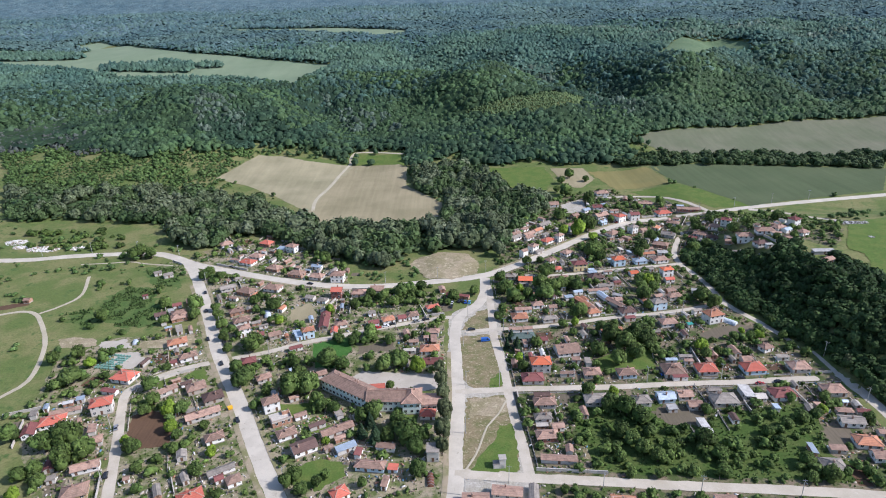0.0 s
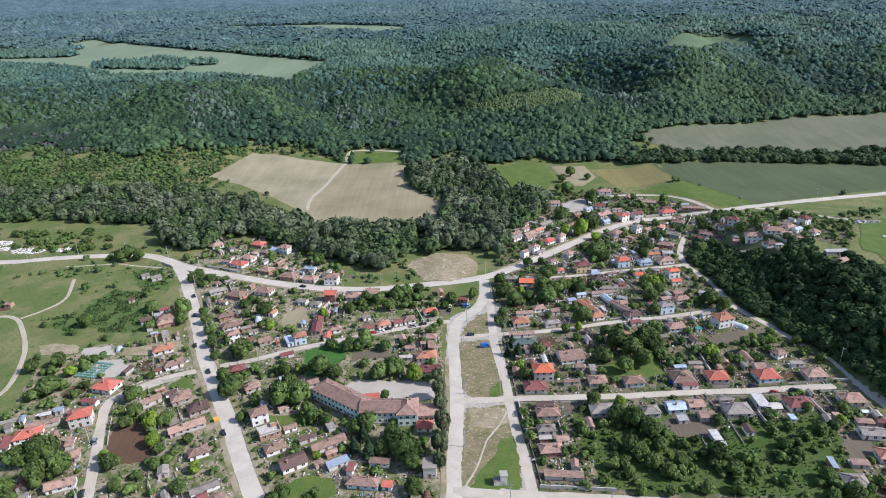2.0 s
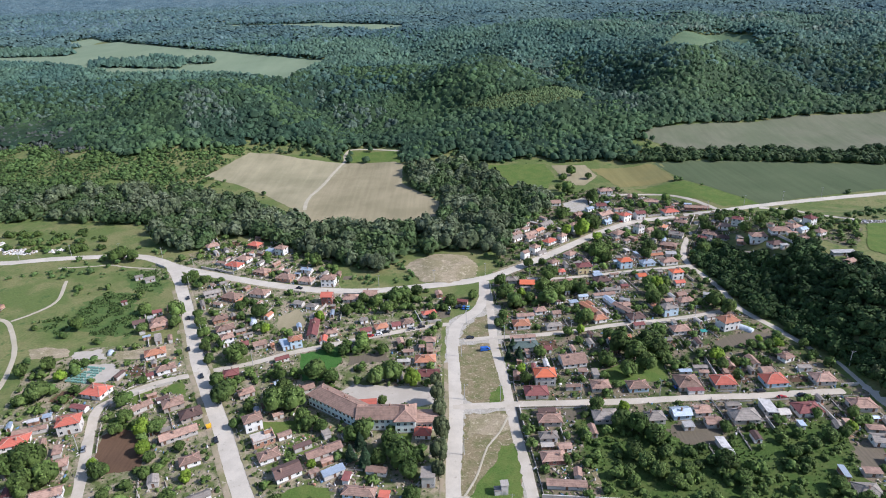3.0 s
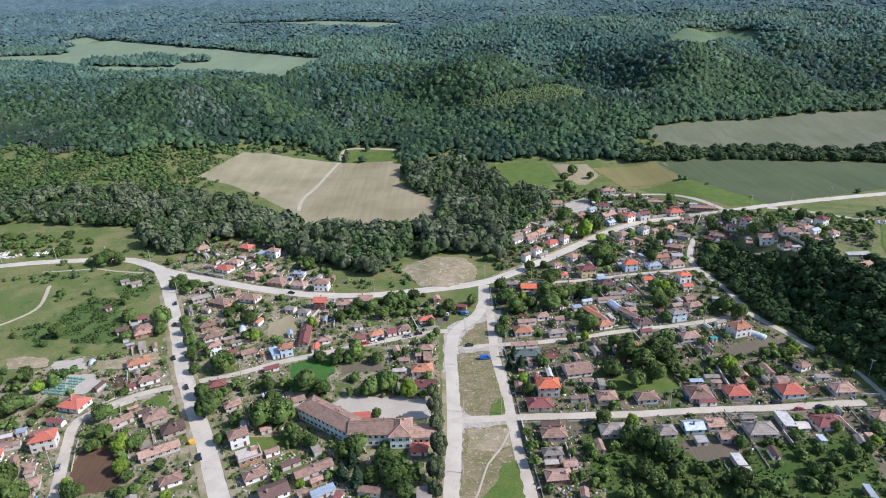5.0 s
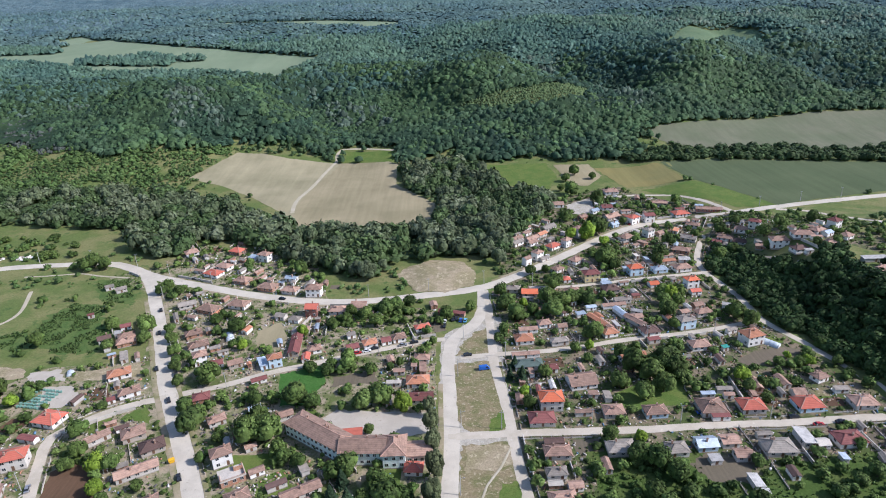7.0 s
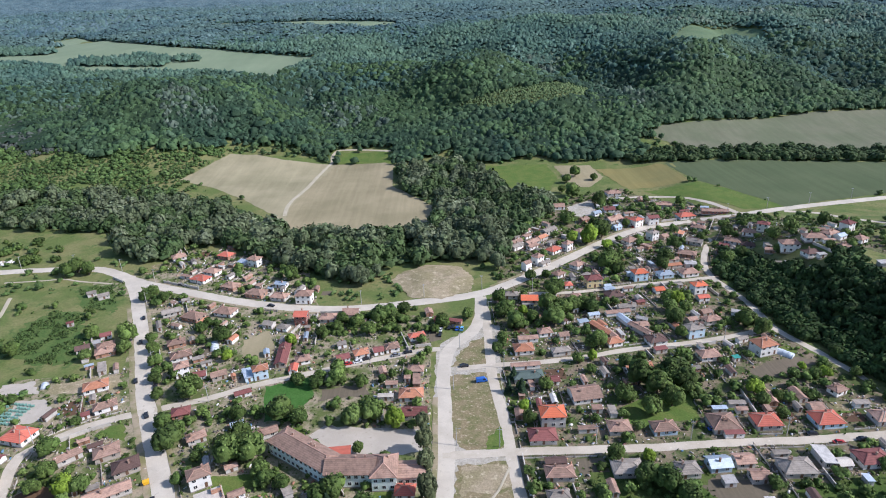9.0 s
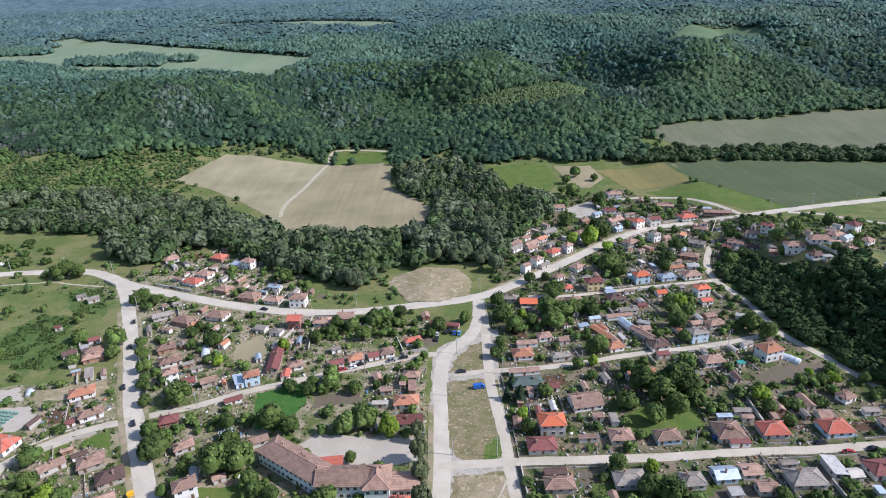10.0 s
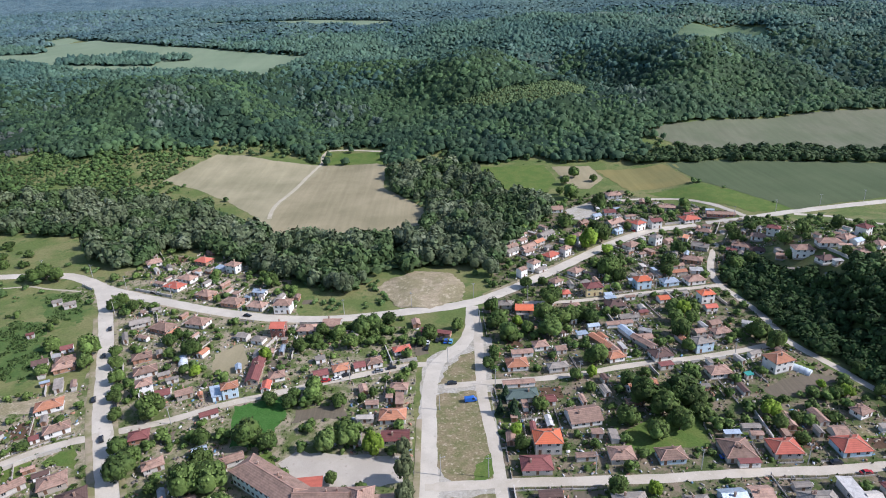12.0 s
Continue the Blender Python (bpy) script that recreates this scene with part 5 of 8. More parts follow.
# ---- woods ----
def crown_shape(seed, detail=1, squash=0.8, rough=0.3, cut=-0.45):
    """A lumpy low crown: points and triangles about 1 across its half, its foot at z = 0."""
    bm = bmesh.new()
    bmesh.ops.create_icosphere(bm, subdivisions=detail, radius=1.0)
    r = random.Random(seed)
    off = Vector((r.uniform(0, 50), r.uniform(0, 50), r.uniform(0, 50)))
    bmesh.ops.delete(bm, geom=[v for v in bm.verts if v.co.z < cut], context="VERTS")
    for v in bm.verts:
        k = 1 + rough * noise.noise(v.co * 1.7 + off) + rough * 0.9 * noise.noise(v.co * 3.9 + off) + r.uniform(-0.06, 0.06)
        v.co = Vector((v.co.x * k, v.co.y * k, (v.co.z * squash + 0.35) * k))
    bmesh.ops.triangulate(bm, faces=bm.faces)
    bm.verts.ensure_lookup_table()
    bm.verts.index_update()
    vs = np.array([v.co[:] for v in bm.verts])
    fs = np.array([[v.index for v in f.verts] for f in bm.faces])
    bm.free()
    return vs, fs


def leafy_shape(seed, lumps=5, leaves=60, leaf=0.2, spread=0.62, tall=1.0, detail=2):
    """A fuller crown: several lumps with loose leaf clumps standing off them."""
    r = random.Random(seed)
    vs, fs, n = [], [], 0
    centres = []
    for k in range(lumps):
        a = 2.4 * k + r.uniform(-0.4, 0.4) if lumps > 6 else 2 * math.pi * k / max(1, lumps - 1) + r.uniform(-0.4, 0.4)
        out = spread * (1 if lumps < 7 else r.uniform(0.45, 1.0))
        c = Vector((0, 0, 0.75 * tall)) if k == 0 else Vector((out * math.cos(a), out * math.sin(a), (r.uniform(0.3, 0.75) + (spread - out) * 0.5) * tall))
        s = (r.uniform(0.5, 0.66) if k else 0.72) * min(1.0, (6.0 / lumps) ** 0.5 + 0.06)
        centres.append((c, s))
        v, f = crown_shape(seed * 31 + k, detail, 0.9, 0.46, -0.7)
        vs.append(v * s * np.array([1, 1, tall]) + np.array([c.x, c.y, c.z - 0.1]))
        fs.append(f + n)
        n += len(v)
    for k in range(leaves):
        c, s = centres[r.randrange(lumps)]
        d = Vector((r.gauss(0, 1), r.gauss(0, 1), r.gauss(0.35, 0.9))).normalized()
        p = c + Vector((d.x, d.y, d.z * tall)) * s * r.uniform(0.92, 1.2) + Vector((0, 0, 0.2))
        t = d.orthogonal().normalized()
        t.rotate(Matrix.Rotation(r.uniform(0, 6.28), 3, d))
        u = d.cross(t)
        t = t + d * r.uniform(-0.5, 0.5)
        q = leaf * r.uniform(0.6, 1.3)
        vs.append(np.array([(p - t * q - u * q * 0.6)[:], (p + t * q - u * q * 0.7)[:], (p + t * q * 0.8 + u * q * 0.7)[:], (p - t * q * 0.7 + u * q * 0.6)[:]]))
        fs.append(np.array([[0, 1, 2], [0, 2, 3]]) + n)
        n += 4
    return np.concatenate(vs), np.concatenate(fs)


def big_mesh(name, verts, tris, material, smooth=True):
    me = bpy.data.meshes.new(name)
    me.vertices.add(len(verts))
    me.vertices.foreach_set("co", verts.astype(np.float32).ravel())
    me.loops.add(tris.size)
    me.loops.foreach_set("vertex_index", tris.astype(np.int32).ravel())
    me.polygons.add(len(tris))
    me.polygons.foreach_set("loop_start", np.arange(0, tris.size, 3, dtype=np.int32))
    if smooth:
        me.polygons.foreach_set("use_smooth", np.ones(len(tris), bool))
    me.materials.append(material)
    me.update(calc_edges=True)
    return new(name, me)


def wood(name, label, material, shapes, xy, radius, tall, seed, smooth=True, foot=0.4, category="woodland"):
    """A stand of trees as one mass. radius, tall: half width and height of each crown in metres."""
    g = np.random.default_rng(seed)
    n = len(xy)
    which = g.integers(0, len(shapes), n)
    vs, fs, at = [], [], 0
    z = heights(xy[:, 0], xy[:, 1]) 
    for k, (sv, sf) in enumerate(shapes):
        i = np.where(which == k)[0]
        if not len(i):
            continue
        a = g.uniform(0, 2 * np.pi, len(i))
        c, s = np.cos(a)[:, None], np.sin(a)[:, None]
        rad, up = radius[i][:, None], tall[i][:, None]
        X = (sv[None, :, 0] * c - sv[None, :, 1] * s) * rad + xy[i, 0][:, None]
        Y = (sv[None, :, 0] * s + sv[None, :, 1] * c) * rad + xy[i, 1][:, None]
        Z = (foot + (1 - foot) * sv[None, :, 2] / sv[:, 2].max()) * up + z[i][:, None]
        vs.append(np.stack([X, Y, Z], -1).reshape(-1, 3))
        fs.append((sf[None] + (np.arange(len(i)) * len(sv))[:, None, None]).reshape(-1, 3) + at)
        at += len(i) * len(sv)
    ob = big_mesh(name, np.concatenate(vs), np.concatenate(fs), material, smooth)
    return tagged(ob, label, category, kind="stuff")


def scatter(x0, x1, y0, y1, step, seed, jitter=0.42):
    g = np.random.default_rng(seed)
    gx, gy = np.meshgrid(np.arange(x0, x1, step), np.arange(y0, y1, step))
    gx = gx + (np.arange(gx.shape[0]) % 2)[:, None] * step * 0.5
    p = np.stack([gx.ravel(), gy.ravel()], -1)
    return p + g.uniform(-jitter, jitter, p.shape) * step


def field_noise(p, scale, seed=0.0):
    return np.array([noise.noise((a * scale, b * scale, seed)) for a, b in p])


def clear_of(p, margin=3.0, roads=True, patches=True, skip=3):
    ok = np.ones(len(p), bool)
    if not len(p):
        return ok
    if patches:
        lo, hi = p.min(0), p.max(0)
        for poly in OPEN[skip:]:
            q = np.array(poly)
            if (q.max(0) > lo).all() and (q.min(0) < hi).all():
                ok &= ~inside(poly, p[:, 0], p[:, 1])
    if roads:
        for w, line in ROAD_LINES:
            q = np.array(line)
            lo, hi = q.min(0) - 15, q.max(0) + 15
            near = np.where(ok & (p > lo).all(1) & (p < hi).all(1))[0]
            if len(near):
                d = np.hypot(p[near, 0][:, None] - q[None, :, 0], p[near, 1][:, None] - q[None, :, 1]).min(1)
                ok[near[d < w / 2 + margin]] = False
    return ok


LOW = [crown_shape(k, 2, 0.75, 0.52, 0.05) for k in range(12)]
FARTHER = [crown_shape(40 + k, 2, 0.7, 0.46, 0.2) for k in range(10)]
FARTHEST = [crown_shape(240 + k, 1, 0.7, 0.5, -0.1) for k in range(10)]
FULL = [leafy_shape(70 + k, 5, 150, 0.21, 0.62, 1.0, 1) for k in range(6)]
SHRUB = [leafy_shape(110 + k, 3, 14, 0.28, 0.5, 1.0, 1) for k in range(6)]
MIDDLE = [leafy_shape(150 + k, 4, 60, 0.22, 0.55, 1.1, 1) for k in range(8)]
PLAIN = [crown_shape(130 + k, 1, 0.75, 0.4, -0.3) for k in range(8)]
TALL = [leafy_shape(90 + k, 5, 150, 0.21, 0.55, 1.25, 1) for k in range(6)]



def off_houses(p, room=2.0):
    """Which points keep clear of every house by some room."""
    ok = np.ones(len(p), bool)
    if len(p) < 17:
        at = np.array(HOUSE_AT)
        x, y, w, d, t = at.T
        c, s = np.cos(np.radians(t)), np.sin(np.radians(t))
        dx, dy = p[:, 0][:, None] - x, p[:, 1][:, None] - y
        return ~((np.abs(dx * c + dy * s) < w / 2 + room) & (np.abs(dy * c - dx * s) < d / 2 + room)).any(1)
    order = np.argsort(p[:, 0])
    xs = p[order, 0]
    for x, y, w, d, t in HOUSE_AT:
        r = math.hypot(w / 2 + room, d / 2 + room)
        i = order[np.searchsorted(xs, x - r):np.searchsorted(xs, x + r)]
        if len(i):
            c, s = math.cos(radians(t)), math.sin(radians(t))
            dx, dy = p[i, 0] - x, p[i, 1] - y
            ok[i] &= ~((np.abs(dx * c + dy * s) < w / 2 + room) & (np.abs(dy * c - dx * s) < d / 2 + room))
    return ok


def within(outline, step, seed):
    xs, ys = [q[0] for q in outline], [q[1] for q in outline]
    p = scatter(min(xs), max(xs), min(ys), max(ys), step, seed)
    return p[inside(outline, p[:, 0], p[:, 1])]


def in_view(p):
    return np.abs(p[:, 0]) < p[:, 1] * 0.80 + 40


# the wooded hills
SILVER_AT = [(-284, 792, 26, 34), (-310, 822, 20, 22), (-100, 828, 34, 24), (-128, 850, 18, 20), (-557, 870, 34, 16), (-470, 905, 22, 12), (-165, 905, 14, 14), (241, 786, 16, 28),
             (225, 850, 16, 30), (100, 1000, 34, 24), (170, 1000, 26, 24), (-250, 775, 12, 14), (-60, 800, 10, 12), (420, 1120, 60, 30), (560, 1180, 60, 40), (300, 1190, 60, 30), (700, 1120, 60, 30)]
# Lighter groves; their green also stands for sunlight on slopes facing the sun.
FRESH_AT = [(-490, 868, 50, 22), (-225, 868, 40, 26), (-185, 842, 30, 34), (-120, 790, 24, 30), (-40, 960, 46, 30), (305, 852, 62, 24), (362, 838, 40, 18), (450, 800, 46, 22), (-340, 735, 60, 12),
            (-160, 735, 50, 12), (60, 735, 70, 16), (240, 730, 50, 18), (120, 715, 60, 14), (420, 770, 60, 14), (-390, 830, 36, 18), (30, 860, 40, 20), (160, 930, 40, 26), (400, 900, 60, 26)]
GREY_AT = [(-519, 800, 40, 34), (-470, 745, 44, 30), (-425, 705, 30, 18), (-560, 760, 60, 50)]


def zone(p, places, seed):
    """Which trees belong to the groves named, with ragged edges."""
    wob = 1.0 + 1.1 * field_noise(p, 0.05, seed) + 0.7 * field_noise(p, 0.15, seed + 3)
    hit = np.zeros(len(p), bool)
    for x, y, a, b in places:
        hit |= ((p[:, 0] - x) / a) ** 2 + ((p[:, 1] - y) / b) ** 2 < wob
    return hit


def hill_crown(seed, leaves=9):
    """A broad lumpy crown with a few boughs standing off it."""
    v, f = crown_shape(seed, 2, 0.85, 0.55, -0.2)
    r = random.Random(seed)
    vs, fs, n = [v], [f], len(v)
    for k in range(leaves):
        d = Vector((r.gauss(0, 1), r.gauss(0, 1), r.gauss(0.5, 0.6))).normalized()
        c = Vector((d.x, d.y, d.z * 0.85 + 0.35)) * r.uniform(0.85, 1.1)
        t = d.orthogonal().normalized() * r.uniform(0.22, 0.4)
        u = d.cross(t)
        vs.append(np.array([(c - t - u)[:], (c + t - u * 0.7)[:], (c + u + d * 0.15)[:]]))
        fs.append(np.array([[0, 1, 2]]) + n)
        n += 3
    return np.concatenate(vs), np.concatenate(fs)


HILL = [hill_crown(400 + k) for k in range(14)]
p = scatter(-760, 820, 655, 1030, 5.9, 21, 0.48)
foot_line = 684 + 14 * np.sin(p[:, 0] / 47) + 6 * np.sin(p[:, 0] / 13) + np.clip(-(p[:, 0] + 150), 0, 300) * 0.12 + np.where(p[:, 0] < -60, 46 * np.exp(-((p[:, 0] + 170) / 70) ** 2), 0) - np.where((p[:, 0] > 25) & (p[:, 0] < 235), 32, 0)
young = inside(YOUNG, p[:, 0] + 7 * np.sin(p[:, 1] / 6), p[:, 1] + 5 * np.sin(p[:, 0] / 9))
p = p[in_view(p) & clear_of(p, 3.0) & (p[:, 1] > foot_line) & ~young & ~((p[:, 0] > 215) & (p[:, 1] < 690))]
g = np.random.default_rng(5)
size = (2.1 + 3.6 * g.random(len(p)) ** 1.4) * (1 + 0.45 * field_noise(p, 0.02))
tall = 4.2 + size * g.uniform(0.6, 1.15, len(p)) + 3.2 * np.clip(field_noise(p, 0.04, 21.0), -0.6, 0.8)
silver, grey = zone(p, SILVER_AT, 31.0) & (g.random(len(p)) < 0.62), zone(p, GREY_AT, 41.0)
fresh = (zone(p, FRESH_AT, 51.0) | (field_noise(p, 0.012, 61.0) > 0.34)) & (g.random(len(p)) < 0.8) & ~silver & ~grey
silver &= ~grey
rest = ~(silver | fresh | grey)
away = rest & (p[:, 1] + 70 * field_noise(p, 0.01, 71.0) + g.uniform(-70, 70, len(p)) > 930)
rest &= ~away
wood("upland_wood", "green wood towards the hilltops, haze painted into its leaf colour", LEAF_MID, HILL, p[away], size[away], tall[away], 15, foot=0.1)
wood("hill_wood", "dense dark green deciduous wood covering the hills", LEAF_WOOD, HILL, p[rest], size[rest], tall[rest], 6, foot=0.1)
wood("beech_grove", "groves on the sunny spurs, painted a fresher, lighter green", LEAF_FRESH, HILL, p[fresh], size[fresh], tall[fresh], 16, foot=0.1)
wood("poplar_grove", "silvery pale poplars in the valleys of the wood", LEAF_SILVER, HILL, p[silver], size[silver] * 0.9, tall[silver] + 1.5, 17, foot=0.1)
wood("grey_thicket", "thin grey-brown young wood on the western slope", LEAF_GREY, HILL, p[grey], size[grey] * 0.6, tall[grey] * 0.7, 18, foot=0.0)
p = within(YOUNG, 3.0, 22)
g = np.random.default_rng(6)
wood("young_wood", "light green young plantation on the hillside", LEAF_YOUNG, LOW, p, g.uniform(1.5, 2.6, len(p)), g.uniform(3.6, 5.6, len(p)), 7, foot=0.0)
p = scatter(-1400, 1450, 1010, 1720, 7.4, 23)
p = p[in_view(p) & clear_of(p, 3.0)]
g = np.random.default_rng(8)
size = g.uniform(3.6, 5.6, len(p))
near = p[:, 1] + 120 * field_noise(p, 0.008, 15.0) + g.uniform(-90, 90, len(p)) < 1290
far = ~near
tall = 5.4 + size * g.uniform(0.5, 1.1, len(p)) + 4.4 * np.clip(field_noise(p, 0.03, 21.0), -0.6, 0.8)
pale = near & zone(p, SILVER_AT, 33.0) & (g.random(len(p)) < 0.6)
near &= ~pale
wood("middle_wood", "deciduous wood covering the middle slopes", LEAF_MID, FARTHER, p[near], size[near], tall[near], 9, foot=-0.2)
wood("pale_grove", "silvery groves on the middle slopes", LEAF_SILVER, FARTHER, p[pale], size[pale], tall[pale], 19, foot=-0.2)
wood("upper_wood", "deciduous wood covering the upper hills, paler and bluer with painted haze", LEAF_UPPER, FARTHEST, p[far], size[far], tall[far], 10, foot=-0.35)


def far_canopy():
    """The woods of the far plateau and ridge, as one rough canopy."""
    ys = np.concatenate([np.arange(1700, 2500, 13.0), np.arange(2500, 4400, 26.0)])
    us = np.linspace(-0.86, 0.86, 330)
    gx = us[None, :] * ys[:, None] + nrng.uniform(-3, 3, (len(ys), len(us)))
    gy = np.repeat(ys[:, None], len(us), 1) + nrng.uniform(-4, 4, gx.shape)
    gz = heights(gx, gy) + 3 + 11 * np.clip((gy - 2250) / 500, 0, 1) + nrng.uniform(-5, 5, gx.shape) + 4 * np.sin(gx / 130) * np.sin(gy / 170)
    n = len(us)
    i = (np.arange(len(ys) - 1)[:, None] * n + np.arange(n - 1)[None, :]).ravel()
    mid = np.stack([gx, gy], -1).reshape(-1, 2)[i] + 6
    i = i[clear_of(mid, 0, roads=False)]
    tris = np.concatenate([np.stack([i, i + 1, i + 1 + n], -1), np.stack([i, i + 1 + n, i + n], -1)])
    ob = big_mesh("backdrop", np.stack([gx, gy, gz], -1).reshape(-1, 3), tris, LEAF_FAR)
    tagged(ob, "woods of the far plateau and ridge, tinted bluish as painted haze", "distant woods", kind="structure")


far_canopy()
p = scatter(-2200, 2200, 1715, 2450, 18, 25)
p = p[in_view(p) & clear_of(p, 3.0)]
g = np.random.default_rng(26)
wood("plateau_wood", "woods of the far plateau, pale and bluish with painted haze", LEAF_UPPER, PLAIN, p, g.uniform(6, 10, len(p)), g.uniform(9, 15, len(p)), 27, foot=-0.3)


def understorey(name, label, material, x0, x1, y0, y1, step, up, far=False):
    """The closed lower leafage of a wood, a rough sheet between the crowns."""
    xs, ys = np.arange(x0, x1, step), np.arange(y0, y1, step)
    gx, gy = np.meshgrid(xs, ys)
    gx, gy = gx + nrng.uniform(-0.3, 0.3, gx.shape) * step, gy + nrng.uniform(-0.3, 0.3, gy.shape) * step
    gz = heights(gx, gy) + (2.6 if up < 4.5 else 3.6) * np.clip(field_noise(np.stack([gx.ravel(), gy.ravel()], -1), 0.04 if up < 4.5 else 0.03, 21.0), -0.6, 0.8).reshape(gx.shape) + up * (1 + nrng.uniform(-0.45, 0.45, gx.shape))
    n = len(xs)
    i = (np.arange(len(ys) - 1)[:, None] * n + np.arange(n - 1)[None, :]).ravel()
    mid = np.stack([gx.ravel()[i] + step / 2, gy.ravel()[i] + step / 2], -1)
    foot_line = 690 + 14 * np.sin(mid[:, 0] / 47) + 6 * np.sin(mid[:, 0] / 13) + np.clip(-(mid[:, 0] + 150), 0, 300) * 0.12 + np.where(mid[:, 0] < -60, 46 * np.exp(-((mid[:, 0] + 170) / 70) ** 2), 0) - np.where((mid[:, 0] > 25) & (mid[:, 0] < 235), 32, 0)
    keep = in_view(mid) & clear_of(mid, 5.0) & ~inside(YOUNG, mid[:, 0], mid[:, 1]) & (mid[:, 1] > foot_line + 4) & ~((mid[:, 0] > 215) & (mid[:, 1] < 696))
    for k in (1, n, n + 1):
        q = np.stack([gx.ravel()[i + k], gy.ravel()[i + k]], -1)
        keep &= clear_of(q, 3.0)
    i = i[keep]
    tris = np.concatenate([np.stack([i, i + 1, i + 1 + n], -1), np.stack([i, i + 1 + n, i + n], -1)])
    ob = big_mesh(name, np.stack([gx, gy, gz], -1).reshape(-1, 3), tris, material)
    tagged(ob, label, "woodland", kind="stuff")


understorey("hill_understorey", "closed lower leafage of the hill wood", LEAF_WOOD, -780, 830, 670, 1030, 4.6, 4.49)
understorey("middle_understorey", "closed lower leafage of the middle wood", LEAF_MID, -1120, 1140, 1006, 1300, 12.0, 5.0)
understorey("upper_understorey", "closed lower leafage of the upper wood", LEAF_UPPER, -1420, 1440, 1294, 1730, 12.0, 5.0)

# copses in the far cereal field
p = np.concatenate([within(COPSE_A, 7, 61), within(COPSE_B, 7, 62), within(COPSE_C, 7, 63)])
g = np.random.default_rng(63)
size = g.uniform(4.5, 7.0, len(p))
wood("field_copse", "dark copses standing in the far cereal field", LEAF_MID, FARTHER, p, size, size * g.uniform(1.2, 1.9, len(p)), 64, foot=-0.5)

# scrub that closes the wood's edge round the far fields
def edge_scrub(outlines, seed):
    g = np.random.default_rng(seed)
    pts = []
    for outline in outlines:
        mx, my = sum(q[0] for q in outline) / len(outline), sum(q[1] for q in outline) / len(outline)
        for (ax, ay), (bx, by) in zip(outline, outline[1:] + outline[:1]):
            for u in np.arange(0, 1, 4.5 / math.hypot(bx - ax, by - ay)):
                x, y = ax + (bx - ax) * u, ay + (by - ay) * u
                d = math.hypot(x - mx, y - my)
                off = g.uniform(-1.0, 7.0)
                pts.append((x + (x - mx) / d * off, y + (y - my) / d * off))
    p = np.array(pts)
    p = p[in_view(p)]
    size = g.uniform(2.2, 4.2, len(p))
    wood("edge_scrub", "scrub along the edges of the far fields", LEAF_MID, PLAIN, p, size, size * g.uniform(1.2, 2.2, len(p)), seed + 1, False, -0.35, "bushes")


edge_scrub([FAR_FIELD, FAR_GLADE, FAR_STRIP], 601)

# the belt of tall trees along the stream
p = within(RIVER_BELT, 6.9, 31)
p = p[clear_of(p, 4.0) & off_houses(p, 4) & (field_noise(p, 0.03, 4.0) > -0.34)]
g = np.random.default_rng(32)
oaks = field_noise(p, 0.035, 14.0) + g.uniform(-0.25, 0.25, len(p)) > 0.02
size = g.uniform(2.9, 6.0, len(p)) * (1 + 0.45 * field_noise(p, 0.022, 2.0))
tall = 2.0 + size * g.uniform(1.6, 2.5, len(p))
wood("stream_willows", "tall grey-green willows and poplars along the stream", LEAF_BANK, FULL + TALL, p[~oaks], size[~oaks], tall[~oaks], 33, False, foot=0.08)
wood("stream_oaks", "dark green oaks and alders along the stream", LEAF_ALDER, FULL, p[oaks], size[oaks], tall[oaks] * 0.9, 37, False, foot=0.04)
p = within(RIVER_BELT, 6.0, 34)
p = p[clear_of(p, 3.0) & off_houses(p, 4)]
g = np.random.default_rng(35)
wood("stream_undergrowth", "dense undergrowth below the stream's trees", LEAF_ALDER, LOW, p, g.uniform(2.2, 4.2, len(p)), g.uniform(2.5, 6.0, len(p)), 36, foot=0.0)

# scrub on the western slope's foot
p = within(SCRUB, 4.4, 41)
p = p[clear_of(p, 2.0) & (field_noise(p, 0.035, 7.0) > -0.4)]
g = np.random.default_rng(42)
size = g.uniform(1.0, 3.0, len(p)) * (1.1 + 0.9 * field_noise(p, 0.03, 12.0))
wood("hillfoot_scrub", "light green scrub at the hill's foot", LEAF_SHRUB, SHRUB, p, size, size * g.uniform(1.0, 1.7, len(p)), 43, foot=0.0)

# the wood on the eastern bank, its shade painted into dark leaves
p = within(HILL_BANK, 4.7, 51)
p = p[clear_of(p, 1.4, patches=False) & off_houses(p, 4)]
g = np.random.default_rng(52)
size = g.uniform(2.1, 4.3, len(p)) * (1 + 0.3 * field_noise(p, 0.04, 17.0))
wood("bank_wood", "dark wood on the steep bank, its shade put into the leaf colour", LEAF_DARK, FULL, p, size, size * g.uniform(1.5, 2.2, len(p)), 53, False, foot=0.08)

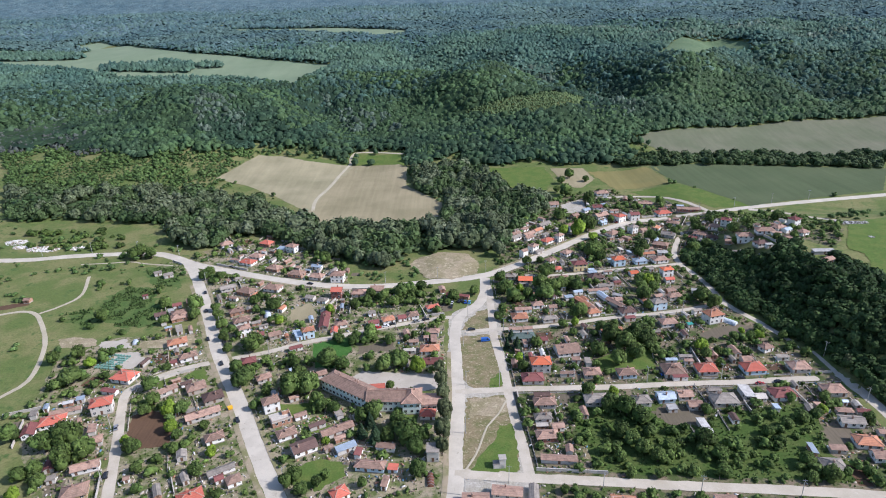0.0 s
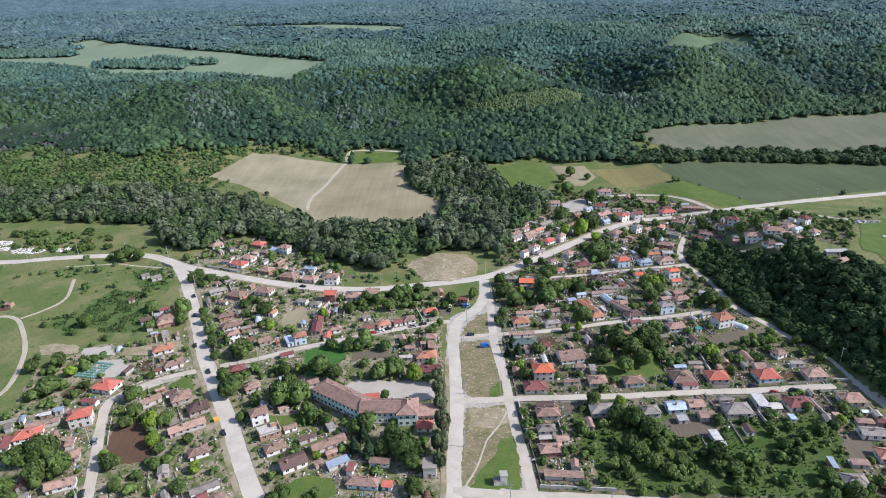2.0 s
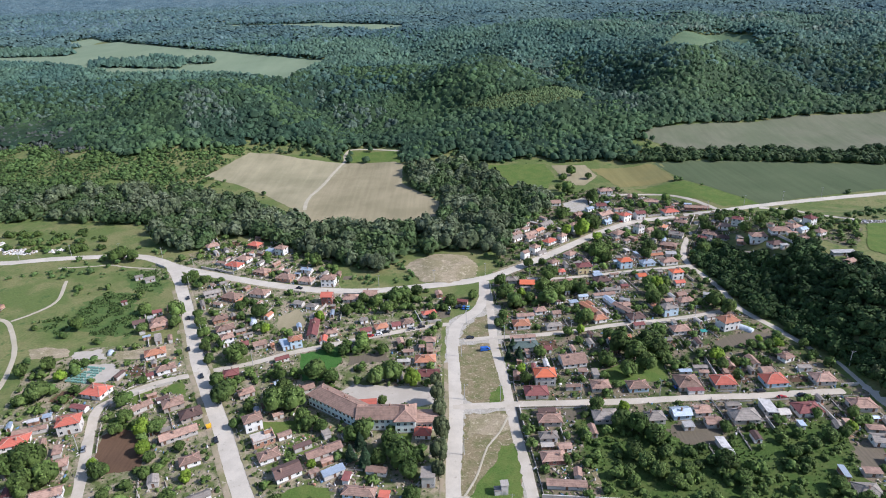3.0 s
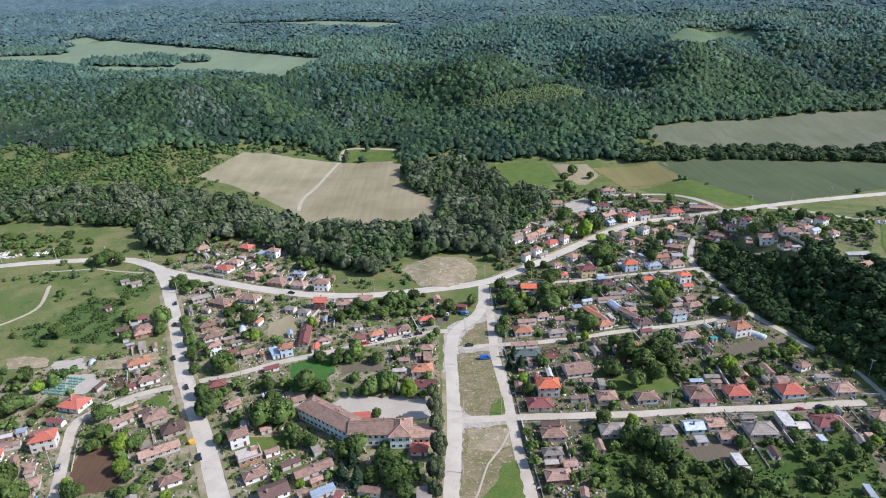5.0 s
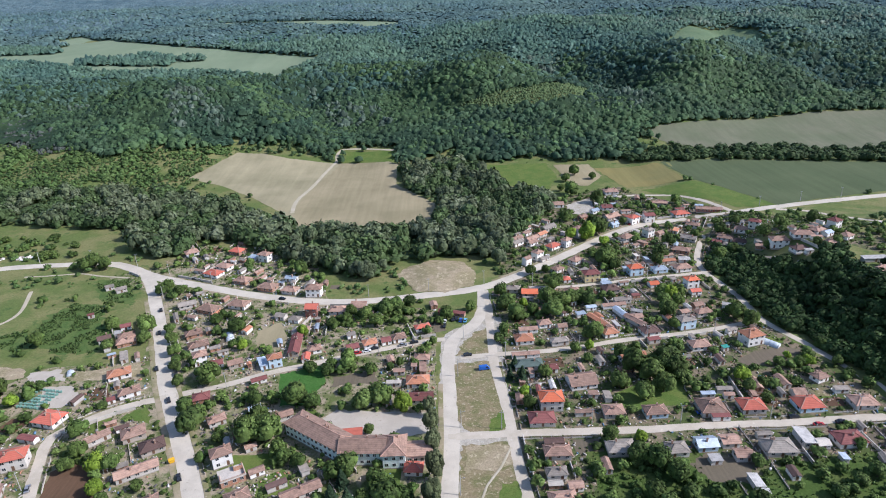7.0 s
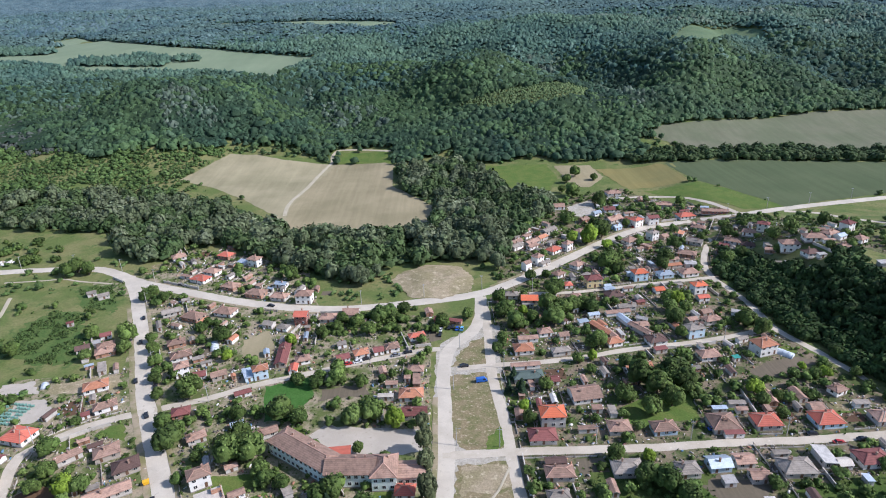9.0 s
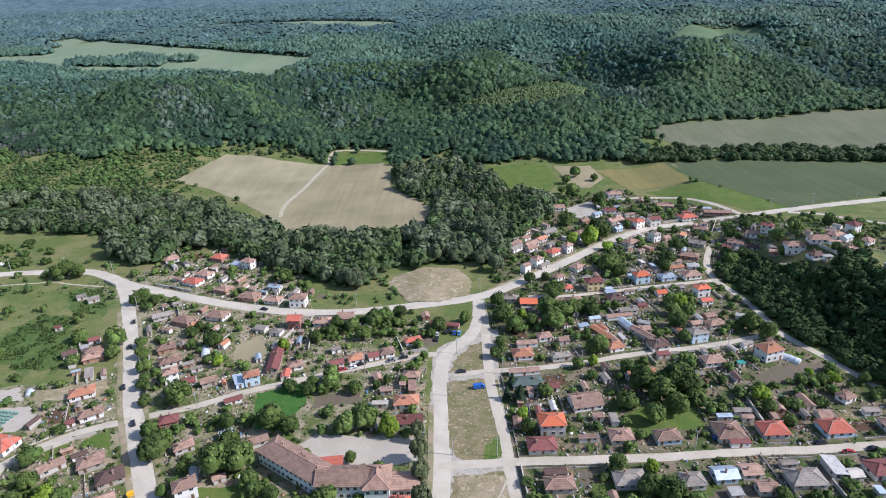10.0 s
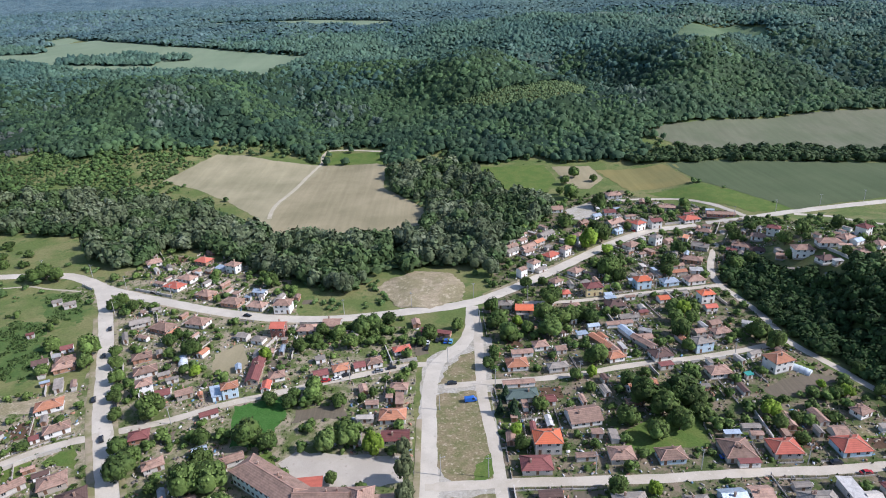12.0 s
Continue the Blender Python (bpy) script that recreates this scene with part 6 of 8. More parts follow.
# hedges, thickets and bushes
for name, outline, step, lo, hi, leaf, shapes, gap, label in (
    ("field_hedge", EAST_HEDGE, 8.0, 3.0, 6.5, LEAF_ALDER, FULL, -0.45, "dark hedgerow of trees between fields"),
    ("orchard_thicket", BOTTOM_THICKET, 4.6, 0.6, 2.5, LEAF_GARDEN, MIDDLE, 0.06, "overgrown orchard bushes"),
    ("wayside_thicket", MID_BUSHES, 4.6, 1.2, 2.6, LEAF_GARDEN, FULL, -0.2, "green thicket between gardens"),
    ("lane_thicket", LANE_SIDE, 2.8, 0.9, 2.6, LEAF_DARK, FULL, -0.5, "dark bushes along the foot of the bank"),
    ("roadside_bushes", ROAD_BUSHES, 4.6, 1.0, 2.2, LEAF_SHRUB, SHRUB, 0.0, "low green bushes beside the main road"),
    ("western_bushes", LEFT_BUSHES, 6.5, 1.4, 3.4, LEAF_GARDEN, FULL, 0.0, "bushes beside the western houses"),
    ("meadow_bushes", WEST_MEADOW, 6.0, 1.0, 2.8, LEAF_GARDEN, SHRUB, 0.22, "scattered bushes in the western meadow"),
    ("wood_edge_bushes", FIELD_EDGE, 6.5, 1.6, 4.0, LEAF_ALDER, SHRUB, 0.02, "bushes along the wood's edge"),
):
    p = within(outline, step, len(name) * 7)
    p = p[clear_of(p, 2.0) & off_houses(p, 2.5) & (field_noise(p, 0.07, 9.0) > gap)]
    for glade in GLADES:
        p = p[~inside(glade, p[:, 0], p[:, 1])]
    g = np.random.default_rng(len(name))
    size = g.uniform(lo, hi, len(p))
    wood(name, label, leaf, shapes, p, size, size * g.uniform(1.1, 1.8, len(p)), len(name) + 3, foot=0.0, category="bushes")

# loose bushes over the open grass
p = scatter(-460, 420, 390, 690, 10.0, 71, 0.5)
ok = clear_of(p, 2.5) & off_houses(p, 3) & (field_noise(p, 0.02, 3.0) + 0.4 * field_noise(p, 0.1, 3.5) > 0.16)
for poly in (RIVER_BELT, SCRUB, HILL_BANK):
    ok &= ~inside(poly, p[:, 0], p[:, 1])
p = p[ok]
g = np.random.default_rng(72)
size = g.uniform(0.9, 3.2, len(p))
wood("pasture_bushes", "loose green bushes over the rough pasture", LEAF_SHRUB, SHRUB, p, size, size * g.uniform(1.0, 1.7, len(p)), 73, foot=0.0, category="bushes")
p = scatter(-330, -175, 180, 450, 6.5, 74, 0.5)
p = p[clear_of(p, 2.0) & off_houses(p, 3) & (field_noise(p, 0.045, 6.0) > 0.32)]
g = np.random.default_rng(75)
size = g.uniform(0.7, 2.6, len(p))
wood("slope_bushes", "low bushes on the grassy western slope", LEAF_SHRUB, SHRUB, p, size, size * g.uniform(0.9, 1.4, len(p)), 76, foot=0.0, category="bushes")


# ---- trees as single things ----
def tree_kind(name, leaf, seeds, tall, trunk, lumps=10, leaves=560, size=0.095, spread=0.68):
    out = []
    for s in seeds:
        v, f = leafy_shape(s, lumps, leaves, size, spread, tall)
        v[:, 2] += trunk
        crown = big_mesh("crown", v, f, leaf, False).data
        bpy.data.objects.remove(bpy.data.objects["crown"])
        bm = bmesh.new()
        r = random.Random(s)
        rings = []
        for k in range(5):
            z = (trunk + 0.9 * tall) * k / 4
            q = 0.085 * (1 - 0.75 * k / 4)
            ox, oy = r.uniform(-0.03, 0.03) * k, r.uniform(-0.03, 0.03) * k
            rings.append([bm.verts.new((ox + q * math.cos(a * math.pi / 3), oy + q * math.sin(a * math.pi / 3), z - 0.03)) for a in range(6)])
        for a, b in zip(rings, rings[1:]):
            for k in range(6):
                bm.faces.new((a[k], a[(k + 1) % 6], b[(k + 1) % 6], b[k]))
        for k in range(4):
            a = k * math.pi / 2 + r.uniform(-0.5, 0.5)
            beam(bm, (0, 0, trunk * 0.8 + 0.08 * k), (0.5 * math.cos(a), 0.5 * math.sin(a), trunk + 0.4 * tall), 0.025, 0.025)
        out.append((crown, to_mesh("trunk", bm, BARK)))
    return out


def conifer_kind(seeds):
    out = []
    for s in seeds:
        r = random.Random(s)
        vs, fs = [], []
        n = 0
        for k in range(150):
            u = (k + 0.5) / 150
            z = 0.35 + 3.4 * u
            rad = (1 - u) ** 0.8 * r.uniform(0.75, 1.1) + 0.05
            a = r.uniform(0, 6.283)
            d = Vector((math.cos(a), math.sin(a), -0.25))
            t = Vector((-math.sin(a), math.cos(a), 0)) * (0.16 + 0.2 * (1 - u))
            root = Vector((0, 0, z + 0.15))
            tip = root + d * rad
            mid = root + d * rad * 0.55 + Vector((0, 0, 0.06))
            vs += [root, mid + t, tip, mid - t, mid + Vector((0, 0, -0.16))]
            fs += [(n, n + 1, n + 2), (n, n + 2, n + 3), (n, n + 4, n + 2)]
            n += 5
        crown = big_mesh("crown", np.array([v[:] for v in vs]), np.array(fs), LEAF_SPRUCE, False).data
        bpy.data.objects.remove(bpy.data.objects["crown"])
        bm = bmesh.new()
        beam(bm, (0, 0, -0.05), (0, 0, 3.3), 0.07, 0.07)
        out.append((crown, to_mesh("trunk", bm, BARK)))
    return out


KINDS = {
    "broad": tree_kind("broad", LEAF_GARDEN, range(201, 209), 1.15, 0.1),
    "bright": tree_kind("bright", LEAF_BRIGHT, range(221, 224), 1.2, 0.12),
    "willow": tree_kind("willow", LEAF_BANK, range(231, 235), 1.3, 0.15, 10, 560),
    "pine": tree_kind("pine", LEAF_PINE, range(251, 255), 1.9, 0.45, 15, 640, 0.12, 0.78),
    "spruce": conifer_kind(range(241, 245)),
}
TREE_WORDS = {"broad": "dark green broadleaved garden tree with a rounded crown", "bright": "bright yellow-green leafy tree in a garden",
              "willow": "grey-green willow with a full drooping crown", "pine": "olive green pine with an irregular open crown", "spruce": "dark green conical spruce"}
TREES_AT = []


def plant(kind, x, y, s):
    TREES_AT.append((x, y))
    r = random.Random(int(x * 31 + y * 17))
    crown, trunk = r.choice(KINDS[kind])
    ob = new({"pine": "pine_tree", "spruce": "spruce"}.get(kind, "tree"))
    k = s * 0.92
    up = k * (r.uniform(0.62, 0.8) if kind == "spruce" else r.uniform(1.0, 1.25))
    ob.matrix_basis = pose(x, y, h(x, y), 0, 0, r.uniform(0, 360)) @ Matrix.Diagonal((k, k, up, 1))
    tagged(ob, TREE_WORDS[kind] if s > 2.2 or kind in ("pine", "spruce") else "small green garden tree", "tree", "village trees")
    part("trunk", trunk, None, ob)
    part("crown", crown, None, ob)
    return ob



# ---- single trees of gardens and streets ----
for x, y, s in ((-174.3, 214.1, 4.9), (-166.3, 217.3, 6.2), (-154.1, 208.1, 5.4), (-160.9, 203.2, 4.9), (-174.8, 195.7, 3.4), (-164.6, 191.9, 3.1), (-169.6, 198.4, 3.5), (-194.3, 220.6, 4.4), (-211.0, 283.7, 3.8), (-199.9, 288.6, 3.8), (-191.1, 264.2, 5.7), (-196.9, 259.4, 3.5), (-147.7, 256.7, 4.2), (-141.2, 244.8, 3.5), (-141.4, 236.2, 3.2), (-123.8, 236.2, 3.7), (-119.6, 218.9, 2.5), (-117.7, 209.7, 2.4), (-136.2, 210.7, 3.6), (-134.5, 212.4, 2.4), (-128.2, 198.4, 2.5), (-123.0, 187.1, 2.4), (-103.0, 195.6, 3.4), (-109.8, 224.9, 2.5), (-90.0, 182.7, 2.2)):
    plant("broad", x, y, s)
for x, y, s in ((-101.9, 257.2, 5.6), (-100.6, 263.8, 4.0), (-108.9, 270.0, 3.6), (-105.4, 291.8, 5.9), (-88.1, 248.6, 2.7), (-75.7, 248.0, 6.3), (-67.8, 249.7, 6.6), (-73.4, 257.3, 5.1), (-62.0, 240.5, 3.5), (-79.6, 272.9, 3.5), (-138.0, 329.0, 3.4), (-132.4, 316.8, 3.3), (-143.0, 339.5, 3.1), (-126.0, 303.0, 3.2), (-119.9, 290.6, 2.8), (-61.8, 271.8, 5.9), (-54.0, 268.6, 4.4), (-42.8, 303.1, 3.8), (-59.5, 296.6, 3.1), (-32.1, 267.5, 4.3), (-25.0, 269.7, 5.2), (-42.2, 296.6, 4.1), (-30.9, 292.9, 3.1), (-51.3, 294.0, 3.4), (-209.2, 331.2, 4.5), (-168.6, 324.7, 3.4)):
    plant("broad", x, y, s)
for x, y, s in ((-34.2, 228.1, 4.6), (-26.6, 212.4, 3.6), (-18.1, 211.9, 5.6), (-22.2, 219.5, 4.5), (-14.3, 204.4, 4.2), (-12.8, 191.3, 3.8), (-52.9, 233.5, 3.1), (-58.5, 235.7, 3.4), (-39.1, 226.5, 3.8), (-61.9, 190.3, 3.4), (-64.7, 187.6, 3.1), (-58.1, 182.7, 3.3), (-49.8, 191.4, 2.2), (38.3, 263.2, 2.9), (48.8, 284.8, 3.3), (88.6, 285.3, 5.9), (94.3, 278.8, 5.8), (79.6, 274.0, 4.5), (105.3, 290.1, 6.0), (107.9, 283.7, 5.1), (87.6, 265.4, 4.4), (97.7, 270.2, 4.9), (87.0, 297.2, 3.9), (133.3, 268.0, 3.2), (137.0, 259.9, 2.8), (-12.1, 211.8, 3.6)):
    plant("broad", x, y, s)
for x, y, s in ((65.8, 240.0, 3.5), (73.5, 228.6, 4.2), (79.9, 224.3, 4.9), (84.2, 217.9, 4.3), (73.5, 210.8, 3.6), (76.7, 205.4, 3.6), (79.7, 200.0, 3.5), (83.7, 194.6, 3.4), (69.2, 195.6, 2.6), (90.5, 201.1, 3.0), (106.1, 202.2, 4.6), (108.9, 195.2, 3.6), (106.9, 185.5, 3.0), (115.3, 224.3, 2.5), (134.8, 208.0, 2.7), (137.7, 202.2, 2.3), (145.8, 212.9, 2.7), (153.7, 216.2, 3.2), (160.8, 217.8, 2.8), (141.4, 190.3, 3.1)):
    plant("broad", x, y, s)
for x, y, s in ((145.9, 181.0, 3.8), (138.4, 181.1, 2.5), (156.7, 230.7, 2.4), (171.5, 229.7, 2.7), (182.1, 214.6, 2.7), (85.4, 210.3, 3.1), (95.2, 186.4, 2.5), (81.7, 185.7, 2.2), (113.7, 214.6, 1.8), (-52.4, 187.0, 2.4), (-34.6, 186.0, 2.2), (-91.3, 237.7, 2.4), (70.7, 187.0, 2.1), (68.3, 200.5, 2.3), (153.0, 183.7, 2.1), (161.4, 183.2, 2.3), (46.6, 208.7, 1.9), (43.2, 179.5, 1.9)):
    plant("broad", x, y, s)
for x, y, s in ((37.1, 366.1, 4.3), (38.5, 351.0, 5.5), (42.7, 339.7, 5.3), (52.7, 344.4, 3.3), (62.9, 340.6, 6.2), (62.7, 354.7, 5.6), (69.0, 351.4, 5.0), (75.1, 353.5, 4.7), (81.3, 356.2, 4.2), (84.4, 351.8, 4.2), (68.9, 372.9, 5.3), (73.6, 382.2, 3.0), (79.6, 316.8, 4.5), (76.1, 317.9, 3.5), (107.2, 405.1, 6.5), (112.5, 412.7, 4.9), (112.1, 396.5, 4.1), (133.1, 348.4, 3.6), (122.7, 335.5, 4.7), (125.1, 349.0, 4.1), (156.9, 330.0, 4.7), (160.3, 322.6, 4.3), (154.6, 333.1, 3.4), (128.1, 360.8, 3.7), (121.8, 323.1, 3.3)):
    plant("broad", x, y, s)
for x, y, s in ((-166.7, 387.8, 3.7), (-164.0, 392.4, 3.7), (-155.2, 385.4, 3.4), (-155.0, 340.6, 5.3), (-152.3, 330.3, 3.9), (-177.4, 347.2, 4.1), (-137.5, 329.2, 3.1), (-130.6, 317.3, 3.0), (-127.3, 308.7, 2.6), (-105.5, 336.6, 4.7), (-120.6, 348.0, 3.3), (-118.5, 353.3, 2.8), (-104.0, 322.0, 2.5), (-86.1, 408.8, 4.9), (-118.1, 305.9, 2.8), (-106.1, 289.3, 3.3), (117.8, 458.0, 6.6), (140.2, 477.3, 3.1), (145.7, 413.1, 5.0), (158.6, 434.0, 4.5), (140.0, 401.7, 4.2), (5.3, 343.0, 4.0), (19.1, 350.0, 3.6), (1.3, 337.7, 2.7), (-10.9, 298.3, 2.3)):
    plant("broad", x, y, s)
for x, y, s in ((115.4, 301.0, 2.8), (107.4, 289.7, 4.1), (102.9, 286.4, 3.7), (99.8, 290.3, 3.4), (107.5, 278.9, 2.7), (141.0, 271.2, 2.7), (156.1, 286.2, 2.7), (164.6, 285.6, 2.7), (181.5, 284.5, 2.6), (182.9, 300.1, 2.8), (123.8, 288.5, 2.2), (66.9, 304.5, 2.8), (70.9, 296.3, 2.3), (-31.3, 295.8, 2.3), (-40.6, 296.4, 2.8), (-50.3, 299.1, 2.8), (-61.9, 299.7, 2.1), (-22.1, 295.2, 2.1), (-2.0, 317.3, 2.2), (-17.9, 298.9, 2.1), (31.0, 316.4, 3.0), (34.6, 325.1, 3.1), (-38.4, 346.5, 4.1), (-28.0, 351.3, 5.0), (-47.1, 349.8, 3.6)):
    plant("broad", x, y, s)
for x, y, s in ((-22.6, 353.5, 4.7), (-14.6, 358.8, 3.7), (-48.5, 342.2, 3.2), (-55.6, 337.4, 3.4), (-31.8, 337.9, 4.0), (197.1, 442.4, 4.3), (210.4, 449.0, 2.9), (210.0, 410.2, 4.2), (220.0, 412.5, 4.2), (244.4, 417.9, 4.3), (232.3, 373.7, 3.2), (205.4, 395.3, 3.4), (191.9, 409.6, 4.3), (180.3, 405.4, 4.5), (222.7, 376.6, 2.9), (181.1, 445.8, 3.2), (202.2, 461.4, 3.0), (117.6, 479.6, 3.9), (99.9, 487.7, 5.1), (117.7, 552.4, 6.7), (133.9, 528.1, 5.6), (194.6, 518.3, 4.2), (172.8, 516.0, 2.9), (58.9, 394.3, 3.8), (68.6, 397.3, 2.8)):
    plant("broad", x, y, s)
for x, y, s in ((-189.0, 279.4, 3.3), (-129.4, 235.6, 3.7), (-124.4, 223.2, 3.3), (-141.2, 216.2, 2.2), (-100.7, 207.0, 2.6), (-15.2, 264.8, 4.0), (37.4, 271.3, 2.6), (133.7, 276.2, 3.6), (-170.2, 184.9, 3.3), (-53.2, 211.9, 1.9), (77.7, 239.4, 2.4), (165.5, 221.6, 2.4)):
    plant("bright", x, y, s)
for x, y, s in ((48.5, 353.1, 2.8), (95.8, 450.5, 4.3), (106.5, 449.4, 6.5), (132.6, 357.5, 3.7), (168.7, 285.1, 2.9), (-98.0, 319.3, 3.0), (-69.9, 331.0, 3.1), (162.6, 291.6, 2.0), (73.9, 306.6, 2.4), (116.2, 438.6, 3.5)):
    plant("bright", x, y, s)
for x, y, s in ((-3.0, 249.2, 3.3), (-2.3, 237.2, 3.2), (-2.0, 224.4, 3.5), (-2.4, 211.3, 3.6), (-3.2, 202.2, 2.8), (195.4, 252.3, 2.2), (-3.7, 260.5, 2.8)):
    plant("pine", x, y, s)
for x, y, s in ((-37.8, 214.6, 3.4), (-31.4, 210.8, 4.1), (37.8, 281.5, 3.3), (-34.9, 222.2, 3.3)):
    plant("spruce", x, y, s)
for x, y, s in ((35.9, 292.8, 2.9), (32.7, 284.1, 2.4)):
    plant("spruce", x, y, s)
for x, y, s in ((-231.6, 434.5, 5.9), (-235.3, 430.0, 5.2), (-221.6, 430.0, 4.5)):
    plant("broad", x, y, s)
for x, y, s in ((-42.2, 397.2, 5.7), (-49.2, 401.6, 4.8), (38.3, 457.2, 8.5), (41.7, 433.0, 7.6), (34.1, 424.9, 6.1), (41.4, 411.9, 4.9), (-33.8, 407.5, 3.9), (-67.6, 414.6, 3.6)):
    plant("willow", x, y, s)
for x, y, s in ((121.3, 591.6, 4.2), (132.8, 609.4, 5.2), (146.8, 596.4, 3.6), (111.6, 563.7, 3.4)):
    plant("broad", x, y, s)


def scatter_garden_trees():
    """Smaller fruit trees that stand between the houses."""
    p = np.concatenate([within(OPEN[0], 7.4, 81), within(OPEN[1], 7.4, 82)])
    ok = clear_of(p, 2.2) & off_houses(p, 2.2) & (field_noise(p, 0.045, 5.0) > np.where(p[:, 0] > 40, -0.24, -0.1))
    p = p[ok]
    t = np.array(TREES_AT)
    d = np.hypot(p[:, 0][:, None] - t[None, :, 0], p[:, 1][:, None] - t[None, :, 1]).min(1)
    p = p[d > 3.6]
    g = np.random.default_rng(83)
    size = g.uniform(1.2, 2.8, len(p))
    wood("garden_trees", "many small green fruit trees between the gardens", LEAF_GARDEN, MIDDLE, p, size, size * g.uniform(1.5, 2.1, len(p)), 88, foot=0.15, category="trees")


def garden_shrubs():
    p = np.concatenate([within(OPEN[0], 4.0, 84), within(OPEN[1], 4.0, 85)])
    p = p[clear_of(p, 1.2) & off_houses(p, 1.0) & (field_noise(p, 0.06, 11.0) > 0.0)]
    g = np.random.default_rng(86)
    size = g.uniform(0.35, 1.4, len(p))
    wood("garden_shrubs", "green shrubs and vines between the gardens", LEAF_GARDEN, SHRUB, p, size, size * g.uniform(1.0, 1.6, len(p)), 87, foot=0.0, category="shrubs")


def yard_sheds():
    """Sheds and lean-tos in the yards behind the houses."""
    g = random.Random(89)
    for x, y, w, d, t in list(HOUSE_AT):
        if w * d < 45 or g.random() < 0.25:
            continue
        c, s = math.cos(radians(t)), math.sin(radians(t))
        for tries in range(4):
            sw, sd = g.uniform(2.6, 6.5), g.uniform(2.2, 3.6)
            u, v = g.uniform(-w / 2 - 6, w / 2 + 6), g.choice((1, 1, -1)) * (d / 2 + sd / 2 + g.uniform(1.5, 9.0))
            q = np.array([[x + u * c - v * s, y + u * s + v * c]])
            if off_houses(q, 2.6)[0] and clear_of(q, 3.4)[0]:
                house(float(q[0, 0]), float(q[0, 1]), sw, sd, 1, g.choice("PPGGGBMSWC"), g.choice("wgggbc"), g.choice("sg"), t + g.choice((0, 90)))
                break


yard_sheds()


def annexes(seed, wide, roofs):
    """Low tiled outbuildings, stables and barns behind the houses."""
    g = random.Random(seed)
    for x, y, w, d, t in list(HOUSE_AT):
        if w * d < 55 or y > 520 or x < -215:
            continue
        c, s = math.cos(radians(t)), math.sin(radians(t))
        for tries in range(6):
            sw, sd = g.uniform(2.6, 4.1) * wide, g.uniform(5.0, 9.5) * wide
            if g.random() < 0.4:
                sw, sd = sd, sw
            u, v = g.uniform(-w / 2 - 9, w / 2 + 9), g.choice((1, 1, 1, -1)) * (d / 2 + sd / 2 + g.uniform(0.6, 8.0))
            q = np.array([[x + (u + a) * c - (v + b) * s, y + (u + a) * s + (v + b) * c] for a in (-sw / 2, 0, sw / 2) for b in (-sd / 2, 0, sd / 2)])
            if off_houses(q, 0.8).all() and clear_of(q, 1.6).all():
                ob = house(float(q[4, 0]), float(q[4, 1]), sw, sd, 1, g.choice(roofs), g.choice("wwgggbbc"), g.choice("gggs"), t + g.uniform(-3, 3))
                break


annexes(189, 1.0, "PPBBBGGGMDO")
annexes(191, 0.75, "PPPBBGGGSWDC")
scatter_garden_trees()
garden_shrubs()


def along(line, step, offset):
    """Places every step metres beside a line, with the way that it runs."""
    out, gone = [], step * 0.6
    for a, b in zip(line, line[1:]):
        a, b = Vector(a), Vector(b)
        d = (b - a).length
        if d < 1e-6:
            continue
        t = (b - a) / d
        while gone < d:
            q = a + t * gone
            out.append((q.x - t.y * offset, q.y + t.x * offset, math.degrees(math.atan2(t.y, t.x))))
            gone += step
        gone -= d
    return out


def tuft_shape(seed):
    """A handful of leaning blades."""
    r = random.Random(seed)
    vs, fs = [], []
    for k in range(6):
        a, o = r.uniform(0, 6.283), r.uniform(0, 0.5)
        x, y = o * math.cos(a * 2.3), o * math.sin(a * 2.3)
        lean = r.uniform(0.1, 0.6)
        vs += [(x - 0.3 * math.sin(a), y + 0.3 * math.cos(a), 0), (x + 0.3 * math.sin(a), y - 0.3 * math.cos(a), 0), (x + lean * math.cos(a), y + lean * math.sin(a), r.uniform(0.6, 1.0))]
        fs.append((3 * k, 3 * k + 1, 3 * k + 2))
    return np.array(vs), np.array(fs)


def weeds():
    """Tall grass, nettles and vegetables in the yards and on the slope."""
    shapes = [tuft_shape(500 + k) for k in range(8)]
    p = np.concatenate([within(OPEN[0], 2.3, 501), within(OPEN[1], 2.3, 502)])
    p = p[clear_of(p, 0.6) & off_houses(p, 0.3) & (field_noise(p, 0.11, 44.0) + field_noise(p, 0.5, 45.0) > -0.05)]
    g = np.random.default_rng(503)
    size = g.uniform(0.35, 0.95, len(p))
    wood("yard_weeds", "tall weeds and grass tufts in the yards", LEAF_GARDEN, shapes, p, size, size * g.uniform(0.6, 1.3, len(p)), 504, False, 0.0, "weeds")
    p = np.concatenate([within(outline, 1.7, 505 + k) for k, outline in enumerate(LUSH_AT)])
    p = p[off_houses(p, 0.8) & (field_noise(p, 0.12, 46.0) > -0.12)]
    g = np.random.default_rng(506)
    size = g.uniform(0.7, 1.9, len(p))
    wood("slope_nettles", "tall nettles and grass tufts on the western slope", LEAF_SHRUB, shapes, p, size, size * g.uniform(0.5, 1.0, len(p)), 507, False, 0.0, "weeds")
    p = within(BOTTOM_THICKET, 2.2, 508)
    p = p[clear_of(p, 0.8, patches=False) & off_houses(p, 0.5) & (field_noise(p, 0.12, 48.0) > 0.0)]
    size = g.uniform(0.5, 1.3, len(p))
    wood("orchard_nettles", "tall grass tufts in the old orchard", LEAF_SHRUB, shapes, p, size, size * g.uniform(0.5, 1.0, len(p)), 509, False, 0.0, "weeds")


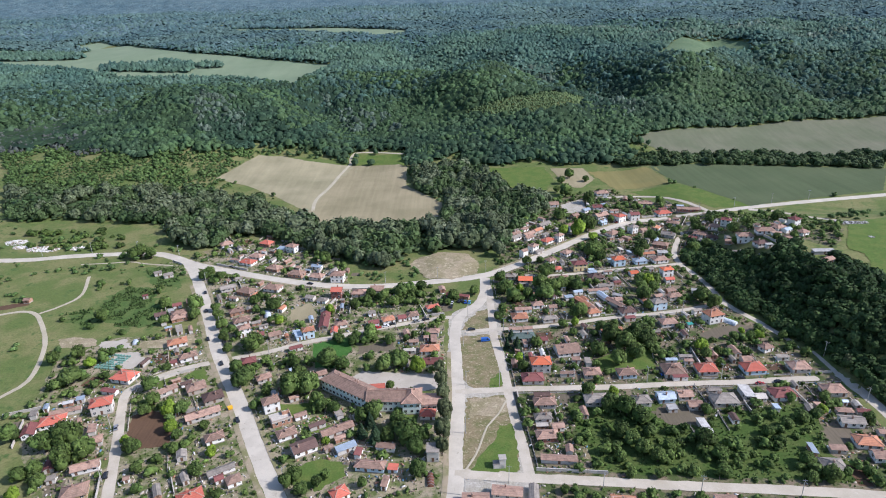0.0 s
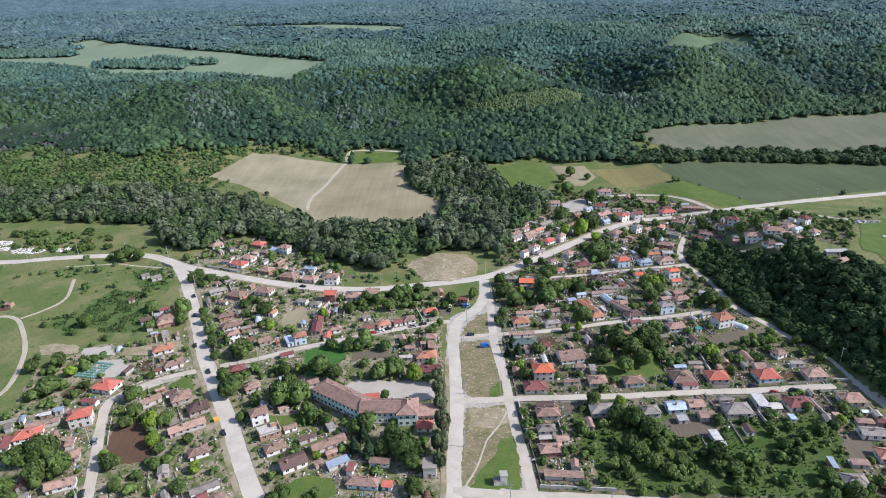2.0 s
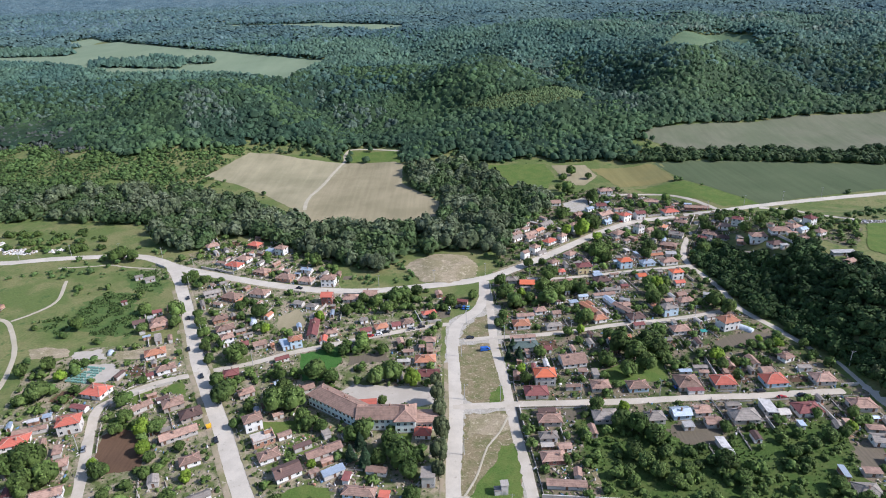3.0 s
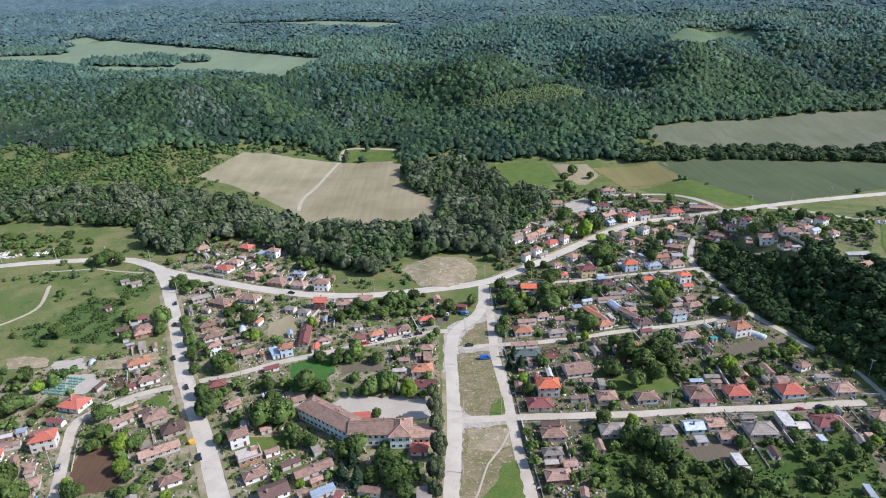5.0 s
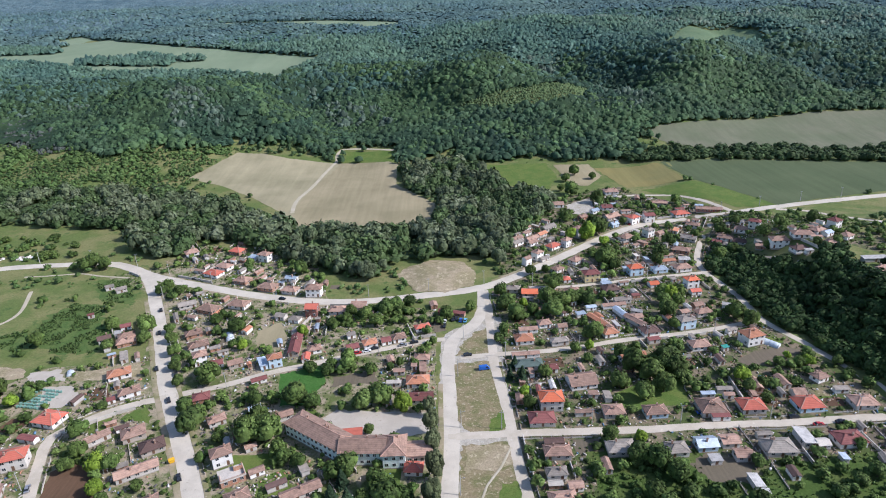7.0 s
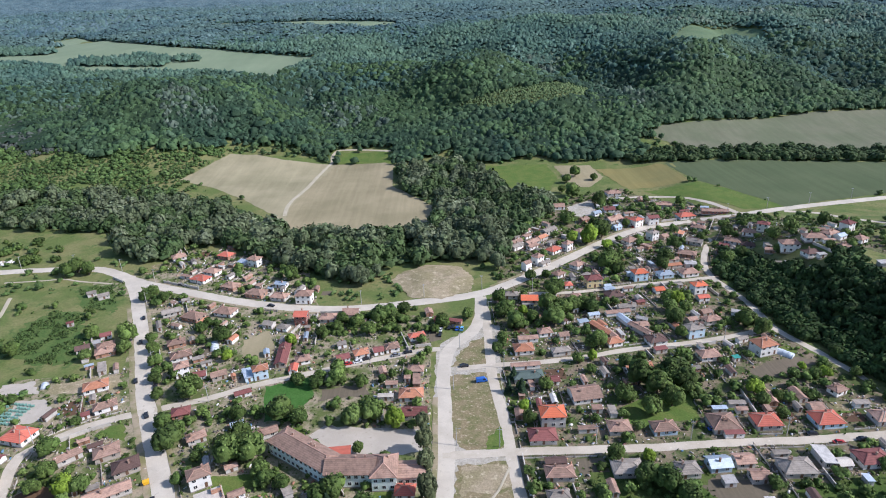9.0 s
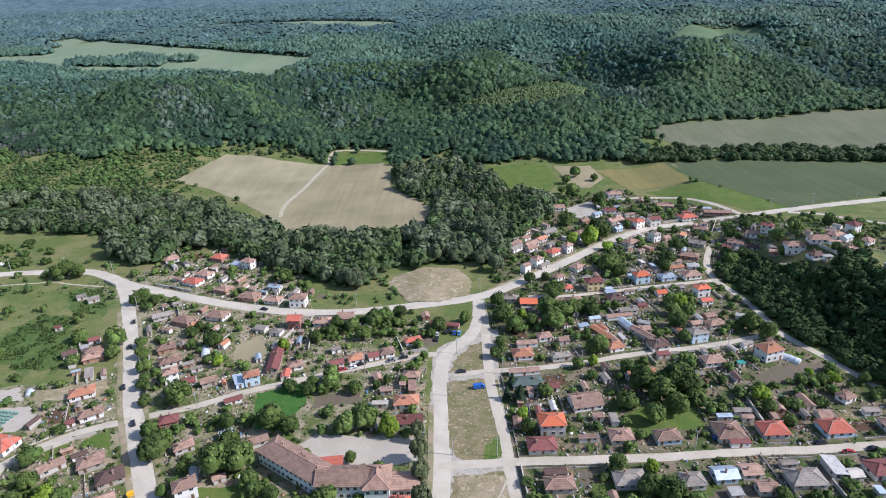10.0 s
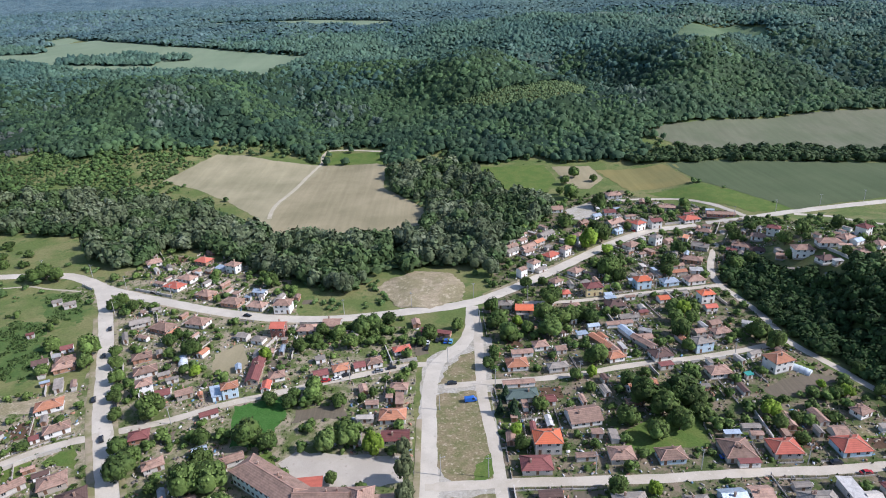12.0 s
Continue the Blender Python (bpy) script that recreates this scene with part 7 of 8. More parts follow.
weeds()
for x, y, a in along(LEFT_LINE, 5.6, -5.6):
    if 172 < y < 262:
        plant("broad", x, y, 0.75)


# ---- the school ----
def block(ob, x, y, w, d, top, turn, wall, roof, form, storeys, rise=2.6, south=True):
    """A wing: plinth, walls, roof and rows of windows, turned as given."""
    m = pose(x, y, 0, 0, 0, turn)
    def lay(name, bm, mat):
        bmesh.ops.transform(bm, matrix=m, verts=bm.verts)
        return part(name, bm, mat, ob)
    bm = bmesh.new()
    box(bm, -w / 2 - 0.08, -d / 2 - 0.08, -0.5, w / 2 + 0.08, d / 2 + 0.08, 0.5)
    lay("plinth", bm, PLINTH)
    bm = bmesh.new()
    box(bm, -w / 2, -d / 2, 0.5, w / 2, d / 2, top)
    lay("wall", bm, WALLS[wall])
    faces, ridges = roof_faces(w, d, form, rise, 0.6)
    bm = bmesh.new()
    prism(bm, [[(p[0], p[1], p[2] + top - 0.2) for p in f] for f in faces], 0.16)
    lay("roof", bm, ROOFS[roof])
    bm = bmesh.new()
    for a, b in ridges:
        beam(bm, (a[0], a[1], a[2] + top - 0.16), (b[0], b[1], b[2] + top - 0.16), 0.15, 0.08)
    if ridges:
        lay("ridge_tiles", bm, RIDGE)
    else:
        bm.free()
    for s in range(storeys):
        n = int(w / 2.3)
        for k in range(n):
            wx = -w / 2 + w * (k + 0.5) / n
            for side, t in ((-1, 0), (1, 180)):
                f = part("window", WINDOW[0], None, ob)
                f.matrix_basis = m @ pose(wx, side * d / 2, 1.2 + 2.9 * s, 0, 0, t)
                panes(f, WINDOW)
        for k in range(max(1, int(d / 4))):
            wy = -d / 2 + d * (k + 0.5) / max(1, int(d / 4))
            for side, t in ((-1, -90), (1, 90)):
                f = part("window", WINDOW[0], None, ob)
                f.matrix_basis = m @ pose(side * w / 2, wy, 1.2 + 2.9 * s, 0, 0, t)
                panes(f, WINDOW)


school = tagged(new("school"), "long two-storey pale school with angled brown-tiled wings", "school")
block(school, -46.2, 246.2, 31.0, 9.4, 6.3, -37, "s", "B", "h", 2)
block(school, -28.6, 237.2, 17.0, 9.4, 6.3, -3, "s", "B", "g", 2)
block(school, -16.7, 235.6, 8.4, 11.0, 6.6, 0, "s", "P", "h", 2)
block(school, -7.6, 236.2, 9.4, 7.6, 4.2, 0, "g", "P", "g", 1, 1.8)
block(school, -34.8, 246.4, 8.4, 4.6, 3.4, 4, "w", "R", "s", 1, 2.4)
for x, y in ((-52, 252), (-44, 246.5), (-42.5, 245), (-27, 238), (-23.5, 238.4), (-15.5, 237.5), (-4.5, 236.6)):
    c = part("chimney", CHIMNEY, None, school)
    c.matrix_basis = pose(x, y, 7.6 if x < -12 else 5.0)


plant("broad", -27.9, 250.8, 2.4)


# ---- transformer house on the green ----
kiosk = tagged(new("transformer_tower"), "grey rendered transformer tower on the village green", "transformer")
kiosk.matrix_basis = pose(21.0, 194.8, 0.05, 0, 0, 3) @ Matrix.Diagonal((0.84, 0.84, 0.74, 1))
bm = bmesh.new()
box(bm, -1.5, -1.5, 0, 1.5, 1.5, 6.2)
part("tower", bm, WALLS["c"], kiosk)
bm = bmesh.new()
box(bm, -1.8, -1.8, 6.2, 1.8, 1.8, 6.45)
part("roof_slab", bm, ROOFS["C"], kiosk)
bm = bmesh.new()
box(bm, -4.4, -1.4, 0, -1.5, 1.4, 2.9)
part("annex", bm, WALLS["g"], kiosk)
bm = bmesh.new()
box(bm, -4.6, -1.6, 2.9, -1.5, 1.6, 3.05)
part("annex_roof", bm, ROOFS["G"], kiosk)
bm = bmesh.new()
box(bm, -0.5, -1.56, 0.02, 0.5, -1.5, 2.1)
part("steel_door", bm, STEEL, kiosk)


# ---- half-round sheds ----
def barrel(x, y, w, length, turn, material, label):
    ob = tagged(new("arched_shed"), label, "shed")
    ob.matrix_basis = pose(x, y, h(x, y), 0, 0, turn)
    bm = bmesh.new()
    n = 10
    rows = []
    for yy in np.linspace(-length / 2, length / 2, 6):
        rows.append([bm.verts.new((-w / 2 * math.cos(math.pi * k / n), yy, w / 2 * math.sin(math.pi * k / n))) for k in range(n + 1)])
    for a, b in zip(rows, rows[1:]):
        for k in range(n):
            bm.faces.new((a[k], a[k + 1], b[k + 1], b[k]))
    bm.faces.new(rows[0]), bm.faces.new(list(reversed(rows[-1])))
    part("vault", bm, material, ob, smooth=True)
    bm = bmesh.new()
    for yy in np.linspace(-length / 2, length / 2, 5):
        for k in range(n):
            a, b = math.pi * k / n, math.pi * (k + 1) / n
            beam(bm, (-w / 2 * math.cos(a) * 1.01, yy, w / 2 * math.sin(a) * 1.01), (-w / 2 * math.cos(b) * 1.01, yy, w / 2 * math.sin(b) * 1.01), 0.05, 0.05)
    part("rib", bm, STEEL, ob)


SHEET = plain_material("bleached_plastic_sheet", (0.55, 0.6, 0.63), 0.5)
barrel(-108.5, 331.5, 4.2, 6.5, 20, SHEET, "pale arched greenhouse of plastic sheet")
barrel(161.5, 304.5, 4.0, 8.5, 40, SHEET, "grey arched metal shed beside the lane")


barrel(-176.4, 303.0, 3.4, 3.6, 25, SHEET, "small pale arched hut on the concrete pad")
barrel(-8.0, 188.0, 3.0, 6.4, 2, RUST, "rusty brown arched wagon shed in a garden")


# ---- a house under construction ----
def unfinished_house(x, y, turn):
    ob = tagged(new("unfinished_house"), "unfinished brick house with a bare concrete slab on top", "house", "village buildings")
    ob.matrix_basis = pose(x, y, h(x, y), 0, 0, turn)
    bm = bmesh.new()
    box(bm, -4.4, -3.2, -0.4, 4.4, 3.2, 2.7)
    part("wall", bm, WALLS["b"], ob)
    bm = bmesh.new()
    box(bm, -4.7, -3.5, 2.7, 4.7, 3.5, 2.92)
    part("slab", bm, ROOFS["C"], ob)
    for x0, y0, x1, y1, top in ((-4.4, -3.3, 4.4, -3.05, 3.5), (4.15, -3.05, 4.4, 3.2, 3.9), (1.0, 0.4, 4.15, 0.65, 4.6), (-4.4, -3.05, -4.15, 0.5, 3.3), (1.0, 0.65, 1.25, 3.2, 4.2)):
        bm = bmesh.new()
        box(bm, x0, y0, 2.92, x1, y1, top)
        part("parapet", bm, WALLS["b"], ob)
    for wx in (-2.6, 0.4, 3.0):
        put_window(ob, WINDOW, wx, -3.2, 1.1, 0)


unfinished_house(-76.2, 228.2, 27)


# ---- waste container at the street's edge ----
YELLOW = plain_material("yellow_container_paint", (0.75, 0.42, 0.02), 0.5)
bin_ = tagged(new("waste_container"), "yellow wheeled waste container beside the street", "container")
bin_.matrix_basis = pose(-102.4, 238.4, 0.12, 0, 0, 28)
bm = bmesh.new()
v = box(bm, -1.1, -0.8, 0.25, 1.1, 0.8, 1.5)
for q in v[:4]:
    q.co.x, q.co.y = q.co.x * 0.82, q.co.y * 0.8
part("tub", bm, YELLOW, bin_)
bm = bmesh.new()
box(bm, -1.15, -0.85, 1.5, 1.15, 0.85, 1.62)
part("lid", bm, YELLOW, bin_)
for x in (-0.7, 0.7):
    for y in (-0.5, 0.5):
        bm = bmesh.new()
        bmesh.ops.create_cone(bm, cap_ends=True, segments=10, radius1=0.13, radius2=0.13, depth=0.08, matrix=pose(x, y, 0.13) @ Matrix.Rotation(radians(90), 4, "Y"))
        part("wheel", bm, RUBBER, bin_)


# ---- vehicles ----
PAINTS = {"dark": plain_material("dark_car_paint", (0.03, 0.032, 0.038), 0.25, 0.2), "grey": plain_material("silver_car_paint", (0.35, 0.36, 0.38), 0.3, 0.5),
          "white": plain_material("white_car_paint", (0.75, 0.75, 0.74), 0.3), "red": plain_material("red_car_paint", (0.4, 0.03, 0.03), 0.3),
          "blue": plain_material("blue_car_paint", (0.03, 0.1, 0.4), 0.3), "lightblue": plain_material("light_blue_car_paint", (0.15, 0.4, 0.6), 0.3),
          "van": plain_material("blue_van_paint", (0.03, 0.12, 0.42), 0.3)}
LIGHT_GLASS = plain_material("lamp_glass", (0.6, 0.58, 0.5), 0.2)


def profile(bm, pts, half, inset=0.0):
    """A solid from a side outline (y, z), as wide as 2 * half, drawn in at the top."""
    top = max(p[1] for p in pts)
    low = min(p[1] for p in pts)
    sides = []
    for s in (-1, 1):
        sides.append([bm.verts.new((s * (half - inset * (z - low) / (top - low)), y, z)) for y, z in pts])
    bm.faces.new(sides[0]), bm.faces.new(list(reversed(sides[1])))
    n = len(pts)
    for i in range(n):
        bm.faces.new((sides[0][i], sides[1][i], sides[1][(i + 1) % n], sides[0][(i + 1) % n]))


def wheel_mesh():
    bm = bmesh.new()
    bmesh.ops.create_cone(bm, cap_ends=True, segments=14, radius1=0.32, radius2=0.32, depth=0.2, matrix=Matrix.Rotation(radians(90), 4, "Y"))
    return to_mesh("wheel", bm, RUBBER)


WHEEL = wheel_mesh()
CAR_MESH = {}


def car(x, y, turn, colour):
    van = colour == "van"
    L, H, half = (2.5, 2.0, 0.95) if van else (2.1, 1.45, 0.85)
    words = {"dark": "dark", "grey": "silver-grey", "white": "white", "red": "red", "blue": "blue", "lightblue": "light blue", "van": "blue"}[colour]
    ob = tagged(new("van" if van else "car"), f"{words} {'van parked on the dry green' if van else 'car standing beside the street'}", "van" if van else "car", "parked vehicles")
    ob.matrix_basis = pose(x, y, h(x, y) + 0.11, 0, 0, turn - 90)
    if colour not in CAR_MESH:
        bm = bmesh.new()
        if van:
            profile(bm, [(-L, 0.35), (L, 0.35), (L, 0.95), (L - 0.5, 1.15), (L - 1.1, H), (-L, H), (-L, 0.9)], half, 0.1)
        else:
            profile(bm, [(-L, 0.3), (L, 0.3), (L, 0.7), (L - 0.15, 0.82), (L - 1.1, 0.92), (-L + 0.5, 0.95), (-L, 0.85)], half, 0.05)
        body = to_mesh("body", bm, PAINTS[colour])
        bm = bmesh.new()
        if van:
            profile(bm, [(L - 2.0, 1.2), (L - 0.55, 1.2), (L - 1.08, H - 0.12), (L - 2.0, H - 0.12)], half + 0.01, 0.06)
        else:
            profile(bm, [(-L + 0.35, 0.93), (L - 1.05, 0.91), (L - 1.75, H - 0.04), (-L + 0.95, H - 0.04)], half - 0.06, 0.16)
        glass = to_mesh("cabin_glass", bm, GLASS)
        bm = bmesh.new()
        if van:
            box(bm, -0.8, -L + 0.2, H, 0.8, L - 1.3, H + 0.05)
        else:
            box(bm, -half + 0.24, -L + 1.0, H - 0.04, half - 0.24, L - 1.8, H + 0.02)
        CAR_MESH[colour] = (body, glass, to_mesh("roof_panel", bm, PAINTS[colour]))
    body, glass, top = CAR_MESH[colour]
    part("body", body, None, ob)
    part("cabin_glass", glass, None, ob)
    part("roof_panel", top, None, ob)
    for sx in (-1, 1):
        for sy in (-1, 1):
            w = part("wheel", WHEEL, None, ob)
            w.matrix_basis = pose(sx * (half - 0.1), sy * (L - 0.75), 0.32)


car(-158.6, 365.9, 115, "dark")
car(-148.7, 339.4, 115, "dark")
car(-127.3, 305.4, 115, "dark")
car(-124.2, 298.9, 115, "dark")
car(-153.8, 407.5, -25, "dark")
car(-150.2, 405.8, -25, "grey")
car(-90.6, 374.2, -18, "dark")
car(73.6, 422.0, 40, "white")
car(107.2, 452.1, 40, "dark")
car(145.5, 475.1, 31, "red")
car(4.4, 339.2, 80, "white")
car(4.1, 334.3, 80, "dark")
car(8.9, 340.9, 80, "dark")
car(10.8, 341.9, 80, "dark")
car(12.9, 339.7, 80, "blue")
car(15.3, 339.2, 80, "lightblue")
car(21.8, 292.8, 8, "van")
car(-39.5, 310.9, 18, "red")
car(-34.9, 312.4, 18, "white")
car(-31.0, 314.6, 18, "dark")
car(-17.2, 316.7, 16, "grey")
car(-11.6, 318.8, 16, "dark")
car(-119.5, 278.2, 118, "dark")
car(-96.5, 229.7, 117, "dark")
car(-140.2, 196.6, 110, "dark")
car(-150.7, 227.0, 111, "grey")
car(149.6, 244.2, 2, "red")
car(142.8, 249.6, 2, "dark")
car(-135.6, 304.2, 115, "dark")
car(14.7, 305.2, 5, "dark")
car(33.5, 226.9, 93, "white")
car(159.1, 245.3, 2, "dark")
car(107.7, 254.5, 2, "blue")


# ---- poles ----
def pole_meshes():
    bm = bmesh.new()
    rings = []
    for z, q in ((-0.4, 0.17), (4, 0.14), (8.6, 0.1)):
        rings.append([bm.verts.new((q * math.cos(k * math.pi / 4), q * math.sin(k * math.pi / 4), z)) for k in range(8)])
    for a, b in zip(rings, rings[1:]):
        for k in range(8):
            bm.faces.new((a[k], a[(k + 1) % 8], b[(k + 1) % 8], b[k]))
    bm.faces.new(rings[-1])
    post = to_mesh("post", bm, CONCRETE)
    bm = bmesh.new()
    box(bm, -0.9, -0.05, 8.0, 0.9, 0.05, 8.12)
    for x in (-0.8, -0.3, 0.3, 0.8):
        box(bm, x - 0.04, -0.04, 8.12, x + 0.04, 0.04, 8.3)
    arm = to_mesh("crossarm", bm, STEEL)
    bm = bmesh.new()
    beam(bm, (0, 0, 7.6), (0, -1.3, 7.9), 0.03, 0.03)
    box(bm, -0.12, -1.75, 7.84, 0.12, -1.25, 7.96)
    return post, arm, to_mesh("street_light", bm, STEEL)


POLE = pole_meshes()


def utility_pole(x, y, turn):
    ob = tagged(new("utility_pole"), "grey concrete utility pole with a crossarm and street light", "pole", "utility poles")
    ob.matrix_basis = pose(x, y, h(x, y), 0, 0, turn)
    for name, me in zip(("post", "crossarm", "street_light"), POLE):
        part(name, me, None, ob)


STREETS = ROAD_LINES[:12] + [ROAD_LINES[14]]
for i, (width, line) in enumerate(STREETS):
    if i in (3, 8):
        continue
    for x, y, a in along(line, 36.0, (width / 2 + 0.9) * (1 if i % 2 else -1)):
        if -330 < x < 330 and 165 < y < 520:
            q = np.array([[x, y]])
            if off_houses(q, 0.8)[0] and clear_of(q, 0.4, patches=False)[0]:
                utility_pole(x, y, a + (180 if i % 2 else 0))


# ---- garden fences and walls along the streets ----
FENCE_WALL = wall_material("rough_garden_wall", (0.5, 0.46, 0.4), 0.5)


def fence_meshes():
    bm = bmesh.new()
    box(bm, -0.09, -0.09, -0.25, 0.09, 0.09, 1.55)
    post = to_mesh("fence_post", bm, CONCRETE)
    bm = bmesh.new()
    box(bm, -1.9, -0.11, -0.3, 1.9, 0.11, 0.55)
    low = to_mesh("low_wall", bm, FENCE_WALL)
    bm = bmesh.new()
    for k in range(8):
        x = -1.7 + 3.4 * k / 7
        box(bm, x - 0.07, -0.02, 0.6, x + 0.07, 0.02, 1.35)
    box(bm, -1.85, 0.025, 0.75, 1.85, 0.05, 0.82)
    box(bm, -1.85, 0.025, 1.15, 1.85, 0.05, 1.22)
    pickets = to_mesh("picket_panel", bm, OLD_WOOD)
    bm = bmesh.new()
    box(bm, -1.9, -0.12, -0.3, 1.9, 0.12, 1.5)
    box(bm, -1.92, -0.18, 1.5, 1.92, 0.18, 1.6)
    solid = to_mesh("wall_panel", bm, FENCE_WALL)
    return post, low, pickets, solid


POST, LOW_WALL, PICKETS, SOLID_WALL = fence_meshes()


def fence(spots, solid):
    """A run of bays 4 m long."""
    x, y, a = spots[0]
    ob = new("garden_wall" if solid else "garden_fence")
    tagged(ob, "rough pale garden wall beside the street" if solid else "grey picket fence on a low wall", "wall" if solid else "fence", "garden fences")
    base = pose(x, y, h(x, y), 0, 0, a)
    ob.matrix_basis = base
    inv = base.inverted()
    for x, y, a in spots:
        m = inv @ pose(x, y, h(x, y), 0, 0, a)
        for name, me in ((("wall_panel", SOLID_WALL),) if solid else (("low_wall", LOW_WALL), ("picket_panel", PICKETS))):
            part(name, me, None, ob).matrix_basis = m
        part("fence_post", POST, None, ob).matrix_basis = m @ pose(2.0, 0, 0)


def fence_streets():
    g = random.Random(91)
    count = 0
    for i, (width, line) in enumerate(STREETS):
        for side in (-1, 1):
            run = []
            for x, y, a in along(line, 4.0, side * (width / 2 + 1.7)):
                q = np.array([[x, y]])
                good = -260 < x < 300 and 165 < y < 500 and off_houses(q, 1.2)[0] and clear_of(q, 1.0)[0] and bool(inside(OPEN[0], x, y) or inside(OPEN[1], x, y))
                if good and g.random() > 0.1:
                    run.append((x, y, a))
                if run and (not good or len(run) >= 7):
                    if len(run) > 1 and g.random() > 0.54:
                        fence(run, g.random() < 0.45)
                        count += 1
                    run = []
    return count


fence_streets()


def plot_fences():
    """Fences between neighbouring gardens."""
    g = random.Random(92)
    for x, y, w, d, t in HOUSE_AT[::3]:
        if x < -195:
            continue
        side = g.choice((-1, 1))
        c, s = math.cos(radians(t)), math.sin(radians(t))
        off = side * (w / 2 + g.uniform(2.2, 4.5))
        run = []
        for k in range(5):
            v = -d / 2 - 2 + 4.0 * k
            px_, py_ = x + off * c - v * s, y + off * s + v * c
            q = np.array([[px_, py_]])
            if off_houses(q, 1.6)[0] and clear_of(q, 2.2)[0]:
                run.append((px_, py_, t + 90))
            elif run:
                break
        if len(run) > 1:
            fence(run, g.random() < 0.3)


plot_fences()


# ---- garden beds ----
def garden_beds():
    g = random.Random(95)
    n = 0
    for x, y, w, d, t in HOUSE_AT:
        if w * d < 38:
            continue
        for tries in range(3):
            c, s = math.cos(radians(t)), math.sin(radians(t))
            bw, bd = g.uniform(5, 11), g.uniform(5, 12)
            u, v = g.choice((-1, 1)) * (w / 2 + bw / 2 + g.uniform(0.5, 4)), g.uniform(-6, 14)
            cx, cy = x + u * c - v * s, y + u * s + v * c
            pts = [(cx + a * bw / 2 * c - b * bd / 2 * s, cy + a * bw / 2 * s + b * bd / 2 * c) for a, b in ((-1, -1), (1, -1), (1, 1), (-1, 1))]
            q = np.array(pts + [(cx, cy)])
            if not (off_houses(q, 0.4).all() and clear_of(q, 1.5).all()):
                continue
            if abs(h(cx, cy)) > 0.4:
                continue
            mat = g.choice((SOIL, GREY_SOIL, GREY_SOIL, LAWN, LAWN, DRY))
            words = {SOIL: "dug brown soil", GREY_SOIL: "dug grey soil", LAWN: "green grass", DRY: "dry grass"}[mat]
            n += 1
            patch("garden_bed", mat, f"garden bed of {words}", pts, 0.012 + 0.0035 * (n % 5), 4.0, "garden", 0.25)


garden_beds()


# ---- odds and ends in the yards ----
def clutter():
    g = np.random.default_rng(97)
    c = np.array([q[:2] for q in HOUSE_AT])
    p = np.repeat(c, 46, 0) + g.normal(0, 5.2, (len(c) * 46, 2))
    p = p[clear_of(p, 0.8, skip=2) & off_houses(p, 0.5) & (inside(OPEN[0], p[:, 0], p[:, 1]) | inside(OPEN[1], p[:, 0], p[:, 1])) & (p[:, 0] > -190)]
    vs, fs = [], []
    cube = np.array([(x, y, z) for z in (0, 1) for x, y in ((-0.5, -0.5), (0.5, -0.5), (0.5, 0.5), (-0.5, 0.5))])
    tri = np.array([(0, 1, 5), (0, 5, 4), (1, 2, 6), (1, 6, 5), (2, 3, 7), (2, 7, 6), (3, 0, 4), (3, 4, 7), (4, 5, 6), (4, 6, 7)])
    z = heights(p[:, 0], p[:, 1])
    for k, (x, y) in enumerate(p):
        a = g.uniform(0, 6.28)
        s = np.array([g.uniform(0.25, 1.7), g.uniform(0.15, 0.7), g.uniform(0.08, 0.7)])
        v = cube * s
        v = np.stack([v[:, 0] * math.cos(a) - v[:, 1] * math.sin(a) + x, v[:, 0] * math.sin(a) + v[:, 1] * math.cos(a) + y, v[:, 2] + z[k] - 0.01], -1)
        vs.append(v)
        fs.append(tri + 8 * k)
    m = Nodes("weathered_odds_and_ends", 0.85, spec=0.2)
    rnd = m.add("ShaderNodeNewGeometry").outputs["Random Per Island"]
    ramp = m.add("ShaderNodeValToRGB", Fac=rnd)
    ramp.color_ramp.interpolation = "CONSTANT"
    for at, col in ((0.0, (0.3, 0.25, 0.19)), (0.2, (0.42, 0.38, 0.32)), (0.38, (0.2, 0.15, 0.11)), (0.55, (0.38, 0.2, 0.13)), (0.64, (0.62, 0.6, 0.57)), (0.75, (0.12, 0.11, 0.1)), (0.9, (0.14, 0.24, 0.34)), (0.94, (0.45, 0.4, 0.32))):
        e = ramp.color_ramp.elements.new(at) if at else ramp.color_ramp.elements[0]
        e.color = (*col, 1)
    ramp.color_ramp.elements[-1].color = (0.45, 0.4, 0.32, 1)
    mat = m.done(m.shade(ramp.outputs[0], m.noise(m.position(), 2.5), 0.25))
    ob = big_mesh("yard_clutter", np.concatenate(vs), np.concatenate(fs), mat, False)
    tagged(ob, "stacked wood, boxes and scrap lying about the yards", "clutter", kind="stuff")


clutter()


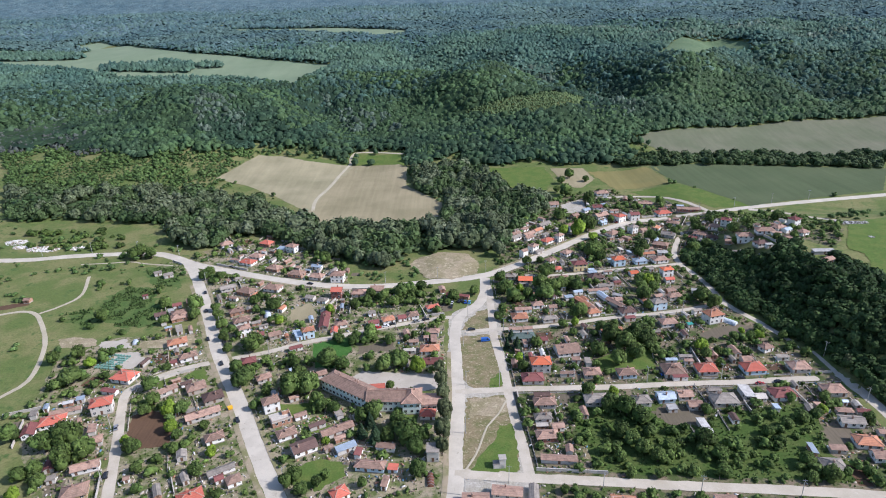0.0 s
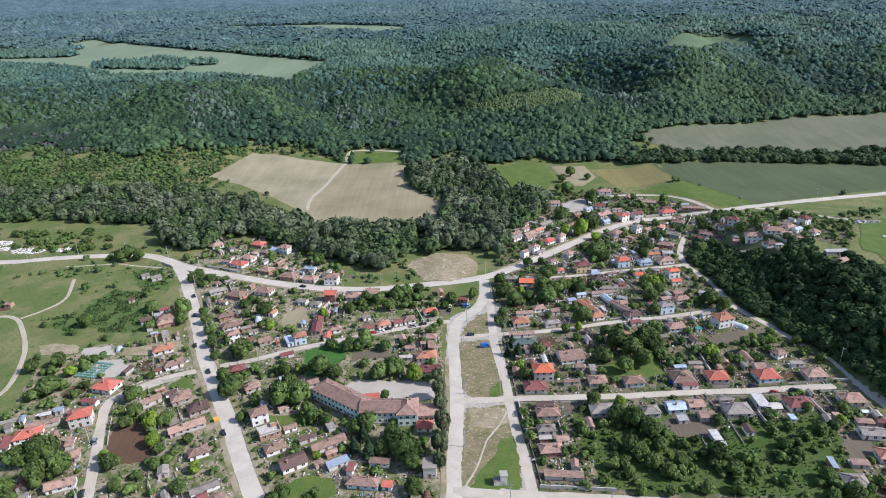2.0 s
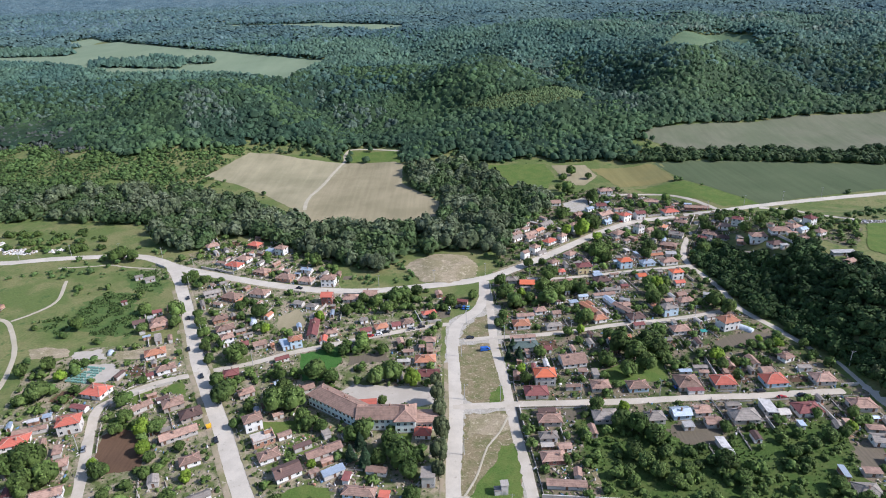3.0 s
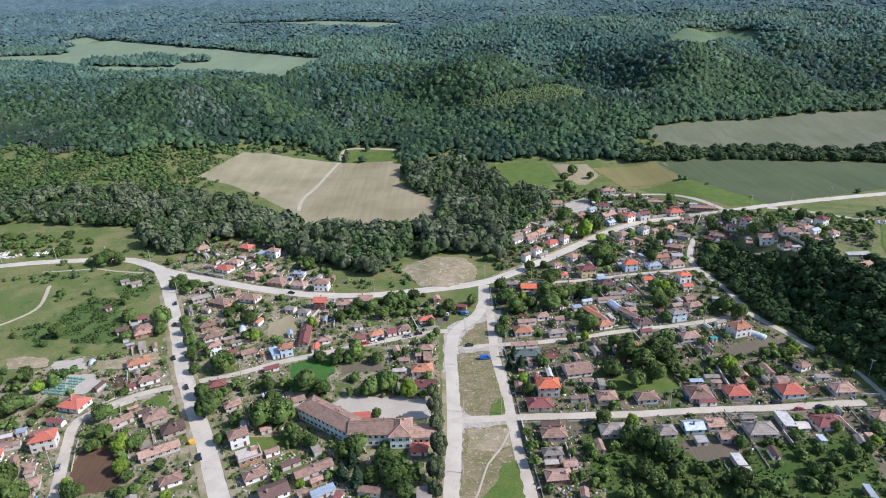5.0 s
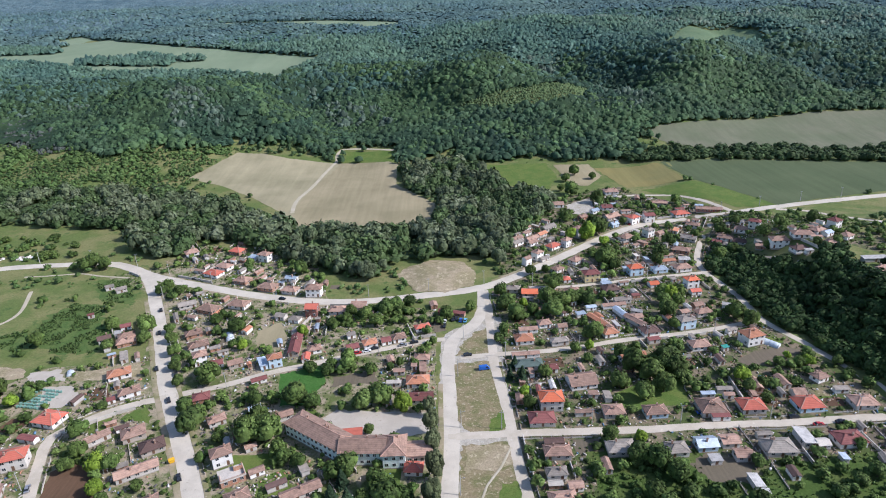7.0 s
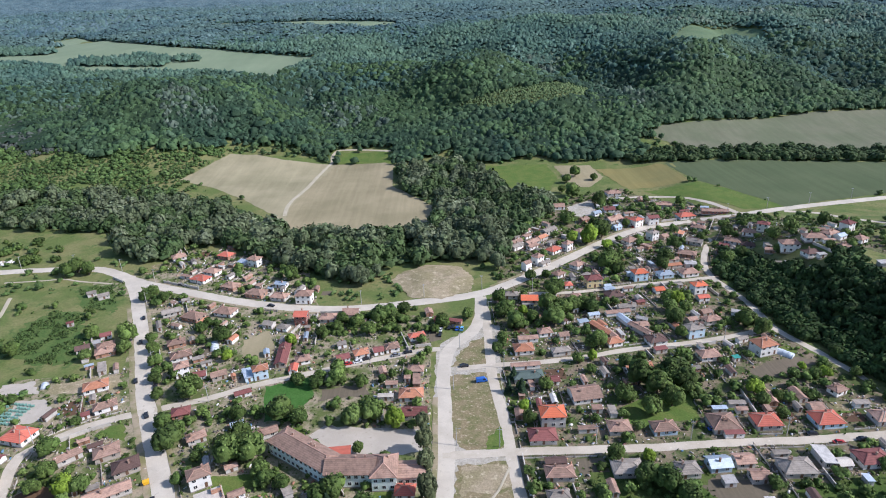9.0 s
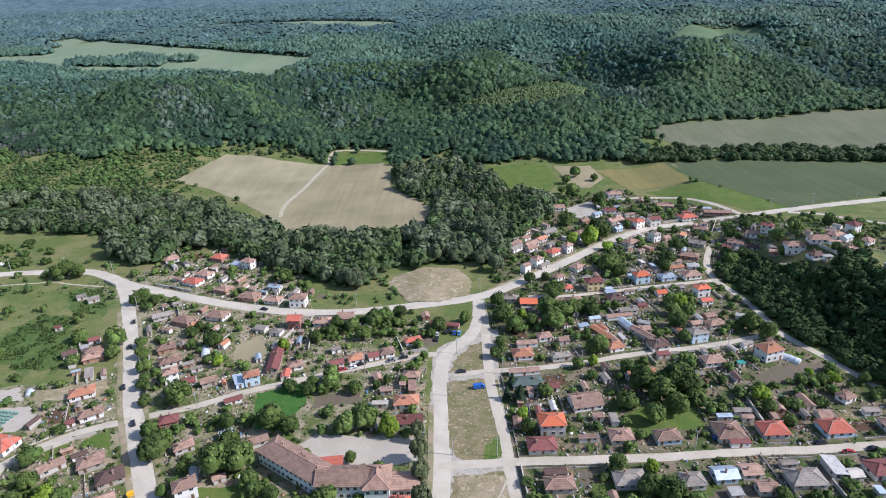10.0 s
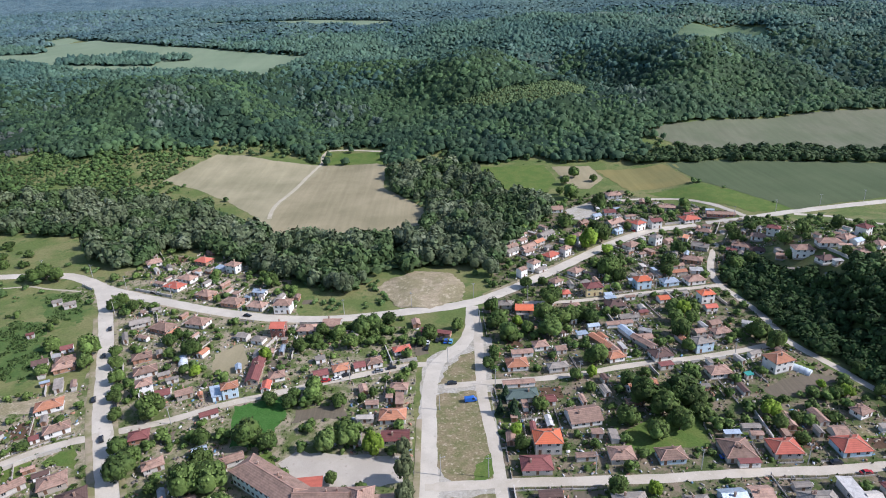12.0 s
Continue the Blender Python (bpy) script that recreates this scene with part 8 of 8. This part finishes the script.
# ---- rubble and scrap heaps ----
def heap(name, label, spots, pieces, big, colours, seed):
    """Broken blocks tipped in low heaps. spots: x, y and radius of each heap."""
    g = np.random.default_rng(seed)
    chunk = [crown_shape(300 + k, 1, 0.8, 0.7, -2) for k in range(5)]
    vs, fs, n = [], [], 0
    for x, y, r in spots:
        for k in range(int(pieces * r)):
            a, q = g.uniform(0, 6.28), r * math.sqrt(g.uniform(0, 1))
            px_, py_ = x + 1.5 * q * math.cos(a), y + q * math.sin(a)
            up = 0.28 * (r - q) * g.uniform(0.2, 1.0) * 0.7
            v, f = chunk[k % 5]
            size = g.uniform(0.3, 1.0, 3) * big
            a = g.uniform(0, 6.28)
            v = (v - np.array([0, 0, 0.35])) * size
            vs.append(np.stack([v[:, 0] * math.cos(a) - v[:, 1] * math.sin(a) + px_, v[:, 0] * math.sin(a) + v[:, 1] * math.cos(a) + py_, v[:, 2] + h(px_, py_) + up], -1))
            fs.append(f + n)
            n += len(v)
    m = Nodes(name + "_pieces", 0.9, spec=0.2)
    rnd = m.add("ShaderNodeNewGeometry").outputs["Random Per Island"]
    c = m.mix(m.ramp(rnd, 0.3, 0.5), colours[0], colours[1])
    c = m.mix(m.ramp(rnd, 0.75, 0.8), c, colours[2])
    mat = m.done(m.shade(c, m.noise(m.position(), 2.0), 0.3))
    ob = big_mesh(name, np.concatenate(vs), np.concatenate(fs), mat, False)
    tagged(ob, label, "rubble", kind="stuff")


heap("rubble_heap", "white broken blocks and rubble tipped beside the road", ((-353, 474, 6), (-342, 462, 4), (-325, 457, 6), (-314, 455, 5), (-293, 456, 4)), 22, 1.1,
     ((0.7, 0.68, 0.64), (0.55, 0.52, 0.47), (0.36, 0.29, 0.22)), 301)
heap("scrap_heap", "dark scrap and pale sheets heaped on the terrace", ((279, 405, 4), (286, 403, 5), (295, 402, 4), (284.5, 374, 1.5)), 22, 0.9,
     ((0.12, 0.11, 0.1), (0.3, 0.28, 0.25), (0.7, 0.68, 0.65)), 302)


# ---- crates stacked in the rubble yard ----
CRATE_PAINT = plain_material("pale_green_crate_paint", (0.17, 0.31, 0.25), 0.7, 0, 0.3, 0.4)


def crates():
    bm = bmesh.new()
    box(bm, -0.55, -0.42, 0, 0.55, 0.42, 0.75)
    box(bm, -0.62, -0.49, 0.75, 0.62, 0.49, 0.85)
    me = to_mesh("crate", bm, CRATE_PAINT)
    g = random.Random(77)
    for i in range(7):
        for k in range(7):
            x, y = -186.5 + 1.75 * i + 0.5 * k + g.uniform(-0.2, 0.2), 278.5 + 2.0 * k - 0.35 * i + g.uniform(-0.2, 0.2)
            if g.random() < 0.88:
                ob = new("crate", me)
                ob.matrix_basis = pose(x, y, h(x, y) + 0.01, 0, 0, 24 + g.uniform(-12, 12))
                tagged(ob, "pale green wooden crate standing in rows", "crate", "crates in the yard")


crates()
